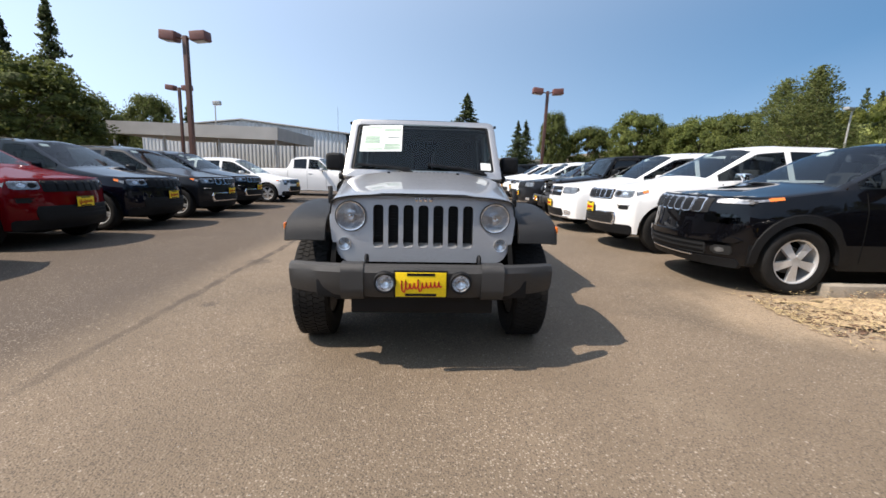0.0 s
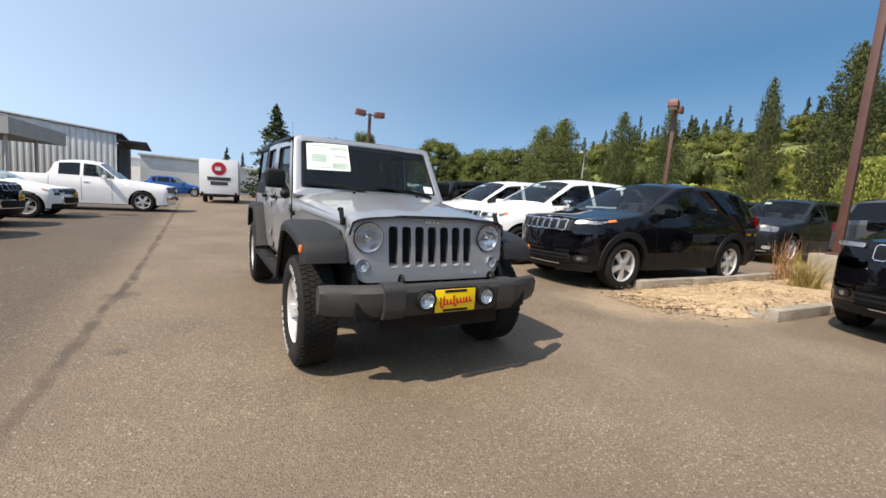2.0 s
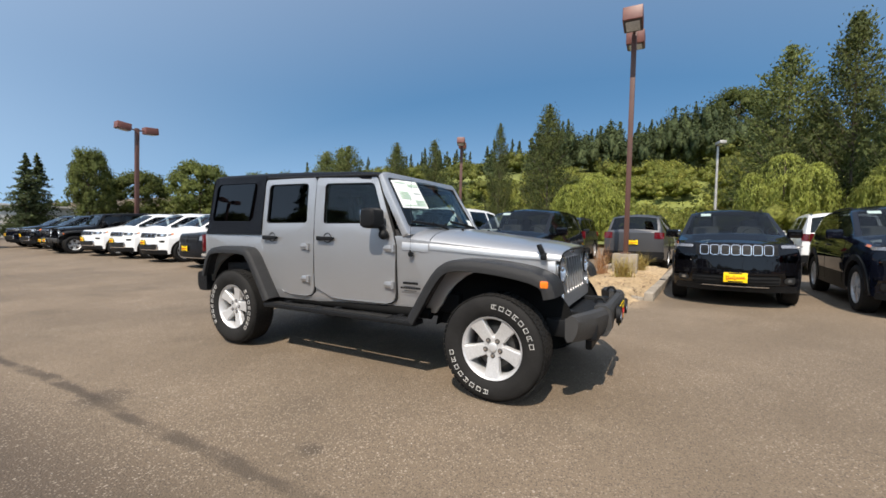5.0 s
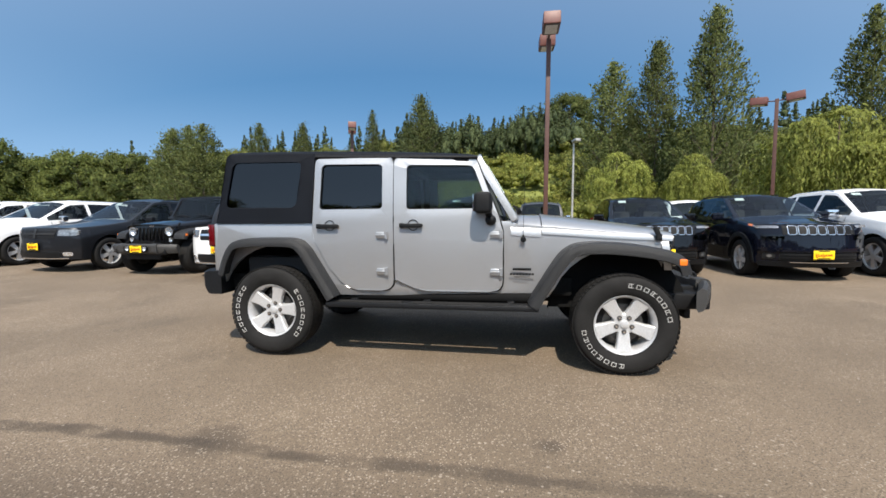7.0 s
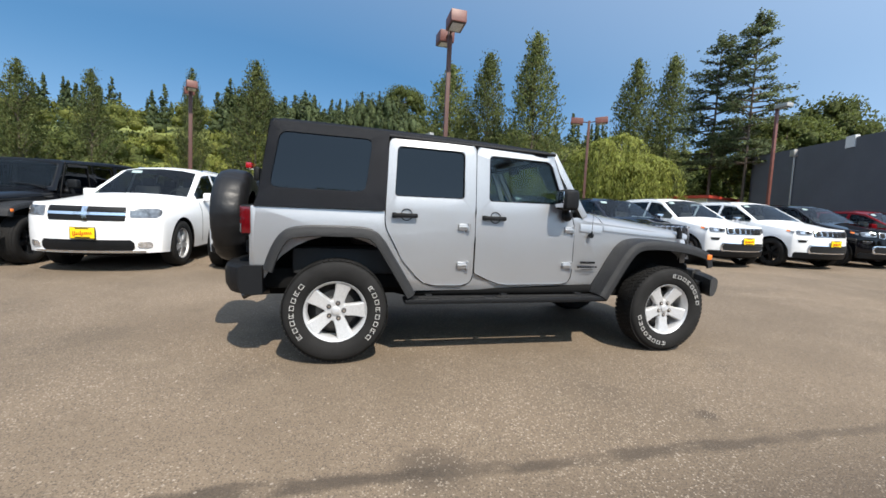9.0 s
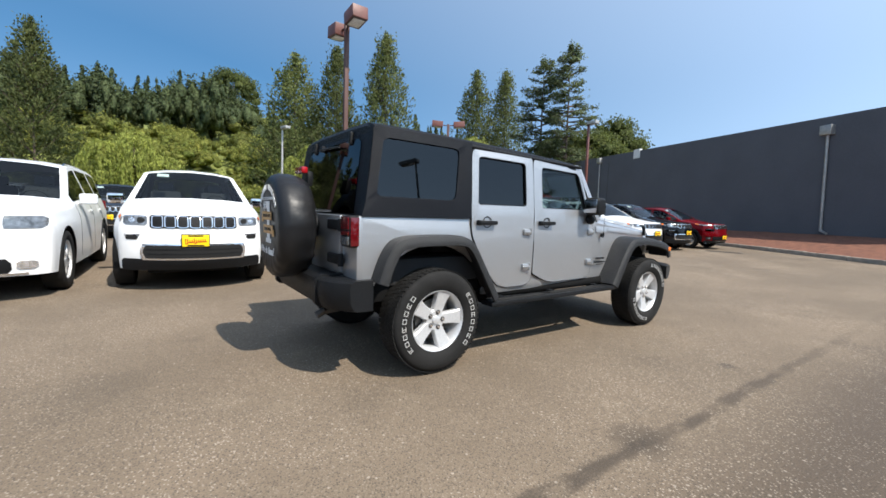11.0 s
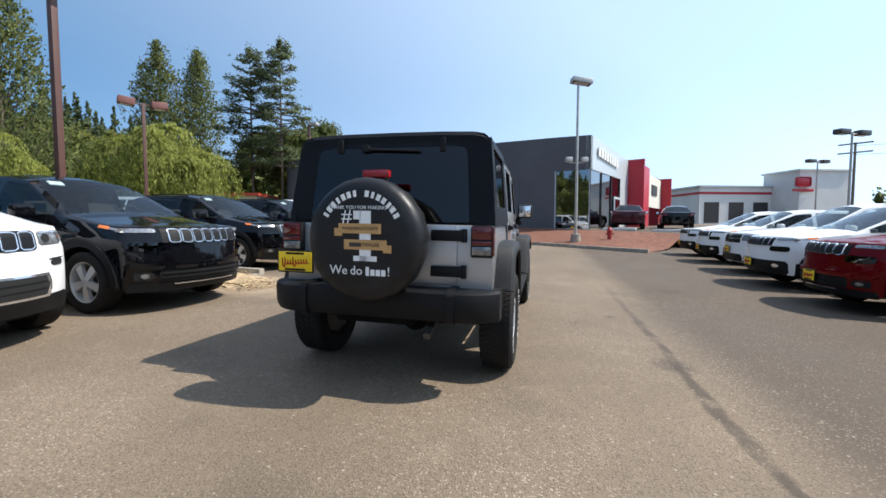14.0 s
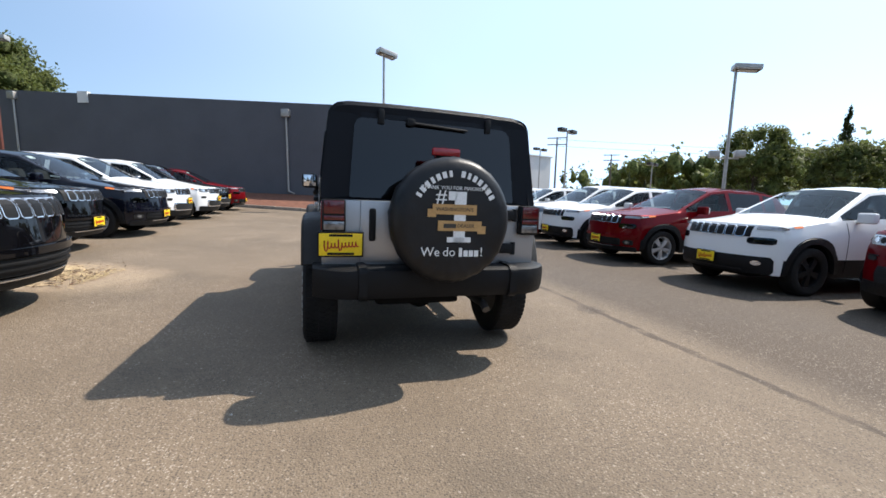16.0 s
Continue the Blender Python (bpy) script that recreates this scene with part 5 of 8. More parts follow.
        bm = bmesh.new()
        tube(bm, (s * 0.70, -0.86, 0.545), (s * 0.70, 0.93, 0.545), 0.045, None, 12)
        part("rocker", bm, UNDER, J)
        # doors: skin, glazing, hinges, handle
        fd = rounded([(0.374, 0.70), (0.374, 1.19), (0.374, 1.728), (-0.315, 1.708), (-0.50, 1.235), (-0.535, 1.10), (-0.535, 0.60), (0.16, 0.60)], [0.02, 0, 0.05, 0.05, 0.0, 0.0, 0.10, 0.14])
        fwin = rounded([(0.272, 1.292), (0.272, 1.668), (-0.295, 1.650), (-0.425, 1.292)], [0.03, 0.04, 0.04, 0.03])
        rd = rounded([(0.80, 0.600), (0.388, 0.600), (0.388, 1.19), (0.388, 1.735), (1.085, 1.742), (1.110, 1.19), (1.110, 1.06), (0.97, 0.80)], [0.10, 0.10, 0, 0.05, 0.05, 0, 0.05, 0.0])
        rwin = rounded([(0.475, 1.300), (0.475, 1.680), (1.030, 1.692), (1.048, 1.300)], [0.03, 0.04, 0.04, 0.03])
        for nm, o, w, hy in (("front_door", fd, fwin, 0.215), ("rear_door", rd, rwin, 0.955)):
            d = weighted(part(nm, side_sheet(s, o, (w,), 0.010, 0.035, 0.004), body_paint, J))
            gm = (GLASS_CLEAR if nm == "front_door" else GLASS_DARK) if hero else GLASS_DARK
            cy, cz = sum(p[0] for p in w) / len(w), sum(p[1] for p in w) / len(w)
            big = [(cy + (a - cy) * 1.05, cz + (b - cz) * 1.06) for a, b in w]
            part("window", side_sheet(s, big, (), -0.012, 0.018), gm, d)
            seal = [(cy + (a - cy) * 1.035, cz + (b - cz) * 1.05) for a, b in w]
            inner = [(cy + (a - cy) * 0.975, cz + (b - cz) * 0.965) for a, b in w]
            part("window_seal", side_sheet(s, seal, (inner,), 0.004, 0.012), PLASTIC, d)
            gap = [(cy2, cz2) for cy2, cz2 in o]
            gcy, gcz = sum(p[0] for p in o) / len(o), sum(p[1] for p in o) / len(o)
            gap = [(gcy + (a - gcy) * 1.022, gcz + (b - gcz) * 1.012) for a, b in o]
            part("door_gap", side_sheet(s, gap, (big,), 0.0025, 0.02), SEAM, d)
            for hz in (1.077, 0.768):
                y_ = (-0.485 if nm == "front_door" else 0.478)
                bm = bmesh.new()
                X = jside(y_, hz)
                box(bm, (s * (X + 0.020), y_ + 0.012, hz), (0.030, 0.075, 0.050), 0.008)
                tube(bm, (s * (X + 0.026), y_ - 0.035, hz - 0.030), (s * (X + 0.026), y_ - 0.035, hz + 0.030), 0.016, None, 10)
                box(bm, (s * (X + 0.030), y_ + 0.010, hz), (0.022, 0.085, 0.014), 0.004)
                part("door_hinge", bm, body_paint, d)
            X = jside(hy, 1.15)
            hd = disc_at("door_handle", (s * (X + 0.012), hy - 0.005, 1.160), 0, 0, body_paint, d, axis="x", prof=[(0.002 * s, 0.046), (-0.012 * s, 0.040), (-0.020 * s, 0.0001)], seg=24)
            # dark ring drawn on the flat door for the shade in the handle's recess
            disc_at("handle_cup", (0, 0, 0), 0, 0, SEAM, hd, axis="x", prof=[(0.0, 0.040), (0.003 * s, 0.041), (0.003 * s, 0.047), (0.0, 0.048)], seg=28)
            bm = bmesh.new()
            box(bm, (s * 0.028, 0.010, -0.004), (0.026, 0.190, 0.034), 0.011)
            box(bm, (s * 0.012, 0.096, -0.004), (0.044, 0.036, 0.042), 0.010)
            box(bm, (s * 0.010, -0.072, -0.004), (0.04, 0.020, 0.022), 0.006)
            part("handle_grip", bm, PLASTIC, hd)
        # mirror
        bm = bmesh.new()
        box(bm, (s * 0.866, -0.385, 1.332), (0.175, 0.145, 0.172), 0.048, seg=3)
        tube(bm, (s * 0.765, -0.435, 1.205), (s * 0.81, -0.41, 1.30), 0.030, 0.030, 10)
        disc = bmesh.ops.create_uvsphere(bm, u_segments=14, v_segments=8, radius=0.045)
        bmesh.ops.transform(bm, matrix=Matrix.Translation((s * 0.785, -0.44, 1.195)), verts=disc["verts"])
        mi = part("wing_mirror", bm, PLASTIC, J, "black plastic door mirror")
        bm = bmesh.new()
        box(bm, (s * 0.866, -0.312, 1.332), (0.135, 0.006, 0.130), 0.002)
        part("mirror_glass", bm, CHROME, mi)
    # aerial and its base on the passenger side
    bm = bmesh.new()
    tube(bm, (-0.770, -0.70, 1.035), (-0.745, -0.70, 1.035), 0.024, 0.020, 14)
    tube(bm, (-0.772, -0.70, 1.035), (-0.772, -0.70, 1.07), 0.008, None, 8)
    tube(bm, (-0.772, -0.70, 1.06), (-0.772, -0.715, 1.80), 0.0018, 0.0012, 6)
    part("aerial", bm, PLASTIC, J)
    if hero:
        for s in (-1, 1):
            bm = bmesh.new()
            box(bm, (s * 0.752, -0.69, 0.792), (0.004, 0.15, 0.020), 0.003)
            b_ = part("wing_badge", bm, PLASTIC, J)
            me = text_mesh("SPORT", 0.020, 0.001)
            tx = mesh_ob("badge_lettering", me, CHROME, b_, smooth=False)
            tx.matrix_basis = Matrix.Translation((s * 0.7548, -0.69, 0.792)) @ Matrix.Rotation(radians(-90 if s < 0 else 90), 4, "Z") @ Matrix.Rotation(radians(90), 4, "X")
            bm = bmesh.new()
            for q in range(8):
                box(bm, (s * 0.751, -0.69 - 0.0875 + 0.025 * q, 0.752), (0.004, 0.019, 0.017), 0.002)
            for q in range(9):
                box(bm, (s * 0.751, -0.69 - 0.056 + 0.014 * q, 0.729), (0.004, 0.010, 0.008), 0.001)
            part("name_badge", bm, PLASTIC, J, "dark bar badge")
    # windscreen in its frame
    def wplace(x, v, d):
        """v runs from 0 at the cowl to 1 at the roof."""
        y, z = -0.640 + 0.300 * v, 1.225 + 0.505 * v
        nrm = Vector((0, -0.505, 0.300)).normalized()
        bowf = 0.03 * (1 - (x / 0.7) ** 2)
        return Vector((x * (1 - 0.055 * v), y, z)) + nrm * (d + bowf)

    wo = rounded([(-0.748, -0.06), (0.748, -0.06), (0.735, 1.022), (-0.735, 1.022)], [0.03, 0.03, 0.07, 0.07])
    wi = rounded([(-0.680, 0.055), (0.680, 0.055), (0.672, 0.925), (-0.672, 0.925)], 0.05)
    bm = fill(wo, (wi,))
    fr = part("windscreen_frame", thicken(bm, wplace, 0.012, 0.045, (), 0.006), body_paint, J)
    wi2 = [(a * 1.02, 0.5 + (b - 0.5) * 1.03) for a, b in wi]
    wi3 = [(a * 0.965, 0.5 + (b - 0.5) * 0.94) for a, b in wi]
    bm = fill(wi2)
    for c in (-0.5, -0.25, 0, 0.25, 0.5):
        bmesh.ops.bisect_plane(bm, geom=bm.verts[:] + bm.edges[:] + bm.faces[:], plane_co=(c, 0, 0), plane_no=(1, 0, 0))
    part("windscreen", thicken(bm, wplace, -0.004, 0.008), GLASS_CLEAR, fr)
    part("windscreen_seal", thicken(fill(wi2, (wi3,)), wplace, 0.002, 0.006), PLASTIC, fr)
    for x0, x1 in ((-0.63, -0.12), (0.04, 0.58)):
        bm = bmesh.new()
        a, b = wplace(x0, 0.135, 0.024), wplace(x1, 0.035, 0.028)
        tube(bm, a, b, 0.011, 0.014, 6)
        tube(bm, wplace(x1 + 0.02, -0.02, 0.03), (wplace((x0 + x1) / 2, 0.085, 0.045)), 0.012, 0.009, 6)
        part("wiper", bm, PLASTIC, fr)
    if hero:
        def sheet(nm, x0, x1, v0, v1, d, mt, parent):
            return part(nm, thicken(fill([(x0, v0), (x1, v0), (x1, v1), (x0, v1)]), wplace, d, -d + 0.0015), mt, parent, smooth=False)

        ps = sheet("price_sheet", -0.625, -0.215, 0.40, 0.91, 0.0, PAPER, fr)
        for x0, x1, v0, v1, mt in ((-0.585, -0.42, 0.855, 0.880, PRINT_GREEN), (-0.40, -0.23, 0.80, 0.87, PRINT_GREEN), (-0.36, -0.24, 0.665, 0.705, PRINT), (-0.585, -0.40, 0.44, 0.47, PRINT_GREEN), (-0.39, -0.23, 0.44, 0.56, PRINT_GREEN), (-0.585, -0.44, 0.56, 0.74, PRINT_GREEN)):
            for q in range(max(1, int((v1 - v0) / 0.03))):
                vv = v0 + q * 0.03
                sheet("print_patch", x0, x1, vv, vv + 0.014, 0.0022, mt, ps)
        sheet("windscreen_label", 0.555, 0.665, 0.10, 0.235, 0.0, PAPER, fr)
    # hardtop
    bm = bmesh.new()
    ysr = [-0.318, -0.30, -0.25, 0.0, 0.5, 1.0, 1.5, 1.85, 1.935, 1.96]
    zr = soft([(-0.33, 1.738), (-0.28, 1.752), (0.2, 1.790), (1.2, 1.832), (1.93, 1.846), (1.97, 1.825)], 0.03)
    rows = []
    for y in ysr:
        wv = 0.708 if y > -0.3 else 0.695
        drop = 0.02 if y in (ysr[0], ysr[-1]) else 0.0
        half = [(0, 0.012), (wv * 0.5, 0.010), (wv * 0.86, 0.002), (wv * 0.96, -0.012), (wv, -0.036), (wv + 0.008, -0.075), (wv - 0.02, -0.08)]
        pts = [(x, y, zr(y) + dz - drop) for x, dz in half]
        rows.append([bm.verts.new((-a, b, c)) for a, b, c in pts[:0:-1]] + [bm.verts.new(p) for p in pts])
    for p, q in zip(rows, rows[1:]):
        for c in range(len(p) - 1):
            bm.faces.new((p[c], p[c + 1], q[c + 1], q[c]))
    for r in (rows[0], rows[-1]):
        bm.faces.new(r)
    top = part("hardtop", bm, HARDTOP, J, "black textured hardtop", angle=40)
    for s in (-1, 1):
        o = rounded([(1.125, 1.192), (1.098, 1.785), (1.945, 1.81), (2.025, 1.30), (2.05, 1.192)], [0, 0, 0.06, 0.0, 0])
        w = rounded([(1.268, 1.322), (1.215, 1.722), (1.885, 1.735), (1.955, 1.328)], 0.045)
        weighted(part("hardtop_side", side_sheet(s, o, (w,), 0.012, 0.04, 0.006), HARDTOP, top))
        cy, cz = 1.58, 1.525
        big = [(cy + (a - cy) * 1.04, cz + (b - cz) * 1.05) for a, b in w]
        part("quarter_window", side_sheet(s, big, (), 0.002, 0.01), GLASS_DARK, top)
        bm = bmesh.new()
        tube(bm, (s * 0.715, -0.33, 1.712), (s * 0.716, 1.10, 1.762), 0.014, None, 8)
        part("drip_rail", bm, PLASTIC, top)

    def rplace(x, v, d):
        y, z = 2.040 - 0.090 * v, 1.192 + 0.64 * v
        return Vector((x * (1 - 0.075 * v), y + d, z + 0.14 * d))

    ro = rounded([(-0.775, 0.0), (0.775, 0.0), (0.775, 0.99), (-0.775, 0.99)], [0, 0, 0.12, 0.12])
    ri = rounded([(-0.60, 0.02), (0.60, 0.02), (0.60, 0.86), (-0.60, 0.86)], [0.02, 0.02, 0.10, 0.10])
    part("hardtop_back", thicken(fill(ro, (ri,)), rplace, 0.0, 0.05, (), 0.01), HARDTOP, top)
    rw = part("rear_window", thicken(fill([(a * 1.01, b) for a, b in ri]), rplace, 0.006, 0.0), GLASS_DARK, top)
    for x in (-0.42, 0.42):
        bm = bmesh.new()
        c = rplace(x, 0.875, 0.014)
        box(bm, c, (0.045, 0.028, 0.10), 0.012)
        part("glass_hinge", bm, PLASTIC, rw)
    bm = bmesh.new()
    tube(bm, rplace(0.20, 0.83, 0.03), rplace(-0.24, 0.80, 0.03), 0.011, 0.008, 8)
    box(bm, rplace(0.20, 0.84, 0.02), (0.06, 0.04, 0.05), 0.012)
    part("rear_wiper", bm, PLASTIC, rw)
    # tailgate, hinges, latch
    bm = bmesh.new()
    box(bm, (0, 2.095, 0.985), (1.07, 0.035, 0.41), 0.012)
    gate = part("tailgate", bm, body_paint, J)
    for z in (1.12, 0.875):
        bm = bmesh.new()
        box(bm, (-0.475, 2.125, z), (0.24, 0.035, 0.075), 0.012)
        tube(bm, (-0.585, 2.125, z - 0.045), (-0.585, 2.125, z + 0.045), 0.020, None, 10)
        part("gate_hinge", bm, PLASTIC, gate)
    bm = bmesh.new()
    box(bm, (0.455, 2.120, 1.03), (0.045, 0.04, 0.22), 0.016)
    part("gate_handle", bm, PLASTIC, gate)
    for s in (-1, 1):
        bm = bmesh.new()
        box(bm, (s * 0.705, 2.105, 1.083), (0.150, 0.075, 0.215), 0.016)
        tl = part("tail_light", bm, PLASTIC, J, "dark red tail light in a black housing")
        for z, hh, mt in ((1.140, 0.085, LENS_RED), (1.072, 0.030, LENS_RED), (1.022, 0.056, LAMP_DARK)):
            bm = bmesh.new()
            box(bm, (s * 0.705, 2.143, z), (0.128, 0.012, hh), 0.005)
            part("lamp_lens", bm, mt, tl)
        bm = bmesh.new()
        box(bm, (s * 0.7815, 2.105, 1.083), (0.010, 0.060, 0.190), 0.004)
        part("side_lens", bm, LENS_RED, tl)
    # rear bumper
    bm = bmesh.new()
    rows = []
    for x in np.linspace(-0.835, 0.835, 29):
        a = abs(x)
        yb = 2.285 - 0.13 * max(0, (a - 0.60) / 0.235) ** 2
        zt, zl = 0.760, 0.550
        sec = [(1.99, zt), (yb - 0.04, zt), (yb - 0.008, zt - 0.015), (yb, zt - 0.05), (yb - 0.004, zl + 0.06), (yb - 0.03, zl + 0.008), (yb - 0.06, zl), (1.99, zl)]
        rows.append([bm.verts.new((x, y, z)) for y, z in sec])
    for p, q in zip(rows, rows[1:]):
        for c in range(len(p)):
            bm.faces.new((p[c], p[(c + 1) % len(p)], q[(c + 1) % len(p)], q[c]))
    bm.faces.new(rows[0])
    bm.faces.new(rows[-1])
    rb = part("rear_bumper", bm, PLASTIC, J, "black plastic rear bumper", angle=30)
    for s in (-1, 1):
        bm = bmesh.new()
        prism(bm, rounded([(2.295, 0.575), (2.295, 0.742), (2.255, 0.772), (2.02, 0.772), (2.02, 0.545), (2.265, 0.545)], 0.018, 3), s * 0.50, s * 0.555)
        part("bumper_pad", bm, PLASTIC, rb)
    # spare wheel under its cover
    bm = bmesh.new()
    cx, czs = 0.0, 1.095
    lathe(bm, [(0.0, 0.0001), (-0.004, 0.18), (-0.002, 0.28), (-0.012, 0.325), (-0.035, 0.350), (-0.08, 0.364), (-0.15, 0.362), (-0.22, 0.350), (-0.26, 0.325), (-0.265, 0.20)], 72)
    for v in bm.verts:
        a = math.atan2(v.co.z, v.co.y)
        r = math.hypot(v.co.y, v.co.z)
        if v.co.x < -0.05:
            k = 1 + 0.010 * math.sin(17 * a) * (-v.co.x) / 0.2 + 0.006 * math.sin(29 * a + 1)
            v.co.y *= k
            v.co.z *= k
        if r > 0.25 and v.co.z < -0.15:
            v.co.x += 0.006 * math.sin(23 * a)
            v.co.z -= 0.012
    spare = part("spare_wheel_cover", bm, VINYL, J, "black vinyl spare wheel cover with printed slogan", angle=60)
    spare.matrix_basis = Matrix.Translation((cx, 2.475, czs)) @ Matrix.Rotation(radians(90), 4, "Z") @ Matrix.Diagonal((1.0, 1.075, 1.075, 1.0))
    bm = bmesh.new()
    tube(bm, (cx, 2.10, czs), (cx, 2.24, czs), 0.10, None, 14)
    part("spare_carrier", bm, PLASTIC, J)

    def ink(nm, me, x, z, mt, d=0.002, rot=0.0, dy=0.0):
        ob = mesh_ob(nm, me, mt, spare, smooth=False)
        # the cover's own frame: x out, y across, z up
        ob.matrix_basis = Matrix.Translation((d, -x, z + 0.016)) @ Matrix.Rotation(rot, 4, "X") @ Matrix.Rotation(radians(90), 4, "Z") @ Matrix.Rotation(radians(90), 4, "X")
        return ob

    def bar_mesh(w, h):
        b = bmesh.new()
        box(b, (0, 0, 0), (w, h, 0.003))
        me = bpy.data.meshes.new("bar")
        b.to_mesh(me)
        b.free()
        return me

    if hero:
        ink("slogan_line", text_mesh("THANK YOU FOR MAKING US", 0.030, 0.001), 0, 0.168, WHITE_INK, 0.003)
        ink("slogan_number", text_mesh("#", 0.11, 0.001), 0.088, 0.118, WHITE_INK, 0.003)
        for w, h, x, z in ((0.070, 0.29, -0.028, 0.005), (0.145, 0.030, -0.028, -0.125), (0.05, 0.05, 0.020, 0.125)):
            ink("numeral_one", bar_mesh(w, h), x, z, WHITE_INK, 0.003)
        for x, z, words in ((0.005, 0.048, "WASHINGTON'S"), (-0.030, -0.045, "DEALER")):
            ink("ribbon", bar_mesh(0.265, 0.058), x, z, TAN_INK, 0.006)
            ink("ribbon_tail", bar_mesh(0.05, 0.045), x + (0.135 if z > 0 else -0.135), z - 0.022, TAN_INK, 0.0045)
            if words == "DEALER":
                ink("ribbon_lettering", bar_mesh(0.075, 0.024), x + 0.062, z, DARK_INK, 0.0085)
                ink("ribbon_lettering", text_mesh(words, 0.030, 0.001), x - 0.035, z, DARK_INK, 0.0085)
            else:
                ink("ribbon_lettering", text_mesh(words, 0.030, 0.001), x, z, DARK_INK, 0.0085)
        ink("slogan_word", text_mesh("We", 0.075, 0.001), 0.140, -0.198, WHITE_INK, 0.003)
        ink("slogan_word", text_mesh("do", 0.075, 0.001), 0.028, -0.198, WHITE_INK, 0.003)
        for q, w_ in ((-0.042, 0.020), (-0.074, 0.026), (-0.107, 0.026), (-0.140, 0.026)):
            ink("slogan_bar", bar_mesh(w_, 0.052 if q > -0.05 else 0.036), q, -0.198 if q > -0.05 else -0.205, WHITE_INK, 0.003)
        ink("slogan_mark", text_mesh("!", 0.075, 0.001), -0.172, -0.198, WHITE_INK, 0.003)
        for k in range(15):
            if k in (7,):
                continue
            a = radians((k - 7) * 8.6)
            r = 0.250
            w_ = 0.024 if k % 3 else 0.018
            ink("arched_lettering", bar_mesh(w_, 0.036), -r * math.sin(a), r * math.cos(a) - 0.0, WHITE_INK, 0.003, rot=-a)
    bm = bmesh.new()
    box(bm, (0, 2.225, 1.525), (0.19, 0.05, 0.050), 0.012)
    bl = part("brake_light", bm, LENS_BRIGHT, J, "red high brake light")
    bm = bmesh.new()
    box(bm, (0, 2.17, 1.46), (0.12, 0.05, 0.12), 0.02)
    part("brake_light_stalk", bm, PLASTIC, bl)
    rp = dealer_plate(J, (0.662, 2.165, 0.903), 1, w=0.27, h=0.145)
    # underneath: axles, exhaust, hitch
    for y in (-1.47, 1.478):
        bm = bmesh.new()
        tube(bm, (-0.70, y, 0.40), (0.70, y, 0.40), 0.045, None, 12)
        d = bmesh.ops.create_uvsphere(bm, u_segments=16, v_segments=10, radius=0.13)
        bmesh.ops.transform(bm, matrix=Matrix.Translation((-0.05 if y > 0 else 0.2, y, 0.40)), verts=d["verts"])
        for x in (-0.45, 0.45):
            tube(bm, (x, y, 0.40), (x, y + 0.03, 0.72), 0.045, None, 10)
        part("axle", bm, UNDER, J)
    bm = bmesh.new()
    for s in (-1, 1):
        box(bm, (s * 0.42, 0.0, 0.54), (0.10, 4.0, 0.13), 0.02)
    box(bm, (0.05, 0.15, 0.47), (0.5, 1.3, 0.12), 0.03)
    box(bm, (0.1, 1.95, 0.53), (0.62, 0.20, 0.16), 0.04)
    part("chassis", bm, UNDER, J)
    bm = bmesh.new()
    tube(bm, (-0.30, 1.60, 0.50), (-0.36, 2.16, 0.47), 0.028, None, 12)
    tube(bm, (-0.36, 2.16, 0.47), (-0.36, 2.22, 0.44), 0.028, None, 12)
    part("exhaust_pipe", bm, BRAKE, J)
    # cabin
    bm = bmesh.new()
    box(bm, (0, -0.36, 1.12), (1.36, 0.40, 0.24), 0.06)
    box(bm, (0, 0.55, 0.78), (1.42, 2.5, 0.20), 0.03)
    dash = part("dashboard", bm, INTERIOR, J)
    for x in (-0.36, 0.36):
        for y in (0.28, 1.12):
            bm = bmesh.new()
            box(bm, (x, y, 0.98), (0.48, 0.50, 0.16), 0.05)
            box(bm, (x, y + 0.26, 1.27), (0.46, 0.14, 0.56), 0.06, Matrix.Rotation(radians(-12), 4, "X"))
            box(bm, (x, y + 0.34, 1.60), (0.25, 0.09, 0.15), 0.04, Matrix.Rotation(radians(-12), 4, "X"))
            part("seat", bm, SEATS, J)
    bm = bmesh.new()
    for s in (-1, 1):
        tube(bm, (s * 0.58, -0.28, 1.68), (s * 0.58, 1.75, 1.72), 0.035, None, 10)
        for y in (0.38, 1.12):
            tube(bm, (s * 0.66, y, 0.9), (s * 0.58, y, 1.70), 0.035, None, 10)
        tube(bm, (s * 0.58, 1.75, 1.72), (s * 0.62, 1.95, 1.1), 0.035, None, 10)
    for y in (0.38, 1.12):
        tube(bm, (-0.58, y, 1.70), (0.58, y, 1.70), 0.035, None, 10)
    part("roll_bars", bm, INTERIOR, J)
    bm = bmesh.new()
    lathe(bm, [(-0.012, 0.175), (0.0, 0.19), (0.012, 0.175), (0.0, 0.16), (-0.012, 0.175)], 26)
    sw = part("steering_wheel", bm, INTERIOR, J)
    sw.matrix_basis = Matrix.Translation((0.36, -0.02, 1.20)) @ Matrix.Rotation(radians(90), 4, "Z") @ Matrix.Rotation(radians(-25), 4, "Y")
    bm = bmesh.new()
    box(bm, (0, -0.26, 1.62), (0.22, 0.02, 0.06), 0.02)
    part("rear_view_mirror", bm, PLASTIC, J)
    return J


offroader(on_ground(-0.45, 4.96, 3.0, slope=(0.0201, -0.0138), z=0.0205), SILVER, "silver four-door off-road car with black hardtop and covered spare wheel", settle=(-0.008, 0.030))
offroader(on_ground(4.72, 12.35, EAST), BLACK, "black off-road car with yellow plate in the row", hero=False, rimmat=PLASTIC)
offroader(on_ground(4.4, 26.2, EAST), BLACK, "black off-road car in the far row", hero=False)
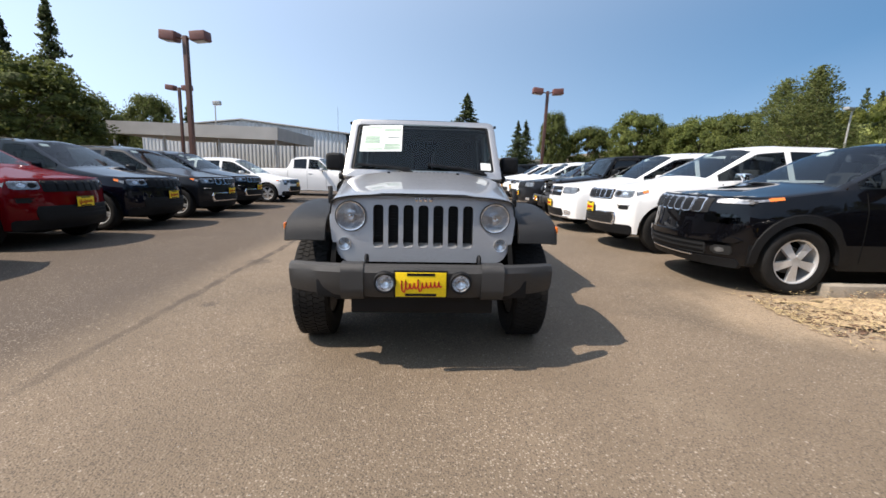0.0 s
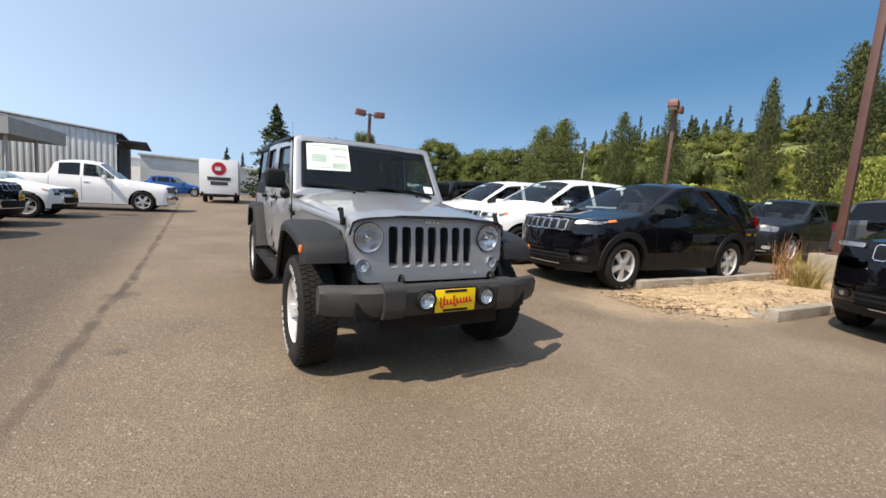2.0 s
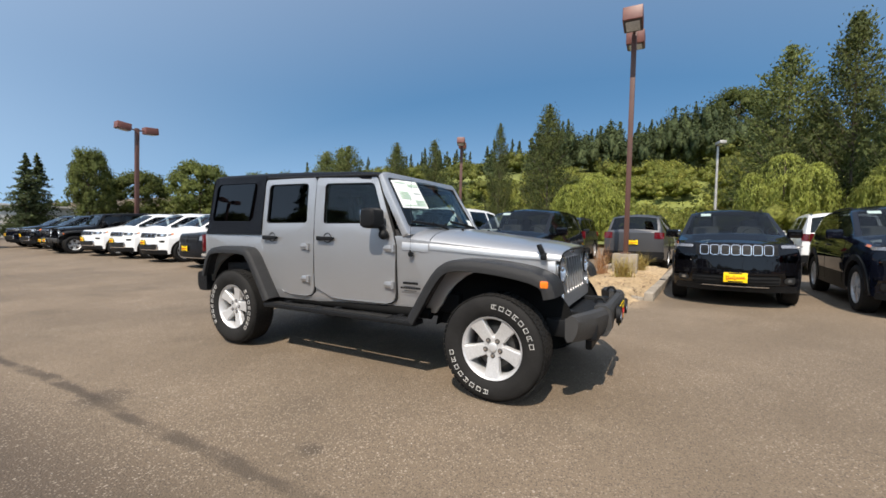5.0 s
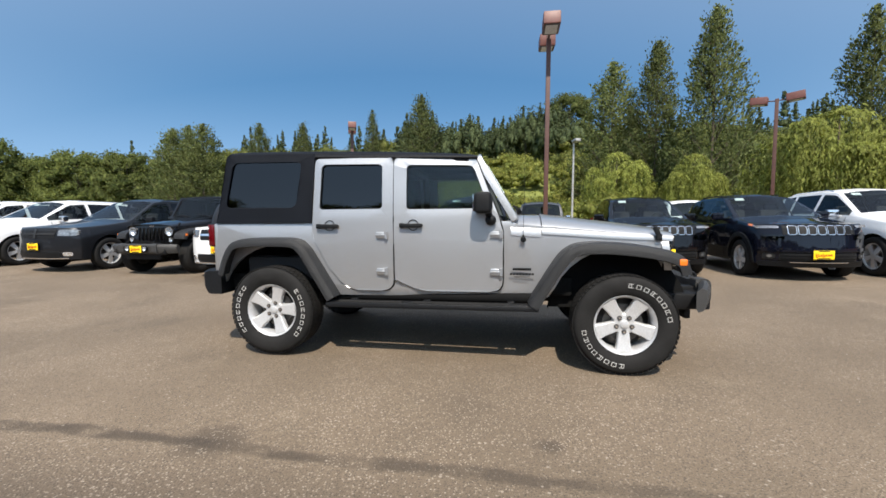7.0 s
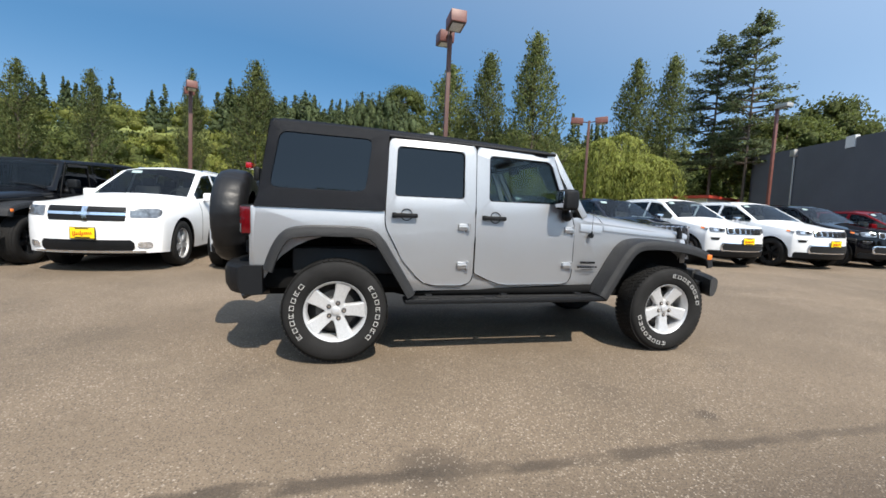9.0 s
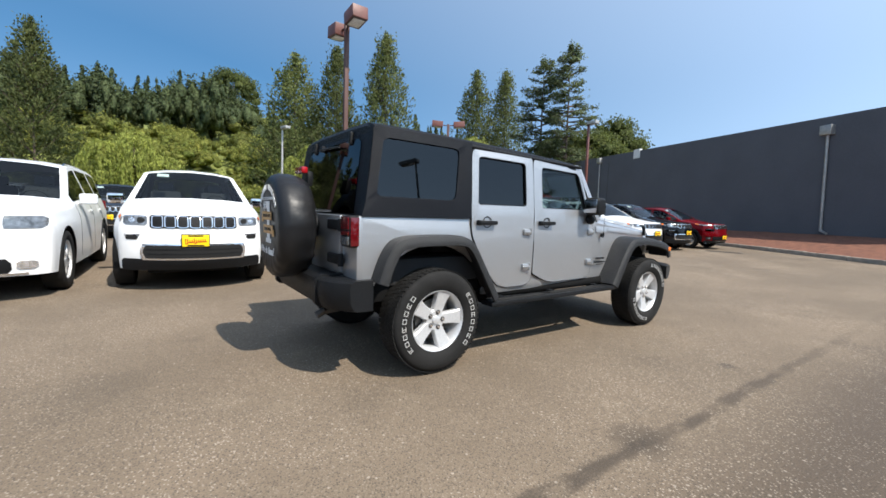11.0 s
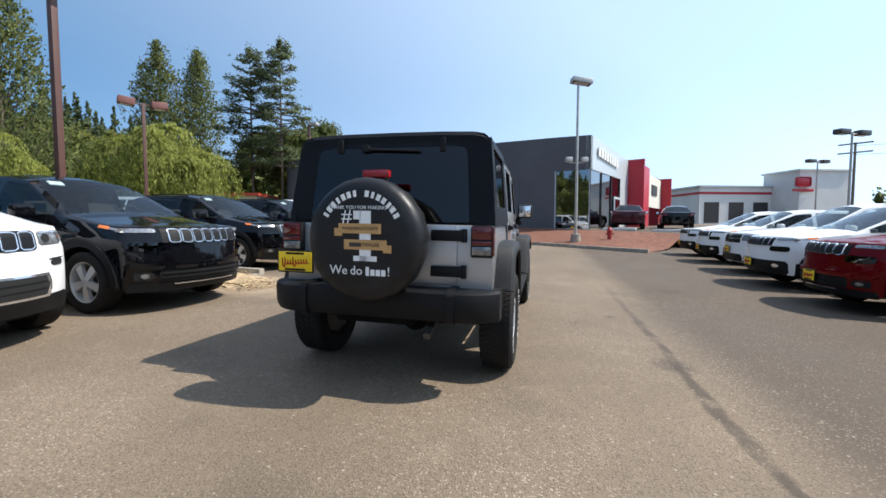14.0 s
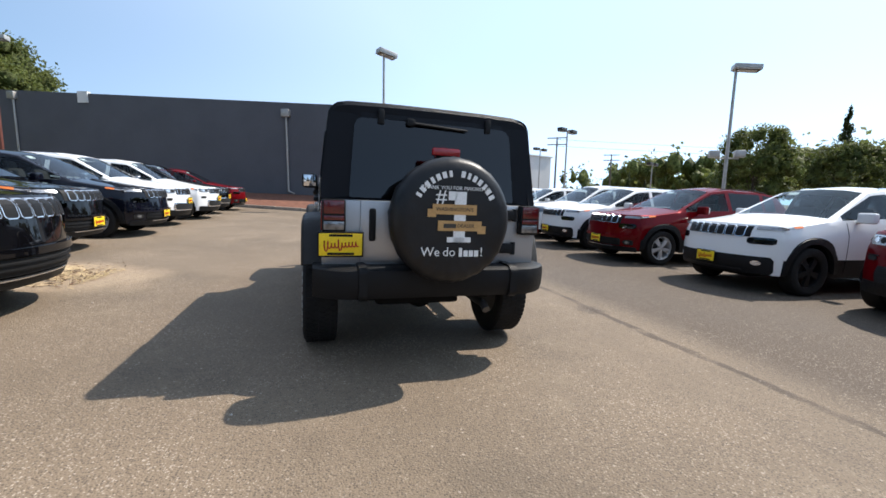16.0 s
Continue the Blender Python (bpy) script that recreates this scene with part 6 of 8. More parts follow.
offroader(on_ground(0.9, 35.0, 178), BLACK, "black off-road car seen from behind across the lot", hero=False)


# ---- the lot's own things ----
CONCRETE = mat("kerb_concrete", (0.27, 0.235, 0.19), 0.9, var=0.25, scale=5, fine=0.15, fscale=80, bump=0.5, bscale=60)
STRAW = mat("dry_straw", (0.46, 0.335, 0.19), 0.95, var=0.3, scale=7, fine=0.4, fscale=60, bump=0.8, bscale=45, tint=(0.33, 0.24, 0.15))
BARK = mat("red_bark_mulch", (0.155, 0.062, 0.036), 0.95, var=0.3, scale=4, fine=0.4, fscale=60, bump=0.9, bscale=40)
RUST_POLE = mat("brown_painted_steel", (0.085, 0.036, 0.026), 0.55, var=0.15, scale=3)
HEAD_BROWN = mat("red_brown_lamp_housing", (0.15, 0.055, 0.042), 0.5, var=0.15)
GALV = mat("galvanised_steel", (0.42, 0.40, 0.37), 0.45, 0.5, var=0.15)
DARK_POLE = mat("dark_bronze_steel", (0.05, 0.042, 0.038), 0.5)
DIFFUSER = mat("lamp_diffuser", (0.55, 0.56, 0.55), 0.25, var=0.2, scale=30)
HYDRANT = mat("hydrant_red", (0.32, 0.02, 0.018), 0.5)
GREY_WALL = mat("slate_grey_render", (0.095, 0.098, 0.110), 0.85, var=0.08, scale=0.6, fine=0.1, fscale=30)
CLADDING = mat("pale_metal_panel", (0.50, 0.54, 0.56), 0.4, 0.2, var=0.05)
RED_PANEL = mat("red_panel", (0.42, 0.012, 0.025), 0.4)
CREAM = mat("cream_render", (0.60, 0.57, 0.50), 0.8)
SIDING = mat("white_metal_siding", (0.52, 0.54, 0.55), 0.5, 0.1, var=0.08, scale=0.8)
CANOPY = mat("pale_fascia", (0.40, 0.39, 0.37), 0.7, var=0.1, scale=0.7)
SHOPGLASS = glass("shop_glass", (0.10, 0.12, 0.12), 0.5, 0.30)
WHITE_WALL = mat("white_render", (0.66, 0.66, 0.64), 0.8, var=0.06, scale=0.5)
DARK_TRIM = mat("dark_trim", (0.03, 0.03, 0.032), 0.6)


# small loose stones on the asphalt
STONE = mat("loose_grit", (0.34, 0.31, 0.27), 0.9, rand=0.0, var=0.4, scale=30)
rng = random.Random(12)
vs, fs = [], []
for k in range(1500):
    a, r = rng.uniform(0, 6.283), 1.5 + 8.5 * rng.random() ** 0.7
    x, y = -0.5 + r * math.cos(a), 5 + r * math.sin(a)
    s = rng.uniform(0.002, 0.006) * (2.2 if rng.random() < 0.04 else 1)
    z = gz(x, y)
    b = len(vs)
    t = rng.uniform(0, 6.28)
    for j in range(3):
        vs.append((x + s * math.cos(t + j * 2.1), y + s * math.sin(t + j * 2.1), z))
    vs.append((x, y, z + s * 0.9))
    fs += [(b, b + 1, b + 3), (b + 1, b + 2, b + 3), (b + 2, b, b + 3)]
tagged(from_lists("grit", vs, fs, STONE, None, smooth=False, fix=False), "pale grit lying loose on the asphalt", "grit", kind="stuff")

# kerbed bed with straw, dry grass and the lamp base
def kerb_stone(path, h, w, name_parent, seg_len=1.2, lift_=0.0):
    """Kerb stones laid end to end along a path, each its own piece."""
    P = [Vector(p) for p in path]
    for p, q in zip(P, P[1:]):
        n = max(1, round((q - p).length / seg_len))
        d = (q - p).normalized()
        ang = math.atan2(d.y, d.x)
        L = (q - p).length / n
        bm = bmesh.new()
        box(bm, (0, 0, h / 2 - 0.04), (L - 0.012, w, h + 0.08), 0.018)
        me = None
        for k in range(n):
            c = p + d * L * (k + 0.5)
            if me is None:
                ob = part("kerb_stone", bm, CONCRETE, name_parent)
                me = ob.data
            else:
                ob = new("kerb_stone", me)
                ob.parent = name_parent
            m = Matrix.Translation((c.x, c.y, gz(c.x, c.y) + lift_ + random.Random(k).uniform(-0.006, 0.006)))
            tilt_ = math.atan((gz(q.x, q.y) - gz(p.x, p.y)) / (q - p).length)
            ob.matrix_basis = name_parent.matrix_world.inverted() @ m @ Matrix.Rotation(ang, 4, "Z") @ Matrix.Rotation(-tilt_, 4, "Y")


kb = thing("kerb", Matrix(), "weathered concrete kerb round the straw bed", "kerb", kind="structure")
kerb_stone([(4.02, 2.92), (11.5, 2.75)], 0.13, 0.15, kb)
kerb_stone([(3.85, 4.62), (11.5, 4.62)], 0.13, 0.15, kb)
kerb_stone([(4.02, 3.02), (4.55, 3.75), (4.75, 4.50)], 0.05, 0.15, kb)
bm = bmesh.new()
rng = random.Random(5)
nx, ny = 90, 30
gvv = []
for i in range(nx + 1):
    row = []
    for j in range(ny + 1):
        t = j / ny
        front = 3.25 + 0.22 * math.sin(9.0 * t + 0.6) + 0.13 * math.sin(23.0 * t + 2.0) + 0.06 * math.sin(51.0 * t)
        x = front + (11.4 - front) * (i / nx) ** 1.15
        y0_, y1_ = (3.0 if x > 4 else 3.0 + 0.45 * (4 - x)), 4.55 - 0.25 * max(0, 3.8 - x)
        ragged = (0.07 * math.sin(8.3 * x) + 0.05 * math.sin(19.0 * x + 1.0)) * min(1.0, max(0.0, 4.3 - x))
        y = y0_ + ragged + (y1_ - y0_) * t
        hgt = 0.09 * min(1, max(0, (x - 3.3) / 1.3)) + 0.03 * math.sin(3.1 * x + 2 * y) * min(1, max(0, x - 3.2)) + rng.uniform(-0.008, 0.012)
        edge_ = min(t, 1 - t, (x - front) / 1.2)
        hgt = hgt * min(1, edge_ * 5) + 0.006
        row.append(bm.verts.new((x, y, gz(x, y) + hgt)))
    gvv.append(row)
for i in range(nx):
    for j in range(ny):
        bm.faces.new((gvv[i][j], gvv[i + 1][j], gvv[i + 1][j + 1], gvv[i][j + 1]))
tagged(part("straw_bed", bm, STRAW, None), "dry straw and bark spread in the kerbed bed", "bed", kind="structure")
# loose straw
STALK = mat("straw_stalk", (0.52, 0.39, 0.20), 0.9, var=0.3, scale=20)
vs, fs = [], []
for k in range(2600):
    x = 2.9 + 5.5 * rng.random() ** 1.4
    y = rng.uniform(3.05, 4.5) if x > 4 else rng.gauss(3.95, 0.32)
    z = gz(x, y) + 0.10 * min(1, max(0, (x - 2.95) / 1.3)) + 0.02
    a, L = rng.uniform(0, 6.28), rng.uniform(0.02, 0.09)
    d = Vector((math.cos(a), math.sin(a), rng.uniform(-0.15, 0.25))) * L
    w = Vector((-d.y, d.x, 0)).normalized() * 0.003
    b = len(vs)
    p = Vector((x, y, z))
    vs += [p - w, p + w, p + d + w, p + d - w]
    fs.append((b, b + 1, b + 2, b + 3))
chips_v, chips_f = [], []
for k in range(700):
    x = 3.0 + 5.0 * rng.random() ** 1.5
    y = rng.uniform(3.05, 4.5) if x > 4 else rng.gauss(3.85, 0.35)
    z = gz(x, y) + 0.09 * min(1, max(0, (x - 3.3) / 1.3)) + 0.012
    a, L, w = rng.uniform(0, 6.28), rng.uniform(0.015, 0.06), rng.uniform(0.006, 0.02)
    d, q = Vector((math.cos(a), math.sin(a), rng.uniform(-0.2, 0.3))) * L, Vector((-math.sin(a), math.cos(a), 0.1)) * w
    b = len(chips_v)
    p = Vector((x, y, z))
    chips_v += [p - q, p + q, p + d + q * 0.7, p + d - q * 0.5, p + d * 0.5 + Vector((0, 0, 0.008))]
    chips_f += [(b, b + 1, b + 4), (b + 1, b + 2, b + 4), (b + 2, b + 3, b + 4), (b + 3, b, b + 4)]
CHIP = mat("bark_chip", (0.13, 0.075, 0.045), 0.9, var=0.5, scale=25)
tagged(from_lists("bark_chips", chips_v, chips_f, CHIP, None, smooth=False, fix=False), "brown bark chips strewn over the straw", "bark", kind="stuff")
tagged(from_lists("loose_straw", vs, fs, STALK, None, smooth=False, fix=False), "loose dry straw on the bed", "straw", kind="stuff")
GRASS_DRY = mat("dry_grass", (0.40, 0.23, 0.08), 0.9, var=0.3, scale=8, tint=(0.22, 0.24, 0.06))
GRASS_RED = mat("reddish_dry_grass", (0.26, 0.10, 0.045), 0.9, var=0.3, scale=8, tint=(0.34, 0.20, 0.09))


def grass_tuft(x, y, r, h, seed, label, material=None, blades=260):
    rg = random.Random(seed)
    v, f_ = [], []
    for k in range(blades):
        a, lean = rg.uniform(0, 6.28), rg.random() ** 0.8
        L = h * rg.uniform(0.55, 1.1)
        base = Vector((r * 0.13 * rg.gauss(0, 1), r * 0.13 * rg.gauss(0, 1), 0))
        out = Vector((math.cos(a), math.sin(a), 0))
        side = Vector((-out.y, out.x, 0)) * 0.006
        b = len(v)
        for j in range(4):
            t = j / 3
            p = base + out * (lean * r * t ** 1.8) + Vector((0, 0, L * (t - 0.35 * lean * t * t)))
            w = side * (1 - 0.85 * t)
            v += [p - w, p + w]
        for j in range(3):
            f_.append((b + 2 * j, b + 2 * j + 1, b + 2 * j + 3, b + 2 * j + 2))
    ob = from_lists("ornamental_grass", v, f_, material or GRASS_DRY, None, smooth=False, fix=False)
    ob.matrix_world = Matrix.Translation((x, y, gz(x, y) + 0.08))
    return tagged(ob, label, "grass")


grass_tuft(6.75, 3.72, 0.72, 0.66, 1, "arching green and orange ornamental grass in the kerbed bed")
grass_tuft(7.45, 4.35, 0.55, 0.95, 2, "tall dry reddish grass beside the concrete lamp base", GRASS_RED, 90)
grass_tuft(9.1, 3.6, 0.5, 0.6, 3, "low green and dry grass behind the lamp base")


# ---- lamp posts ----
def lamp_post(x, y, top, m_pole=RUST_POLE, m_head=HEAD_BROWN, heads=2, turn=0.0, size=(0.62, 0.46, 0.34), r=0.085, base_h=0.5, base_w=0.75, arm=0.62, label="", floods=0.0, square=True, base=None, tip=5):
    z0 = gz(x, y) if base is None else base
    root = thing("lamp_post", Matrix.Translation((x, y, z0)) @ Matrix.Rotation(radians(turn), 4, "Z"), label, "street lamp", "lamp posts")
    H = top - z0
    if base_h:
        bm = bmesh.new()
        if base_w > 0.6:
            box(bm, (0, 0, base_h / 2), (base_w, base_w, base_h), 0.02)
        else:
            tube(bm, (0, 0, -0.05), (0, 0, base_h), base_w / 2, base_w / 2 - 0.03, 20)
        part("concrete_base", bm, CONCRETE, root)
    bm = bmesh.new()
    if square:
        box(bm, (0, 0, (base_h + H) / 2), (2 * r, 2 * r, H - base_h), 0.012)
    else:
        tube(bm, (0, 0, base_h), (0, 0, H), r, r * 0.7, 14)
    box(bm, (0, 0, base_h + 0.02), (r * 4, r * 4, 0.04), 0.008)
    part("pole", bm, m_pole, root)
    for s in ((-1, 1) if heads == 2 else (1,)):
        bm = bmesh.new()
        tube(bm, (0, 0, H - 0.12), (s * (arm - size[0] * 0.45), 0, H - 0.06), 0.035, None, 8)
        part("arm", bm, m_pole, root)
        bm = bmesh.new()
        box(bm, (0, 0, 0), size, 0.03)
        hd = part("lamp_head", bm, m_head, root)
        hd.matrix_basis = Matrix.Translation((s * arm, 0, H - 0.02)) @ Matrix.Rotation(radians(-s * tip), 4, "Y")
        bm = bmesh.new()
        box(bm, (0, 0, -size[2] / 2 - 0.004), (size[0] * 0.86, size[1] * 0.86, 0.02), 0.006)
        lens = part("lens_frame", bm, DARK_POLE, hd)
        bm = bmesh.new()
        box(bm, (0, 0, -size[2] / 2 - 0.014), (size[0] * 0.70, size[1] * 0.70, 0.012), 0.004)
        part("lens", bm, DIFFUSER, lens)
    if floods:
        for s in (-1, 1):
            bm = bmesh.new()
            tube(bm, (0, 0, floods - z0), (s * 0.35, 0, floods - z0 - 0.02), 0.025, None, 8)
            box(bm, (s * 0.38, 0.03, floods - z0 + 0.14), (0.32, 0.22, 0.24), 0.04)
            part("floodlight", bm, m_head, root)
    return root


lamp_post(8.10, 3.87, 6.80, label="tall brown lamp post with two box heads on a concrete block", turn=4, base_h=0.60, base_w=0.61, r=0.062)
lamp_post(6.0, 27.2, 6.35, label="brown lamp post with two box heads in the far row", base_h=0.5)
lamp_post(18.5, 14.9, 6.95, label="brown lamp post with two box heads near the trees", turn=25)
lamp_post(22.2, -8.8, 8.35, label="brown lamp post with two box heads near the willows", turn=60, size=(0.8, 0.6, 0.4), arm=0.8)
lamp_post(-10.45, 17.6, 5.95, label="brown lamp post with two box heads behind the far row", turn=-5)
lamp_post(-19.6, 31.9, 6.3, label="brown lamp post with two box heads beside the canopy", turn=-5)
lamp_post(-21.4, 40.0, 6.4, heads=1, m_pole=GALV, m_head=GALV, label="slim grey lamp post with one head by the canopy", arm=0.2, base_h=0.3, base_w=0.5, r=0.07, square=False)
lamp_post(19.2, -20.8, 9.7, heads=1, m_pole=HEAD_BROWN, m_head=GALV, label="tan lamp post with one head near the grey wall", turn=180, arm=0.4, base_h=0.4, size=(0.9, 0.5, 0.25), tip=0)
lamp_post(30.2, 1.3, 8.0, heads=1, m_pole=GALV, m_head=GALV, label="slim grey lamp post before the willows", turn=200, arm=0.4, base_h=0.4, r=0.10, square=False, size=(0.8, 0.4, 0.2), tip=0)
lamp_post(30.5, 33.0, 7.2, heads=1, m_pole=GALV, m_head=GALV, label="slim grey lamp post before the trees", turn=200, arm=0.4, base_h=0.4, r=0.09, square=False, size=(0.8, 0.4, 0.2), tip=0)
lamp_post(-2.2, -11.0, 7.95, heads=1, m_pole=GALV, m_head=GALV, label="grey lamp post with floodlights in the bark bed", turn=200, arm=0.15, base_h=0.32, base_w=0.5, r=0.075, square=False, size=(0.95, 0.5, 0.22), floods=4.15, base=0.42, tip=-8)
lamp_post(-12.7, -1.5, 5.62, heads=1, m_pole=GALV, m_head=GALV, label="grey lamp post with floodlights in the far row", turn=150, arm=0.3, base_h=0.4, base_w=0.5, r=0.062, square=False, size=(0.80, 0.40, 0.18), floods=2.7, tip=-6)
for x, y, top in ((-15.7, -16.8, 5.95), (-20.6, -30.2, 6.25), (-29.5, -24.3, 4.7)):
    lamp_post(x, y, top, m_pole=GALV, m_head=DARK_POLE, label="grey lamp post with two dark heads across the lot", turn=30, size=(0.7, 0.4, 0.25), floods=0, base_h=0.3, base_w=0.5, r=0.07, square=False, tip=0, arm=0.7)

WOODPOLE = mat("utility_pole_wood", (0.16, 0.13, 0.10), 0.9)
for x, y, top in ((-47.2, -54.8, 9.1), (-29.7, -43.0, 9.6)):
    up = thing("utility_pole", Matrix.Translation((x, y, -0.5)), "far wooden utility pole with crossarms", "utility pole", "utility poles")
    bm = bmesh.new()
    tube(bm, (0, 0, 0), (0, 0, top + 0.5), 0.16, 0.10, 10)
    part("pole", bm, WOODPOLE, up)
    for z in (top - 0.1, top - 1.0):
        bm = bmesh.new()
        box(bm, (0, 0, z + 0.5), (2.6, 0.12, 0.14), 0.02, Matrix.Rotation(radians(-35), 4, "Z"))
        part("crossarm", bm, WOODPOLE, up)
wire = thing("power_line", Matrix(), "thin power lines strung between far poles", "power line")
for dz in (0.0, -0.9):
    bm = bmesh.new()
    sweep(bm, [(-29.7 - 5 * k, -43.0 + 1.25 * k, 9.3 + dz - 1.2 * math.sin(math.pi * k / 24)) for k in range(25)], 0.02, 4)
    part("cable", bm, DARK_TRIM, wire)

# ---- kerbed bark bank below the grey building ----
KA = radians(-27)
KU, KV = Vector((math.cos(KA), math.sin(KA))), Vector((math.sin(KA), -math.cos(KA)))
K0 = Vector((-2.0, -9.8))
kb2 = thing("kerb_south", Matrix(), "concrete kerb along the bark bed", "kerb", kind="structure")
a_, b_ = K0 + KU * -3.3, K0 + KU * 34
kerb_stone([tuple(a_), tuple(b_)], 0.15, 0.16, kb2, 1.5)


def bank_z(p, d):
    low = float(np.interp((p - K0).dot(KU), [-3.3, -1.3], [0.15, 1.0]))
    low += (1 - low) * float(np.interp(d, [2.5, 5.0], [0.0, 1.0]))
    return gz(p.x, p.y) + low * float(np.interp(d, [0, 0.4, 1.2, 3.5, 6.0, 60], [0.10, 0.13, 0.24, 0.55, 0.80, 0.9]))


rng = random.Random(8)
for nm, d0, d1, mt, lb, nd in (("bark_bank", 0.09, 5.0, BARK, "red bark mulch on a low bank", 16), ("terrace", 5.0, 60.0, ASPHALT, "raised asphalt forecourt of the showroom", 8)):
    bm = bmesh.new()
    rows = []
    for i in range(61):
        s = -3.3 + (40 if nm == "bark_bank" else 37) * i / 60 - (0 if nm == "bark_bank" else 26 * (1 - i / 60))
        row = []
        for j in range(nd + 1):
            d = d0 + (d1 - d0) * (j / nd) ** (1 if nm == "bark_bank" else 2)
            p = K0 + KU * s + KV * d
            row.append(bm.verts.new((p.x, p.y, bank_z(p, d) + (rng.uniform(-0.015, 0.02) if nm == "bark_bank" and 0 < j < nd else 0) - (0.004 if nm == "terrace" and j == 0 else 0))))
        rows.append(row)
    for p, q in zip(rows, rows[1:]):
        for c in range(nd):
            bm.faces.new((p[c], p[c + 1], q[c + 1], q[c]))
    tagged(part(nm, bm, mt, None), lb, nm.replace("_", " "), kind="structure")
# bank's western end
hy = thing("fire_hydrant", Matrix.Translation((-3.75, -11.4, bank_z(Vector((-3.75, -11.4)), 0.8) - 0.02)), "red fire hydrant standing in the bark bed", "fire hydrant")
bm = bmesh.new()
lathe(bm, [(0, 0.15), (0.05, 0.15), (0.06, 0.10), (0.55, 0.095), (0.58, 0.13), (0.62, 0.13), (0.72, 0.09), (0.78, 0.03), (0.82, 0.03), (0.82, 0.0001)], 20)
o = part("barrel", bm, HYDRANT, hy)
o.matrix_basis = Matrix.Rotation(radians(-90), 4, "Y")
for s in (-1, 1):
    bm = bmesh.new()
    tube(bm, (s * 0.08, 0, 0.48), (s * 0.17, 0, 0.48), 0.05, 0.055, 12)
    part("outlet", bm, HYDRANT, hy)
for d, s0 in ((5.6, -2.6), (5.7, -5.0), (5.7, -7.4), (5.6, 0.0)):
    p = K0 + KU * s0 + KV * d
    bm = bmesh.new()
    box(bm, (0, 0, 0.06), (1.8, 0.16, 0.13), 0.03)
    o = part("parking_stop", bm, WHITE_WALL, None)
    o.matrix_world = Matrix.Translation((p.x, p.y, bank_z(p, d) - 0.01)) @ Matrix.Rotation(KA, 4, "Z")
    tagged(o, "white painted concrete parking stop", "parking stop", "parking stops")
for x, y, pt, hd in ((-5.35, -17.6, RED, -8), (-8.3, -19.6, BLACK, -8), (-3.2, -20.0, BLUE, -6)):
    d = (Vector((x, y)) - K0).dot(KV)
    m = on_ground(x, y, hd)
    m.translation.z = bank_z(Vector((x, y)), d)
    car("sedan", pt if pt is not RED else paint("maroon", (0.05, 0.006, 0.010), 0.3), "dark saloon car parked before the showroom", m, name="saloon_car", plate=False, rails=False, tag=False, group="cars at the showroom")

# ---- grey showroom building ----
BA = radians(-20)
B0 = Vector((-3.03, -15.36))
BU, BV = Vector((math.cos(BA), math.sin(BA))), Vector((math.sin(BA), -math.cos(BA)))


def bpt(s, d, z):
    p = B0 + BU * s + BV * d
    return Vector((p.x, p.y, z))


bld = thing("showroom", Matrix(), "long grey showroom with a glass corner and red entrance towers", "building", kind="structure")


def wall(nm, s0, d0, s1, d1, zb0, zt0, zt1, mt, thick=0.3, parent=bld):
    """An upright wall from one plan point to another; its top may rise along it."""
    bm = bmesh.new()
    a, b = bpt(s0, d0, 0), bpt(s1, d1, 0)
    n = Vector((-(b - a).y, (b - a).x, 0)).normalized() * thick
    q = []
    for p, zt in ((a, zt0), (b, zt1)):
        for o in (Vector((0, 0, 0)), -n):
            q.append((bm.verts.new((p.x + o.x, p.y + o.y, zb0)), bm.verts.new((p.x + o.x, p.y + o.y, zt))))
    (a0, a1), (c0, c1), (b0, b1), (d0_, d1_) = q
    for f_ in ((a0, b0, b1, a1), (c0, c1, d1_, d0_), (a1, b1, d1_, c1), (a0, a1, c1, c0), (b0, d0_, d1_, b1)):
        bm.faces.new(f_)
    return part(nm, bm, mt, parent, smooth=False)


wall("north_wall", 2.1, 0.0, 30.0, 0.0, 0.4, 6.42, 7.55, GREY_WALL)
wall("corner_band", 0.0, 0.0, 2.1, 0.0, 4.40, 6.30, 6.42, GREY_WALL)
wall("corner_window", 0.05, 0.06, 2.1, 0.06, 0.95, 4.40, 4.40, SHOPGLASS, 0.04)
for s0 in (0.02, 2.06):
    wall("mullion", s0, -0.01, s0 + 0.05, -0.01, 0.9, 4.42, 4.42, CLADDING, 0.06)
wall("window_sill", 0.0, -0.02, 2.1, -0.02, 0.85, 1.0, 1.0, CLADDING, 0.1)
wall("west_band", 0.0, 9.0, 0.0, 0.0, 4.40, 5.95, 6.30, CLADDING)
wall("west_window", 0.06, 6.6, 0.06, 0.05, 0.95, 4.40, 4.40, SHOPGLASS, 0.04)
wall("west_pier", 0.0, 9.0, 0.0, 6.6, 0.6, 4.40, 4.40, CLADDING)
for d in (0.0, 2.2, 4.4, 6.55):
    wall("mullion", -0.01, d + 0.06, -0.01, d, 0.9, 4.42, 4.42, DARK_TRIM, 0.06)
wall("entrance_door", -0.05, 6.5, -0.05, 5.0, 0.9, 3.1, 3.1, CLADDING, 0.05)
wall("door_glass", -0.07, 6.35, -0.07, 5.15, 1.05, 2.95, 2.95, SHOPGLASS, 0.03)
wall("floor_slab_edge", -0.3, 9.0, -0.3, -0.2, 0.4, 0.95, 0.95, CONCRETE, 0.3)
wall("back_wall", 30.0, 0.0, 30.0, 30.0, 0.2, 7.55, 7.0, GREY_WALL)
wall("inner_wall", 8.0, 1.5, 8.0, 30.0, 0.4, 6.2, 6.2, GREY_WALL)
bm = bmesh.new()
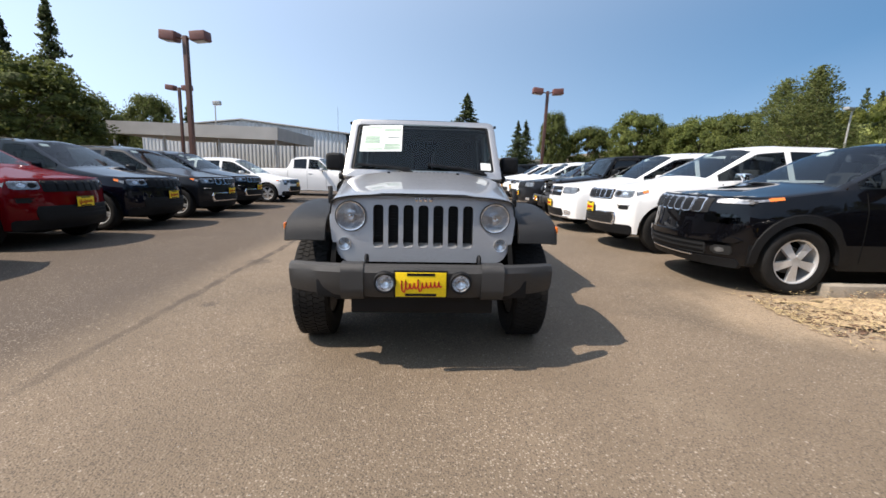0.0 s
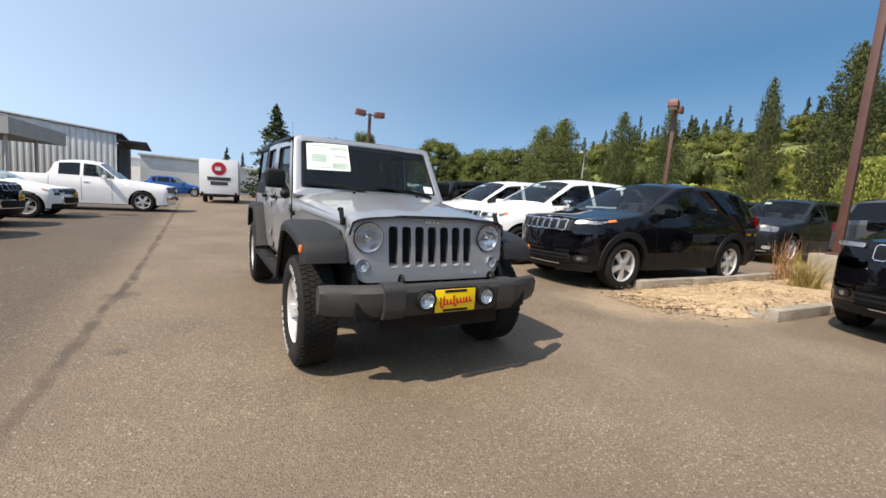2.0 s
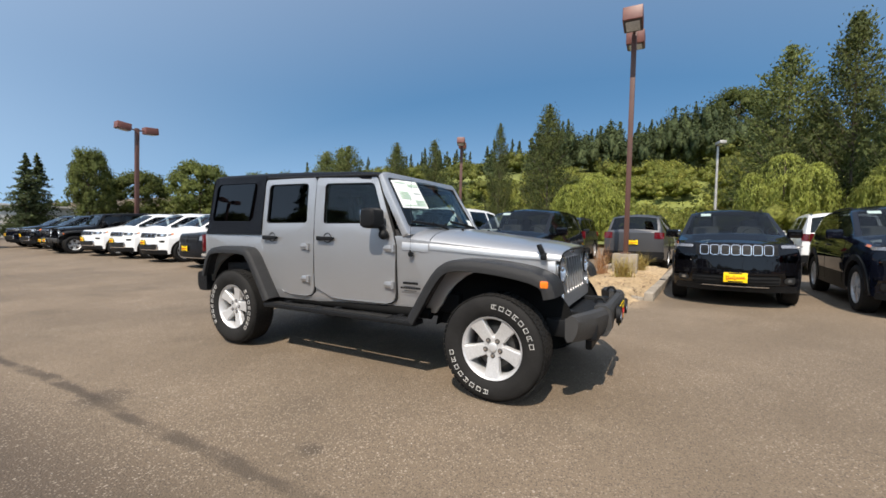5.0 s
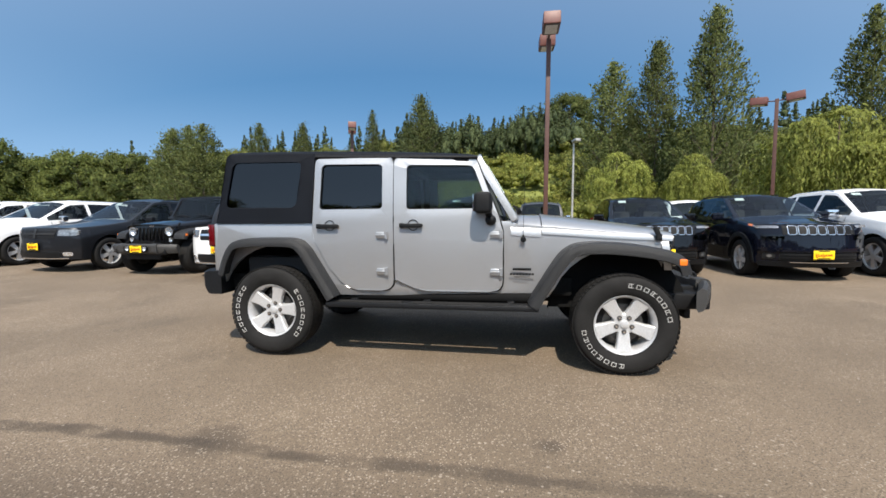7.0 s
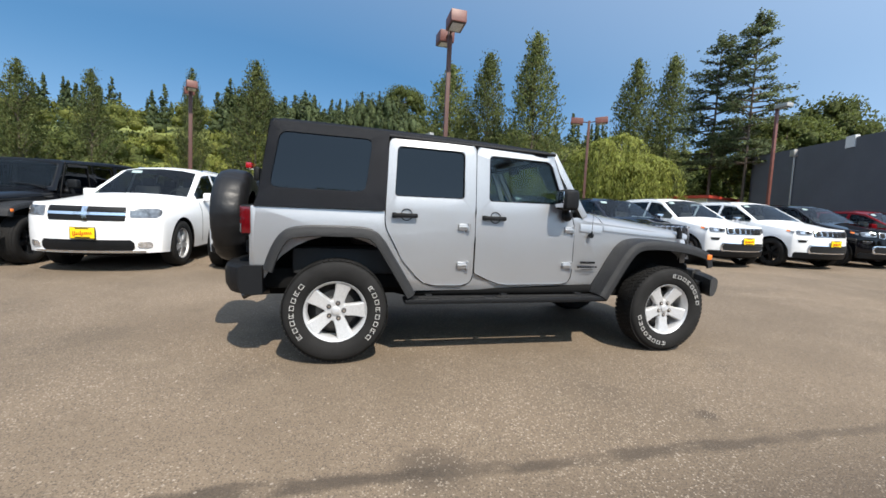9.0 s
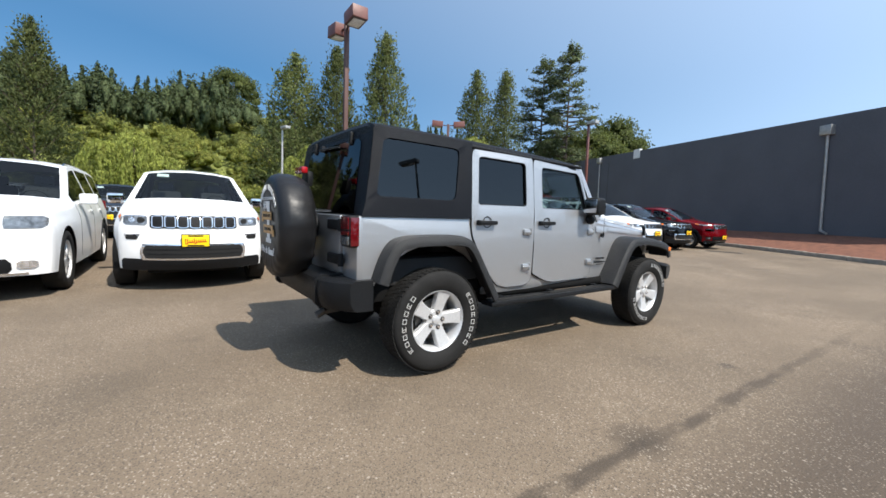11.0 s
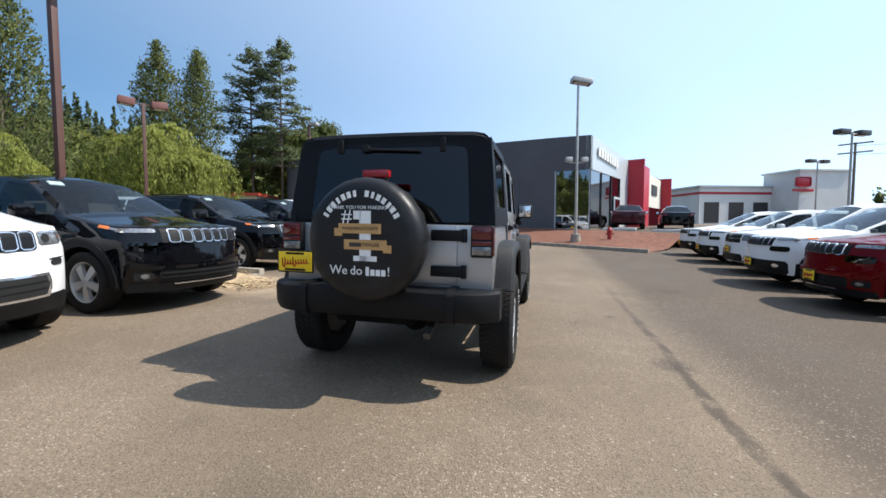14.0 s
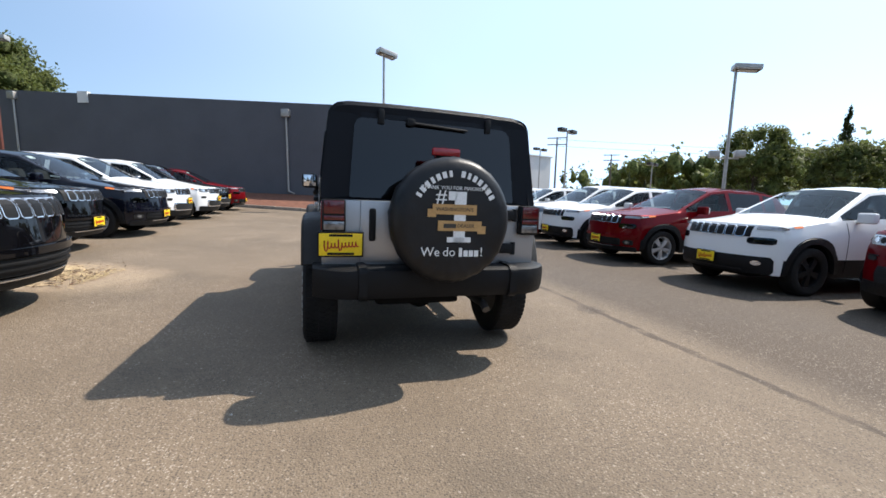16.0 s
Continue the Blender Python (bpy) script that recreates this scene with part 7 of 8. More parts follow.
bm.faces.new([bm.verts.new(bpt(s, d, z)) for s, d, z in ((0.1, 0.1, 6.0), (30, 0.1, 6.9), (30, 30, 6.6), (0.1, 30, 5.7))])
part("roof", bm, DARK_TRIM, bld)
bm = bmesh.new()
bm.faces.new([bm.verts.new(bpt(s, d, z)) for s, d, z in ((0.1, 0.1, 0.92), (8, 0.1, 0.92), (8, 30, 0.92), (0.1, 30, 0.92))])
part("showroom_floor", bm, CONCRETE, bld)
# sign as plain bars, no lettering
for k in range(8):
    wall("sign_letter_bar", -0.12, 1.55 + k * 0.56, -0.12, 1.15 + k * 0.56, 5.25 - 0.03 * k, 5.75 - 0.03 * k, 5.75 - 0.03 * k, WHITE_WALL, 0.08)
for d0, d1, zt in ((9.0, 14.0, 5.9), (21.5, 24.5, 5.6)):
    wall("red_tower", -0.5, d1, -0.5, d0, 0.6, zt, zt + 0.1, RED_PANEL, 0.6)
    wall("tower_side", 0.2, d0 - 0.01, -1.1, d0 - 0.01, 0.6, zt + 0.1, zt + 0.1, RED_PANEL, 0.2)
    wall("round_badge", -0.56, d0 + 2.6, -0.56, d0 + 1.2, zt - 1.9, zt - 0.8, zt - 0.8, CLADDING, 0.05)
wall("cream_wall", -0.2, 21.5, -0.2, 14.0, 2.8, 5.5, 5.7, CREAM)
wall("cream_window", -0.15, 21.5, -0.15, 14.0, 0.8, 2.8, 2.8, SHOPGLASS, 0.05)
wall("oval_sign", -0.28, 19.0, -0.28, 16.6, 3.9, 4.8, 4.8, DARK_TRIM, 0.06)
# wall lamps with conduits
for s, z in ((6.35, 5.95), (24.6, 7.0)):
    wl = thing("wall_lamp", Matrix(), "grey wall lamp on a long conduit down the wall", "wall lamp", "wall lamps")
    p = bpt(s, -0.12, z)
    bm = bmesh.new()
    box(bm, p, (0.50, 0.30, 0.45), 0.03, Matrix.Rotation(BA, 4, "Z"))
    part("lamp_box", bm, GALV, wl)
    bm = bmesh.new()
    tube(bm, bpt(s, -0.08, z), bpt(s - 0.05, -0.08, 1.25), 0.06, None, 10)
    tube(bm, bpt(s - 0.05, -0.08, 1.28), bpt(s - 0.6, -0.5, 1.15), 0.05, None, 8)
    part("conduit", bm, GALV, wl)
sc = wall("scupper", 19.4, -0.06, 20.1, -0.06, 6.55, 7.25, 7.25, WHITE_WALL, 0.25)

# ---- metal-sided workshop with canopy ----
ws = thing("workshop", Matrix(), "pale metal-sided workshop with a long flat canopy", "building", kind="structure")


def sheet_wall(nm, p, q, zb, zt0, zt1, mt, parent, rib=0.45, zpeak=None):
    """A ribbed metal wall between two plan points."""
    bm = bmesh.new()
    p, q = Vector(p), Vector(q)
    L = (q - p).length
    d = (q - p).normalized()
    n = Vector((-d.y, d.x))
    prev = None
    k = 0
    x = 0.0
    while x <= L + 1e-6:
        t = x / L
        zt = zt0 + (zt1 - zt0) * t if zpeak is None else (zt0 + (zpeak - zt0) * t * 2 if t < 0.5 else zpeak + (zt1 - zpeak) * (t * 2 - 1))
        c = p + d * x + n * (0.04 if (k // 2) % 2 else 0.0)
        row = [bm.verts.new((c.x, c.y, zb)), bm.verts.new((c.x, c.y, zt))]
        if prev:
            bm.faces.new((prev[0], row[0], row[1], prev[1]))
        prev = row
        x += rib * (0.15 if k % 2 else 0.35)
        k += 1
    return part(nm, bm, mt, parent, smooth=False)


sheet_wall("gable_wall", (-35.7, 50.4), (-11.3, 48.8), -1.0, 4.4, 4.75, SIDING, ws, zpeak=5.85)
sheet_wall("side_wall", (-11.3, 48.8), (-13.5, 66.0), -1.0, 4.75, 4.75, GREY_WALL, ws, rib=0.9)
sheet_wall("back_wall", (-13.5, 66.0), (-37.8, 67.6), -1.0, 4.75, 4.4, SIDING, ws, rib=2, zpeak=5.85)
sheet_wall("end_wall", (-37.8, 67.6), (-35.7, 50.4), -1.0, 4.4, 4.4, SIDING, ws, rib=2)
for a, b in ((((-36.0, 50.1, 4.45), (-23.5, 49.3, 5.92)), ((-38.1, 67.9, 4.45), (-25.6, 67.0, 5.92))), (((-23.5, 49.3, 5.92), (-11.0, 48.5, 4.80)), ((-25.6, 67.0, 5.92), (-13.2, 66.3, 4.80)))):
    bm = bmesh.new()
    v = [Vector(a[0]), Vector(a[1]), Vector(b[1]), Vector(b[0])]
    lo = [bm.verts.new(p) for p in v]
    hi = [bm.verts.new(p + Vector((0, 0, 0.12))) for p in v]
    bm.faces.new(lo)
    bm.faces.new(hi)
    for k in range(4):
        bm.faces.new((lo[k], lo[(k + 1) % 4], hi[(k + 1) % 4], hi[k]))
    part("roof", bm, CANOPY, ws, smooth=False)
bm = bmesh.new()
prism_pts = [(-28.9, 36.6), (-14.2, 36.0), (-14.4, 46.6), (-30.0, 47.2)]
lo = [bm.verts.new((x, y, 3.12)) for x, y in prism_pts]
hi = [bm.verts.new((x, y, 4.15)) for x, y in prism_pts]
bm.faces.new(lo)
bm.faces.new(hi)
for k in range(4):
    bm.faces.new((lo[k], lo[(k + 1) % 4], hi[(k + 1) % 4], hi[k]))
part("canopy", bm, CANOPY, ws, smooth=False)
for x, y in ((-14.5, 36.4), (-19.4, 36.6), (-24.2, 36.8), (-28.6, 37.0), (-14.7, 41.5)):
    bm = bmesh.new()
    tube(bm, (x, y, -1), (x, y, 3.15), 0.10, None, 10)
    part("canopy_post", bm, CANOPY, ws)
bm = bmesh.new()
box(bm, (-11.0, 55.0, 4.2), (2.2, 14.0, 0.16), 0, Matrix.Rotation(radians(7), 4, "Z"))
part("awning", bm, DARK_TRIM, ws)


def plain_building(label, x, y, sx, sy, z1, turn, mt, roof=WHITE_WALL, band=None, windows=0, z0=-2.0):
    b = thing("far_building", Matrix.Translation((x, y, 0)) @ Matrix.Rotation(radians(turn), 4, "Z"), label, "building", kind="structure")
    bm = bmesh.new()
    box(bm, (0, 0, (z0 + z1) / 2), (sx, sy, z1 - z0))
    part("wall", bm, mt, b, smooth=False)
    bm = bmesh.new()
    box(bm, (0, 0, z1 + 0.12), (sx + 0.5, sy + 0.5, 0.24))
    part("roof", bm, roof, b, smooth=False)
    if band:
        bm = bmesh.new()
        box(bm, (0, 0, z1 - 0.9), (sx + 0.1, sy + 0.1, 0.35))
        part("colour_band", bm, band, b, smooth=False)
    for k in range(windows):
        bm = bmesh.new()
        box(bm, (-sx / 2 + (k + 0.5) * sx / windows, 0, (z1) * 0.45), (sx / windows * 0.6, sy + 0.12, z1 * 0.45), 0.02)
        part("window", bm, DARK_TRIM, b, smooth=False)
    return b


plain_building("long white low building beyond the lot", 8, 82, 50, 10, 3.6, 0, WHITE_WALL)
plain_building("white and beige low building beyond the lot", -9, 74, 9, 8, 3.9, 5, WHITE_WALL, CREAM)
plain_building("far white dealership with a red band", -26, -70, 16, 12, 7.0, 22, WHITE_WALL, CLADDING, RED_PANEL, 4)
plain_building("far white dealership tower with a round red emblem", -36, -66, 8, 6, 9.0, 22, WHITE_WALL)
plain_building("far low building with a red roof under the trees", 30, -24, 6, 5, 4.0, 20, CREAM, mat("red_roof", (0.40, 0.05, 0.03), 0.6), z0=0)
em = thing("emblem", Matrix.Translation((-33.6, -62.2, 7.4)) @ Matrix.Rotation(radians(22), 4, "Z"), "plain red oval emblem on the white tower", "sign")
bm = bmesh.new()
box(bm, (0, 0.6, 0), (2.2, 0.2, 1.4), 0.3)
box(bm, (0, 0.6, -1.2), (3.2, 0.2, 0.35), 0.05)
part("emblem_face", bm, RED_PANEL, em)

# ---- box truck and other far vehicles ----
tr = thing("box_truck", on_ground(-2.45, 34.2, 178), "white box truck seen from behind with a red round emblem", "truck")
bm = bmesh.new()
box(bm, (0, 0.2, 1.72), (2.25, 5.0, 2.25), 0.03)
part("cargo_box", bm, WHITE, tr)
bm = bmesh.new()
box(bm, (0, -3.2, 1.25), (1.95, 1.6, 1.5), 0.15)
part("cab", bm, WHITE, tr)
bm = bmesh.new()
box(bm, (0, 2.62, 0.52), (2.2, 0.25, 0.16), 0.02)
box(bm, (0, 0.2, 0.5), (0.9, 5.2, 0.2), 0.02)
part("rear_step", bm, PLASTIC, tr)
bm = bmesh.new()
tube(bm, (0, 2.70, 2.25), (0, 2.72, 2.25), 0.42, None, 28)
e_ = part("round_emblem", bm, RED_PANEL, tr)
bm = bmesh.new()
box(bm, (0.05, 2.735, 2.25), (0.35, 0.02, 0.25), 0.04)
part("emblem_mark", bm, WHITE, e_)
for z, w in ((1.60, 1.35), (1.30, 1.0)):
    bm = bmesh.new()
    box(bm, (0, 2.715, z), (w, 0.02, 0.22), 0.01)
    part("lettering_bar", bm, DARK_TRIM, tr)
for s in (-1, 1):
    for y in (-2.9, 1.4):
        wheel_parts(tr, 0.38, 0.24, 0.22, s * 0.92, y)
    bm = bmesh.new()
    box(bm, (s * 0.98, 2.72, 0.62), (0.16, 0.04, 0.20), 0.01)
    part("tail_light", bm, LENS_RED, tr)
parked("compact", BLUE, "blue compact crossover across the lot", -4.0, 44.5, WEST, plate=False)
parked("large", DGREY, "dark grey sport utility car behind the kerbed bed", 10.5, 6.9, EAST)
car("grand", GREY, "grey sport utility car seen from behind beyond the bed", on_ground(12.8, 3.9, 88), rear_plate=True, plate=False)
car("large", WHITE, "white sport utility car seen from behind in the second row", on_ground(13.6, -1.2, 88), plate=False)
k_ = 0
for y, kd, pt, wd in ((-7.0, "grand", BLACK, "black"), (-4.2, "compact", WHITE, "white"), (9.9, "grand", DGREY, "dark grey"), (12.6, "compact", WHITE, "white"), (15.3, "large", GREY, "grey"), (18.0, "grand", RED, "red"), (20.8, "pickup", WHITE, "white"), (23.6, "grand", BLACK, "black")):
    car(kd, pt, wd + " vehicle parked in the second row", on_ground(14.6, y, EAST if k_ % 3 else 88), plate=bool(k_ % 3), name="pickup_truck" if kd == "pickup" else None)
    k_ += 1
parked("cherokee", BLACK, "black crossover in the far row", 2.7, 28.8, EAST, cladding=PLASTIC)
parked("grand", BLACK, "black sport utility car in the far row", 2.6, 31.4, EAST)
parked("grand", NAVY, "dark navy sport utility car in the far row", 2.6, 34.0, EAST)


# ---- trees ----
def leaf_mat(name, color, tint, rough=0.6, back=0.35):
    m = bpy.data.materials.new(name)
    m.use_nodes = True
    nt = m.node_tree
    b = nt.nodes["Principled BSDF"]
    b.inputs["Roughness"].default_value = rough
    b.inputs["Specular IOR Level"].default_value = 0.25
    geo = nt.nodes.new("ShaderNodeNewGeometry")
    oi = nt.nodes.new("ShaderNodeObjectInfo")
    mx = nt.nodes.new("ShaderNodeMix")
    mx.data_type = "RGBA"
    mx.inputs["A"].default_value = (*color, 1)
    mx.inputs["B"].default_value = (*tint, 1)
    nt.links.new(geo.outputs["Random Per Island"], mx.inputs["Factor"])
    mr = nt.nodes.new("ShaderNodeMapRange")
    mr.inputs["To Min"].default_value, mr.inputs["To Max"].default_value = 0.8, 1.2
    nt.links.new(oi.outputs["Random"], mr.inputs[0])
    sc = nt.nodes.new("ShaderNodeVectorMath")
    sc.operation = "SCALE"
    nt.links.new(mx.outputs["Result"], sc.inputs[0])
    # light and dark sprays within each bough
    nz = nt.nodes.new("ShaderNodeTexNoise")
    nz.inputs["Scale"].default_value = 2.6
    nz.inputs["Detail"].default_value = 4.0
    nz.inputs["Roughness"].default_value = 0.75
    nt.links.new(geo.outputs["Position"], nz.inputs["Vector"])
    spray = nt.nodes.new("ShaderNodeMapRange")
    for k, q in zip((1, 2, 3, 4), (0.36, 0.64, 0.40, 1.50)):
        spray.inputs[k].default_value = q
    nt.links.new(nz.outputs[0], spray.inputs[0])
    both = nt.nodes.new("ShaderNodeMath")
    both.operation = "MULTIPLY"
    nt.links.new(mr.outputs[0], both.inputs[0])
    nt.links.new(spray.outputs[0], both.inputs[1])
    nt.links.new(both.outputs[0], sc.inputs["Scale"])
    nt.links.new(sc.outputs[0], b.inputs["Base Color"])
    bump = nt.nodes.new("ShaderNodeBump")
    bump.inputs["Strength"].default_value = 0.8
    bump.inputs["Distance"].default_value = 0.35
    nt.links.new(nz.outputs[0], bump.inputs["Height"])
    nt.links.new(bump.outputs[0], b.inputs["Normal"])
    tl = nt.nodes.new("ShaderNodeBsdfTranslucent")
    nt.links.new(sc.outputs[0], tl.inputs["Color"])
    ms = nt.nodes.new("ShaderNodeMixShader")
    ms.inputs[0].default_value = back
    nt.links.new(b.outputs[0], ms.inputs[1])
    nt.links.new(tl.outputs[0], ms.inputs[2])
    nt.links.new(ms.outputs[0], nt.nodes["Material Output"].inputs[0])
    return m


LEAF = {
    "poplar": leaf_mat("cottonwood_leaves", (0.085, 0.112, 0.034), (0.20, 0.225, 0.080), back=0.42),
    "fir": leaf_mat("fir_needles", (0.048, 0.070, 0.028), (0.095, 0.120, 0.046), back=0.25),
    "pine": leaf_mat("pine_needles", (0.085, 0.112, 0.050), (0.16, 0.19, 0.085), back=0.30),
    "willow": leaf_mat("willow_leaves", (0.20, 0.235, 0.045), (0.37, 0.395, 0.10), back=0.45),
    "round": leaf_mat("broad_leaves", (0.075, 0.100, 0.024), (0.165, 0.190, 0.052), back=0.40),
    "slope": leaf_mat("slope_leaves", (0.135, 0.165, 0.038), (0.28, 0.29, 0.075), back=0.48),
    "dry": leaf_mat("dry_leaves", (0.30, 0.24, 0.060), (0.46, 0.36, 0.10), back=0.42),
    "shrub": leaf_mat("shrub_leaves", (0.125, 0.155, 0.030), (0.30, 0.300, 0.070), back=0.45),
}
TRUNK = mat("tree_bark", (0.10, 0.075, 0.055), 0.95, var=0.3, scale=4, bump=0.6, bscale=20)


def leaves(centres, size, rng, flat=0.0, droop=0.0, slim=0.60, along=None):
    """Bent leaf sprays, one small quad each, about the given centres (numpy); along gives the twig that each one follows."""
    n = len(centres)
    a = rng.normal(size=(n, 3))
    a[:, 2] *= 1 - flat
    a[:, 2] -= droop
    if along is not None:
        a = a * 0.55 + along * 1.25
    a /= np.linalg.norm(a, axis=1, keepdims=True) + 1e-9
    b = np.cross(a, rng.normal(size=(n, 3)))
    b /= np.linalg.norm(b, axis=1, keepdims=True) + 1e-9
    s = size * rng.uniform(0.6, 1.35, size=(n, 1))
    c = np.asarray(centres)
    nrm = np.cross(a, b)
    v = np.stack([c - a * s * 0.5, c + b * s * slim / 2 + nrm * s * 0.08, c + a * s * 0.5, c - b * s * slim / 2 + nrm * s * 0.08], 1)
    return v.reshape(-1, 3)


def leaf_object(name, v, material, parent=None, out=None, core=None, even=0.72):
    """Leaves as one mesh; out gives each leaf's direction away from its crown, which its shading follows; core holds the dense boughs behind them."""
    n = len(v) // 4
    v = np.asarray(v, np.float32)
    if out is not None:
        q = v.reshape(-1, 4, 3)
        g = np.cross(q[:, 1] - q[:, 0], q[:, 3] - q[:, 0])
        back = np.einsum("ij,ij->i", g, out) < 0
        q[back] = q[back][:, ::-1]
        g[back] *= -1
        g /= np.linalg.norm(g, axis=1, keepdims=True) + 1e-9
        o = out / (np.linalg.norm(out, axis=1, keepdims=True) + 1e-9)
        nn = even * o + (1.12 - even) * g
        nn /= np.linalg.norm(nn, axis=1, keepdims=True) + 1e-9
        v = q.reshape(-1, 3)
    quads = np.arange(n * 4, dtype=np.int32)
    nv = np.repeat(nn, 4, axis=0) if out is not None else None
    if core is not None:
        cv, cq, cn = core
        quads = np.concatenate([quads, (cq + len(v)).ravel().astype(np.int32)])
        v, nv = np.concatenate([v, cv]), np.concatenate([nv, cn])
    n = len(quads) // 4
    me = bpy.data.meshes.new(name)
    me.vertices.add(len(v))
    me.vertices.foreach_set("co", v.astype(np.float32).ravel())
    me.loops.add(n * 4)
    me.loops.foreach_set("vertex_index", quads)
    me.polygons.add(n)
    me.polygons.foreach_set("loop_start", np.arange(0, n * 4, 4, dtype=np.int32))
    me.update(calc_edges=True)
    if nv is not None:
        me.shade_smooth()
        me.normals_split_custom_set_from_vertices(nv.astype(np.float32))
    me.materials.append(material)
    ob = new(name, me)
    if parent is not None:
        ob.parent = parent
    return ob


def ball_grid(k):
    """A cube's grid blown up to a ball: points and quads."""
    pts, quads, seen = [], [], {}
    for ax in range(3):
        for sg in (-1, 1):
            for a in range(k):
                for b in range(k):
                    q = []
                    for da, db in ((0, 0), (1, 0), (1, 1), (0, 1)):
                        p = [0, 0, 0]
                        p[ax], p[(ax + 1) % 3], p[(ax + 2) % 3] = sg * k, 2 * (a + da) - k, 2 * (b + db) - k
                        key = tuple(p)
                        if key not in seen:
                            seen[key] = len(pts)
                            pts.append(key)
                        q.append(seen[key])
                    quads.append(q if sg > 0 else q[::-1])
    p = np.array(pts, float)
    return p / np.linalg.norm(p, axis=1, keepdims=True), np.array(quads, np.int32)


BALL_P, BALL_Q = ball_grid(2)


def boughs(lobes, leaf_n, leaf_size, rng, droop=0.3, inner=0.60):
    """Leaf sprays over rounded boughs; each lobe is (centre, radii). Gives leaves, their directions and the dense inner boughs."""
    vs, os_, cv, cq, cn = [], [], [], [], []
    for c, r in lobes:
        q = rng.normal(size=(leaf_n, 3))
        q[:, 2] = np.where(q[:, 2] < -0.5, -q[:, 2], q[:, 2])
        q /= np.linalg.norm(q, axis=1, keepdims=True) + 1e-9
        vs.append(leaves(c + q * r * rng.uniform(0.55, 1.20, size=(leaf_n, 1)), leaf_size, rng, droop=droop))
        os_.append(q + np.array([0, 0, 0.25]) + rng.normal(size=q.shape) * 0.22)
        jag = inner * rng.uniform(0.84, 1.10, size=(len(BALL_P), 1))
        cq.append(BALL_Q + len(cv) * len(BALL_P))
        cv.append(c + BALL_P * r * jag)
        cn.append(BALL_P + rng.normal(size=BALL_P.shape) * 0.28)
    cn = np.concatenate(cn)
    return np.concatenate(vs), np.concatenate(os_), (np.concatenate(cv), np.concatenate(cq), cn / np.linalg.norm(cn, axis=1, keepdims=True))


LOBES = []


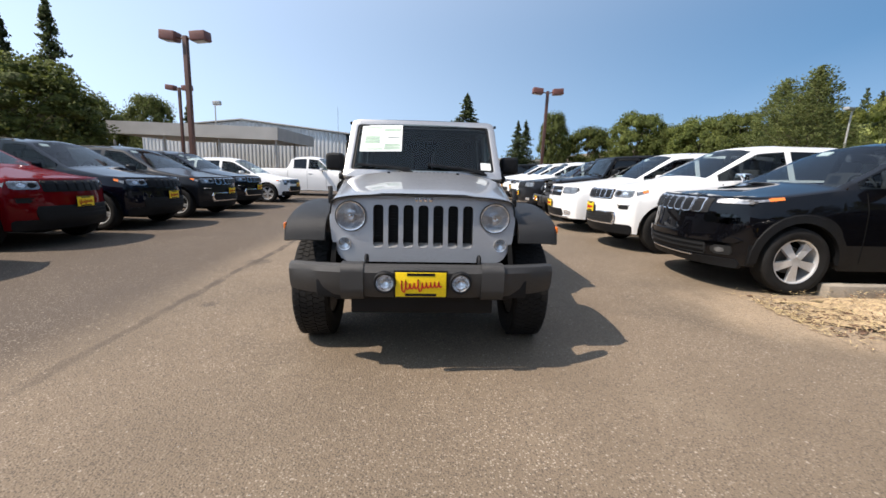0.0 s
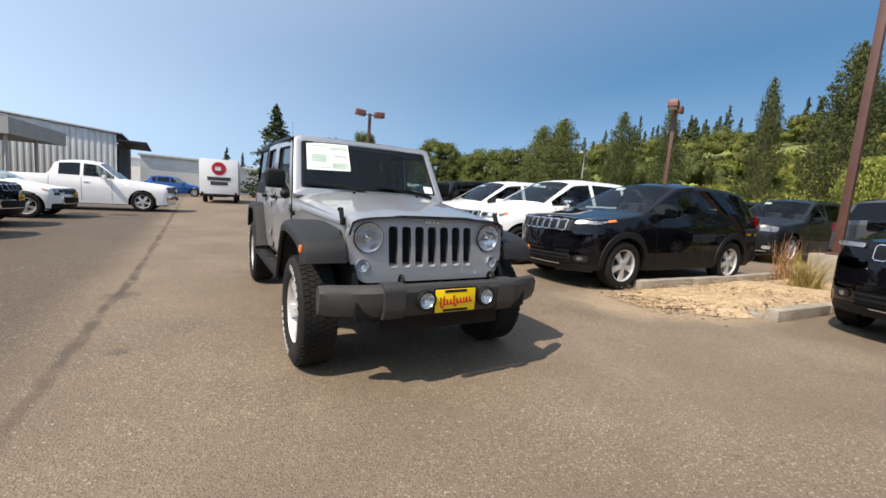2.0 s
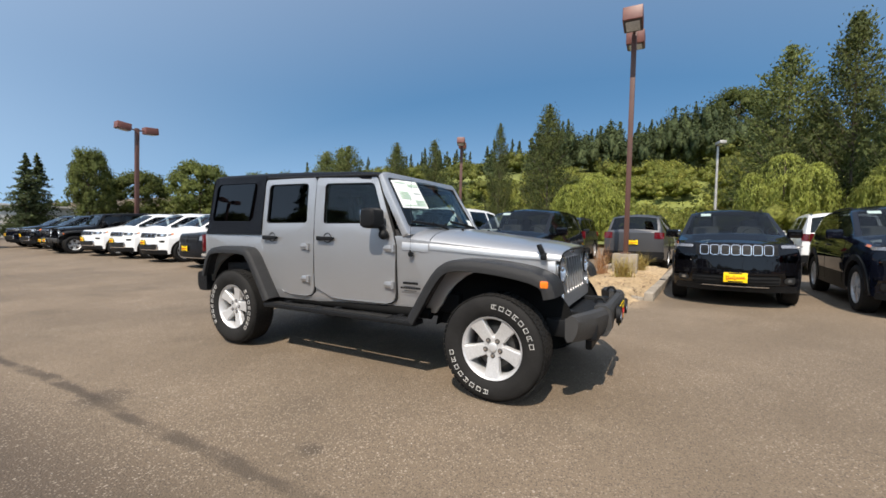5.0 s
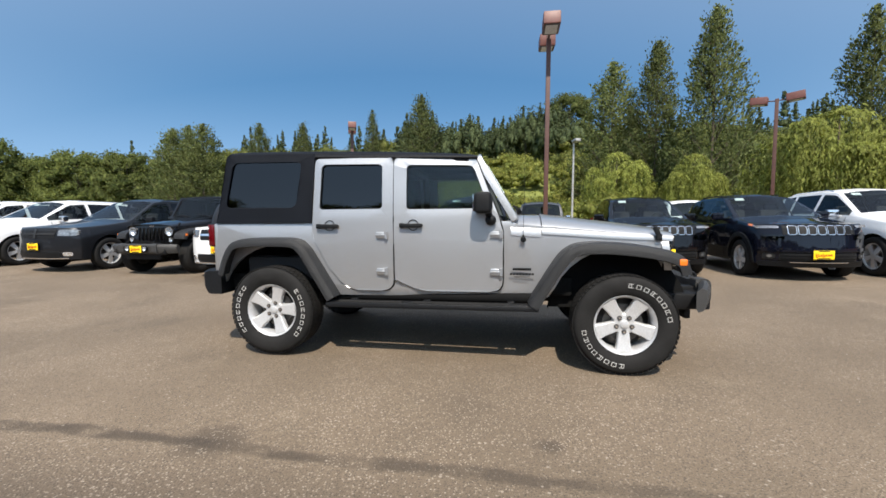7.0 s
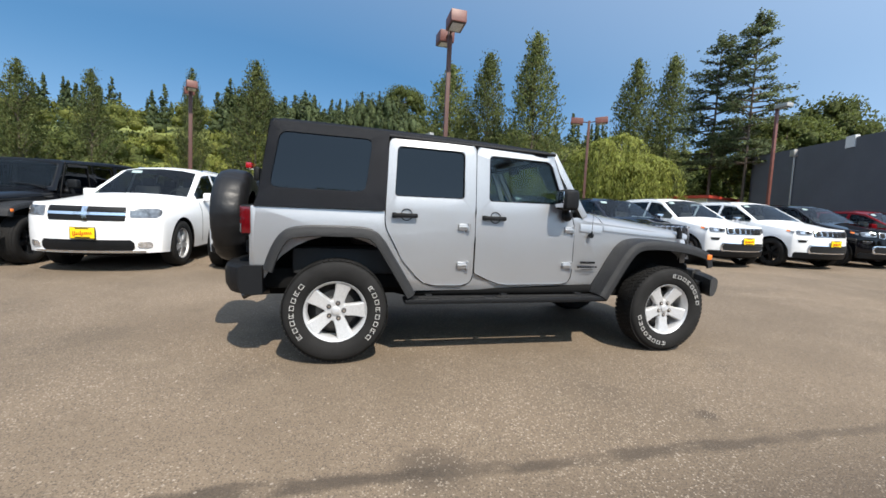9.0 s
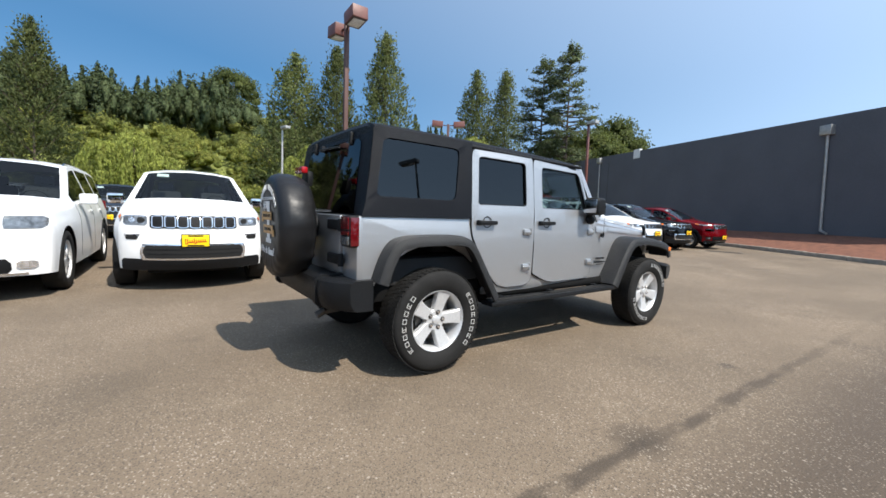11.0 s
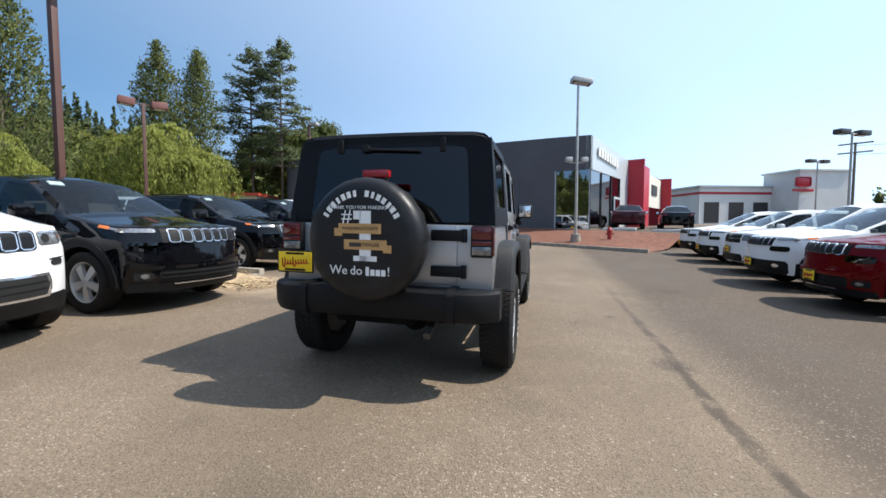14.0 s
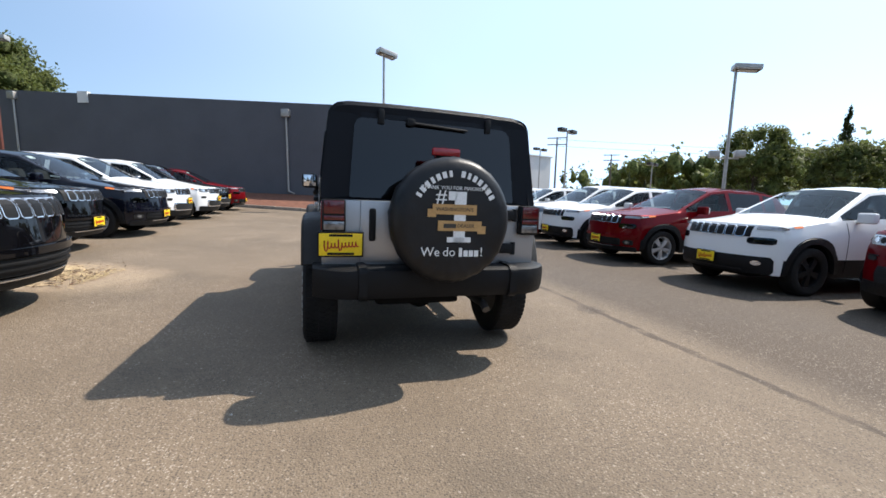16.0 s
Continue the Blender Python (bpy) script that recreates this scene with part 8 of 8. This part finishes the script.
def crown_points(kind, rng, n):
    """Leaf centres for a tree one metre high and about as wide as w allows, with limbs; returns centres and limb lines."""
    pts, limbs, ways, sides = [], [], [], []
    LOBES.clear()
    if kind == "poplar":
        # a straight leader with fine upswept limbs, widest low down, feathery at its rim
        asp, nl = 2.2, 210
        top_r = lambda z: 0.5 * min(1.0, (1.015 - z) / 0.60) ** 0.72 * min(1.0, 0.50 + 2.2 * z)
        lobes = rng.uniform(0.78, 1.12, size=9)
        for k in range(nl):
            z = 0.16 + 0.84 * rng.uniform(0, 1) ** 0.85
            az = rng.uniform(0, 6.283)
            r = top_r(z) * rng.uniform(0.45, 1.0) ** 0.6 * lobes[int(az / 6.2832 * 9) % 9] * rng.uniform(0.85, 1.12)
            tip = np.array([math.cos(az) * r, math.sin(az) * r, z])
            base = np.array([0, 0, max(0.06, z - r * 1.15 / asp - 0.03)])
            limbs.append((base, tip))
            m = max(20, int(n / nl * (0.35 + 2.0 * r)))
            u = rng.uniform(0.22, 1.06, size=(m, 1)) ** 0.75
            w_ = 0.018 + 0.050 * np.sin(np.pi * np.clip(u, 0, 1)) ** 0.8
            off = np.clip(rng.normal(size=(m, 3)), -1.7, 1.7) * w_ * np.array([1, 1, 0.55])
            pts.append(base + (tip - base) * u + off)
            d = (tip - base) * np.array([1, 1, asp])
            ways.append(np.repeat(d[None] / np.linalg.norm(d), m, 0))
            sides.append(off * np.array([1, 1, asp]) / 0.05 + np.array([0, 0, 0.35]))
        m = n // 30
        zt_ = rng.uniform(0.86, 1.03, size=m)
        rt_ = 0.035 * np.abs(rng.normal(size=m)) * (1.10 - zt_) / 0.12
        at_ = rng.uniform(0, 6.283, size=m)
        pts.append(np.stack([rt_ * np.cos(at_), rt_ * np.sin(at_), zt_], 1))
        ways.append(np.repeat(np.array([[0.0, 0.0, 1.0]]), m, 0))
        sides.append(rng.normal(size=(m, 3)))
    elif kind == "round":
        # an uneven crown of leafy clumps on spreading limbs
        nl = 105
        for k in range(nl):
            z = 0.24 + 0.72 * rng.uniform(0, 1) ** 0.8
            az = rng.uniform(0, 6.283)
            r = 0.5 * math.sqrt(max(0.02, 1 - ((z - 0.50) / 0.52) ** 2)) * rng.uniform(0.30, 0.98) ** 0.5
            c = np.array([math.cos(az) * r, math.sin(az) * r, z])
            limbs.append((np.array([0, 0, max(0.12, z - 0.35)]), c))
            LOBES.append((c, np.array([1, 1, 0.80]) * rng.uniform(0.075, 0.165)))
    elif kind in ("fir",):
        nl = 150
        for k in range(nl):
            t = (k + rng.uniform(0, 1)) / nl
            az = rng.uniform(0, 6.283)
            L = 0.5 * (1 - t) ** 0.85 * rng.uniform(0.65, 1.1) + 0.01
            z = 0.05 + 0.93 * t
            base = np.array([0, 0, z])
            tip = base + np.array([math.cos(az) * L, math.sin(az) * L, -0.12 * L])
            limbs.append((base, tip))
            m = max(4, int(n / nl * (1.7 - 1.3 * t)))
            u = rng.uniform(0.1, 1.0, size=(m, 1))
            pts.append(base + (tip - base) * u + rng.normal(size=(m, 3)) * np.array([0.03, 0.03, 0.012]) * (0.4 + (1 - t)))
        pts.append(rng.normal(size=(20, 3)) * np.array([0.005, 0.005, 0.015]) + np.array([0, 0, 0.985]))
    elif kind == "pine":
        nl = 92
        for k in range(nl):
            t = 0.34 + 0.66 * ((k // 4 + rng.uniform(-0.15, 0.15)) / (nl // 4))
            az = rng.uniform(0, 6.283)
            L = 0.5 * (0.10 + 0.92 * max(0, 1 - t) ** 0.62) * rng.uniform(0.55, 1.15) * (0.72 if t < 0.5 else 1.0)
            base = np.array([0, 0, t * 0.965])
            tip = base + np.array([math.cos(az) * L, math.sin(az) * L, rng.uniform(-0.03, 0.02) + 0.03 * t])
            limbs.append((base, tip))
            m = int(n / nl * (0.45 + 1.5 * L))
            u = rng.uniform(0.30, 1.05, size=(m, 1)) ** 0.7
            side = rng.normal(size=(m, 1)) * 0.050 * u
            across = np.array([-math.sin(az), math.cos(az), 0])
            pts.append(base + (tip - base) * u + side * across + rng.normal(size=(m, 3)) * np.array([0.012, 0.012, 0.0055]))
        pts.append(rng.normal(size=(260, 3)) * np.array([0.016, 0.016, 0.018]) + np.array([0, 0, 0.965]))
    else:  # willow: rounded heads from which curtains of twigs arch over and hang
        heads = [(0.0, 0.0, 0.30, 1.0)] + [(0.30 * math.cos(k * 0.9 + 0.3), 0.30 * math.sin(k * 0.9 + 0.3), 0.19 + 0.03 * (k % 3), 0.66 + 0.08 * ((k * 5) % 4)) for k in range(7)]
        ns = 85
        for cx, cy, R, top in heads:
            for k in range(ns):
                az, reach = rng.uniform(0, 6.283), R * rng.uniform(0.25, 1.0) ** 0.6
                over = 0.10 + 0.16 * (reach / R) ** 2
                foot = max(0.02, top - over - rng.uniform(0.20, 0.62))
                m = n // (ns * len(heads))
                u = rng.uniform(0, 1, size=m)
                arch_ = np.clip(u / 0.35, 0, 1)
                hang = np.clip((u - 0.35) / 0.65, 0, 1)
                r = reach * (arch_ ** 0.75 + 0.10 * hang)
                z = top - over * arch_ ** 2.2 - (top - over - foot) * hang
                c = np.stack([cx + r * math.cos(az), cy + r * math.sin(az), z], 1)
                pts.append(c + rng.normal(size=(m, 3)) * np.array([0.010, 0.010, 0.012]))
                down = np.stack([math.cos(az) * (1 - arch_), math.sin(az) * (1 - arch_), -0.25 - arch_], 1)
                ways.append(down)
                o_ = np.array([math.cos(az), math.sin(az), 0.0])[None] * (0.4 + arch_[:, None]) + np.array([0, 0, 1.0])[None] * (1.1 - arch_[:, None])
                sides.append(o_ * 1.2)
                if k % 16 == 0:
                    limbs.append((np.array([0, 0, 0.25]), np.array([cx, cy, top - 0.05])))
    if LOBES:
        return None, limbs, None, None
    if not ways:
        return np.concatenate(pts), limbs, None, None
    return np.concatenate(pts), limbs, np.concatenate(ways), np.concatenate(sides)


TREES = {}
rg0 = np.random.default_rng(21)


def tree_proto(kind, seed, n, size):
    rng = np.random.default_rng(seed)
    pts, limbs, ways, sides = crown_points(kind, rng, n)
    core = None
    if pts is None:
        v, sides, core = boughs(LOBES, n // len(LOBES), size, rng, 0.1, 0.50)
    else:
        v = leaves(pts, size, rng, along=ways, flat=0.6 if kind == "pine" else (0.3 if kind == "fir" else 0.0), slim={"willow": 0.30, "poplar": 0.46}.get(kind, 0.6), droop=0.3 if kind == "fir" else 0)
    bm = bmesh.new()
    tube(bm, (0, 0, -0.06), (0, 0, 0.5), 0.016, 0.011, 10)
    tube(bm, (0, 0, 0.5), (0, 0, 0.97), 0.011, 0.002, 8)
    for a, b in limbs[:: 3 if kind != "pine" else 1]:
        tube(bm, a, b, 0.0042, 0.001, 5, False)
    me = bpy.data.meshes.new("trunk")
    bm.to_mesh(me)
    bm.free()
    me.shade_smooth()
    me.materials.append(TRUNK)
    return me, v, sides, core


def plant(kind, x, y, top, width, label, seed=0, base=None, group="trees round the lot"):
    key = (kind, seed % 3)
    n, size = {"poplar": (14500, 0.0200), "round": (11500, 0.031), "fir": (7500, 0.027), "pine": (14000, 0.0125), "willow": (23000, 0.042)}[kind]
    z0 = lift(x, y) if base is None else base
    width *= 1.08 if kind == "poplar" else 1.0
    H = max(top - z0, 1.5)
    rot = Matrix.Rotation(seed * 1.7, 4, "Z")
    m = Matrix.Translation((x, y, z0)) @ rot @ Matrix.Diagonal((width, width, H, 1))
    if key not in TREES:
        trunk, v, sides, core = tree_proto(kind, seed + 11 * len(kind), n, size)
        root = thing(kind + "_tree", Matrix(), label, "tree", group)
        t = new("trunk", trunk)
        t.parent = root
        # leaves are scaled with the tree: make them roundish for the usual proportion
        asp = {"poplar": 2.3, "round": 1.15, "fir": 2.0, "pine": 2.2, "willow": 0.8}[kind]
        c = v.reshape(-1, 4, 3).mean(1, keepdims=True)
        d = v.reshape(-1, 4, 3) - c
        d[:, :, 2] /= asp
        d *= {"poplar": 1.9, "round": 1.05, "fir": 1.8, "pine": 2.0, "willow": 0.8}[kind]
        cen = c[:, 0]
        o = np.stack([cen[:, 0] * asp, cen[:, 1] * asp, (cen[:, 2] - 0.45) * 0.9 + 0.12], 1)
        o /= np.linalg.norm(o, axis=1, keepdims=True) + 1e-6
        if sides is not None:
            o = o * (0.45 if kind == "willow" else 0.70) + sides * 0.45
        o += rg0.normal(size=o.shape) * 0.30
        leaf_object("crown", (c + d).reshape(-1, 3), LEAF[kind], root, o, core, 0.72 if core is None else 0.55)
        TREES[key] = root
        root.matrix_basis = m
        root.scale = (width, width, H)
        return root
    src = TREES[key]
    ob = copy_thing(src, Matrix.Translation((x, y, z0)) @ rot)
    ob.scale = (width, width, H)
    return tagged(ob, label, "tree", group)


WORDS = {"poplar": "tall green cottonwood with an open uneven crown", "fir": "dark green conifer with a pointed crown", "pine": "tall pine with bare trunk and ragged pads", "willow": "yellow-green weeping willow with hanging strands", "round": "broad green leafy tree"}
PLANTS = [
    ("fir", -30.0, 33.5, 12.6, 5.6), ("fir", -33.4, 33.3, 11.4, 5.2), ("round", -25.0, 25.2, 6.2, 8.0), ("round", -32.4, 38.7, 6.1, 6.1), ("fir", -37.2, 47.7, 5.9, 2.4), ("round", -39.9, 58.1, 8.8, 6.3), ("fir", -31.1, 51.8, 7.4, 3.6),
    ("fir", 2.2, 49.9, 9.9, 7.6), ("fir", 13.7, 74.1, 10.2, 6.5), ("poplar", 17.8, 70.1, 10.6, 4.6),
]
PLANTS += [
    ("round", 23.9, 71.4, 8.9, 8.1), ("round", 28.7, 64.1, 10.4, 8.5), ("round", 32.6, 62.2, 8.8, 7.6), ("round", 33.2, 56.1, 9.0, 7.9), ("round", 34.2, 50.2, 9.0, 6.5), ("poplar", 31.0, 40.4, 10.6, 6.2), ("poplar", 30.5, 36.4, 10.8, 7.0),
    ("fir", -2.9, 76.1, 6.7, 3.5), ("fir", -0.5, 86.1, 6.9, 2.5), ("fir", 11.6, 69.6, 9.5, 6.1), ("round", 16.5, 66.3, 10.2, 4.6),
]
PLANTS += [
    ("poplar", 37.9, 45.2, 12.7, 5.4), ("poplar", 42.2, 38.7, 13.7, 5.7), ("poplar", 44.8, 34.1, 14.1, 4.7), ("poplar", 50.6, 19.7, 18.5, 7.5), ("poplar", 52.3, 27.5, 17.4, 4.2), ("willow", 38.9, 11.2, 7.6, 8.0), ("willow", 39.5, -3.6, 8.4, 7.0), ("willow", 37.2, -9.8, 7.7, 6.2),
    ("willow", 28.6, -15.6, 9.0, 9.6), ("willow", 33.0, -19.5, 8.4, 8.0), ("poplar", 61.4, -6.6, 24.8, 13.0), ("poplar", 57.0, -11.5, 25.4, 10.0), ("poplar", 46.3, -14.5, 24.3, 8.8),
]
PLANTS += [
    ("poplar", 42.2, -26.1, 21.2, 7.8), ("poplar", 40.3, -29.6, 21.2, 7.6), ("pine", 28.7, -24.9, 18.9, 9.5), ("pine", 25.4, -25.2, 19.4, 8.8), ("round", 32.0, -41.8, 14.9, 9.8), ("round", 36, -36, 13, 9), ("round", 150.0, -7.0, 47.0, 17.0), ("round", 27.0, -31.0, 11.0, 9.0),
    ("round", -27.9, -12.8, 6.2, 4.6), ("round", -40.8, -15.3, 6.0, 5.5), ("fir", -50.8, -21.9, 11.3, 4.1), ("fir", -55.9, -60.8, 6.8, 2.9), ("fir", -61.4, -62.8, 5.6, 2.6), ("round", -47, -30, 5.2, 6), ("round", -38, -6, 5.2, 6.0),
    ("round", -41, -3.0, 7.2, 10.5), ("round", -41, 4.5, 8.0, 11.5), ("round", -43, 12.5, 8.8, 12.0), ("round", -40, 21.0, 7.6, 11.0),
]
for i, (kd, x, y, top, w) in enumerate(PLANTS):
    plant(kd, x, y, top, w, WORDS[kd], i)

# hill woods and undergrowth
rg = np.random.default_rng(4)


def crowd(name, n, place, leaf_n, leaf_size, material, label, category):
    """Many clumps of foliage as one mass."""
    lobes = []
    for k in range(n):
        x, y, w, h, cone = place(k)
        z0 = lift(x, y)
        nl = 7 if cone else 13
        for j in range(nl):
            if cone:
                f = j / (nl - 1)
                r = np.array([0.30 * w * (1.12 - f), 0.30 * w * (1.12 - f), 0.16 * h * max(1.12 - f, 0.62)])
                c = np.array([x, y, z0 + h * (0.12 + 0.80 * f)]) + rg.normal(size=3) * r * np.array([0.20, 0.20, 0.05])
            else:
                r = np.array([0.19 * w, 0.19 * w, 0.30 * h]) * rg.uniform(0.60, 1.20)
                a, d = rg.uniform(0, 6.283), 0.46 * w * math.sqrt(rg.random())
                c = np.array([x + d * math.cos(a), y + d * math.sin(a), z0 + h * (0.70 - 0.55 * (d / (0.46 * w)) ** 2 * rg.random())])
            lobes.append((c, r))
    v, o, core = boughs(lobes, int(0.62 * leaf_n * n / len(lobes)), leaf_size * 1.2, rg)
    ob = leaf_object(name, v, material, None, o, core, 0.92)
    return tagged(ob, label, category, kind="stuff")


crowd("hill_conifers", 150, lambda k: (rg.uniform(95, 180), rg.uniform(-90, 130), rg.uniform(5, 9), rg.uniform(7, 14), True), 420, 0.62, LEAF["fir"], "dark conifers on the far hill", "woods")
crowd("hill_woods", 150, lambda k: (rg.uniform(76, 190), rg.uniform(-110, 150), rg.uniform(9, 15), rg.uniform(4, 8), False), 900, 0.50, LEAF["slope"], "leafy woods on the far hill", "woods")
crowd("ridge_conifers", 32, lambda k: (rg.uniform(92, 108), -4 + 44 * (k + rg.random()) / 32, rg.uniform(5, 9), rg.uniform(9, 15), k % 3 > 1), 1300, 0.44, LEAF["fir"], "dark conifers and broad trees along the ridge", "woods")
crowd("slope_shrubs", 90, lambda k: (rg.uniform(58, 92), rg.uniform(-12, 48), rg.uniform(5, 9), rg.uniform(2.0, 4.6), False), 1000, 0.32, LEAF["shrub"], "yellow-green shrubs up the slope", "shrubs")
crowd("undergrowth", 230, lambda k: (29 + 32 * rg.random() ** 0.8 + (6 if k % 3 else 0), rg.uniform(-34, 62), rg.uniform(3, 6), rg.uniform(1.4, 4.2), False), 640, 0.22, LEAF["shrub"], "sunlit green and yellow shrubs along the lot's edge", "shrubs")
crowd("tree_belt", 46, lambda k: (rg.uniform(56, 74), (-60 + 50 * (k + rg.random()) / 20) if k < 20 else (44 + 80 * (k - 20 + rg.random()) / 26), rg.uniform(8, 12), rg.uniform(6, 11), False), 1000, 0.42, LEAF["round"], "belt of leafy trees behind the lot", "woods")
crowd("far_hedge", 60, lambda k: (-120 + 170 * rg.random(), -95 - 30 * rg.random(), rg.uniform(6, 12), rg.uniform(2.5, 4.5), False), 520, 0.40, LEAF["round"], "far line of trees along the road", "woods")
crowd("far_trees", 50, lambda k: (-60 + 90 * rg.random(), 105 + 40 * rg.random(), rg.uniform(7, 13), rg.uniform(4, 8), False), 520, 0.55, LEAF["round"], "far line of trees beyond the buildings", "woods")
crowd("side_trees", 90, lambda k: (-62 - 40 * rg.random(), -90 + 170 * rg.random(), rg.uniform(8, 14), rg.uniform(7, 13), False), 260, 0.8, LEAF["round"], "far line of trees on the far side of the lot", "woods")
crowd("dry_shrub", 3, lambda k: (50 + k, 48.6 + 1.5 * k, 3.0, 3.6 - 0.4 * k, False), 1200, 0.20, LEAF["dry"], "straw-coloured dry shrub at the lot's edge", "shrub")
# green ground under the trees
SCRUB = mat("scrubby_grass", (0.16, 0.18, 0.042), 0.95, var=0.3, scale=0.15, fine=0.3, fscale=3)
bm = bmesh.new()
rows = []
for i in range(30):
    x = 27 + 300 * (i / 29) ** 1.8
    rows.append([bm.verts.new((x + (3 * math.sin(j) if i == 0 else 0), -160 + 360 * j / 59, lift(x, -160 + 360 * j / 59) + 0.03 + (0.25 if i > 0 else 0))) for j in range(60)])
for p, q in zip(rows, rows[1:]):
    for c in range(59):
        bm.faces.new((p[c], p[c + 1], q[c + 1], q[c]))
tagged(part("hillside", bm, SCRUB, None), "grassy scrub on the slope east of the lot", "hillside", kind="structure")
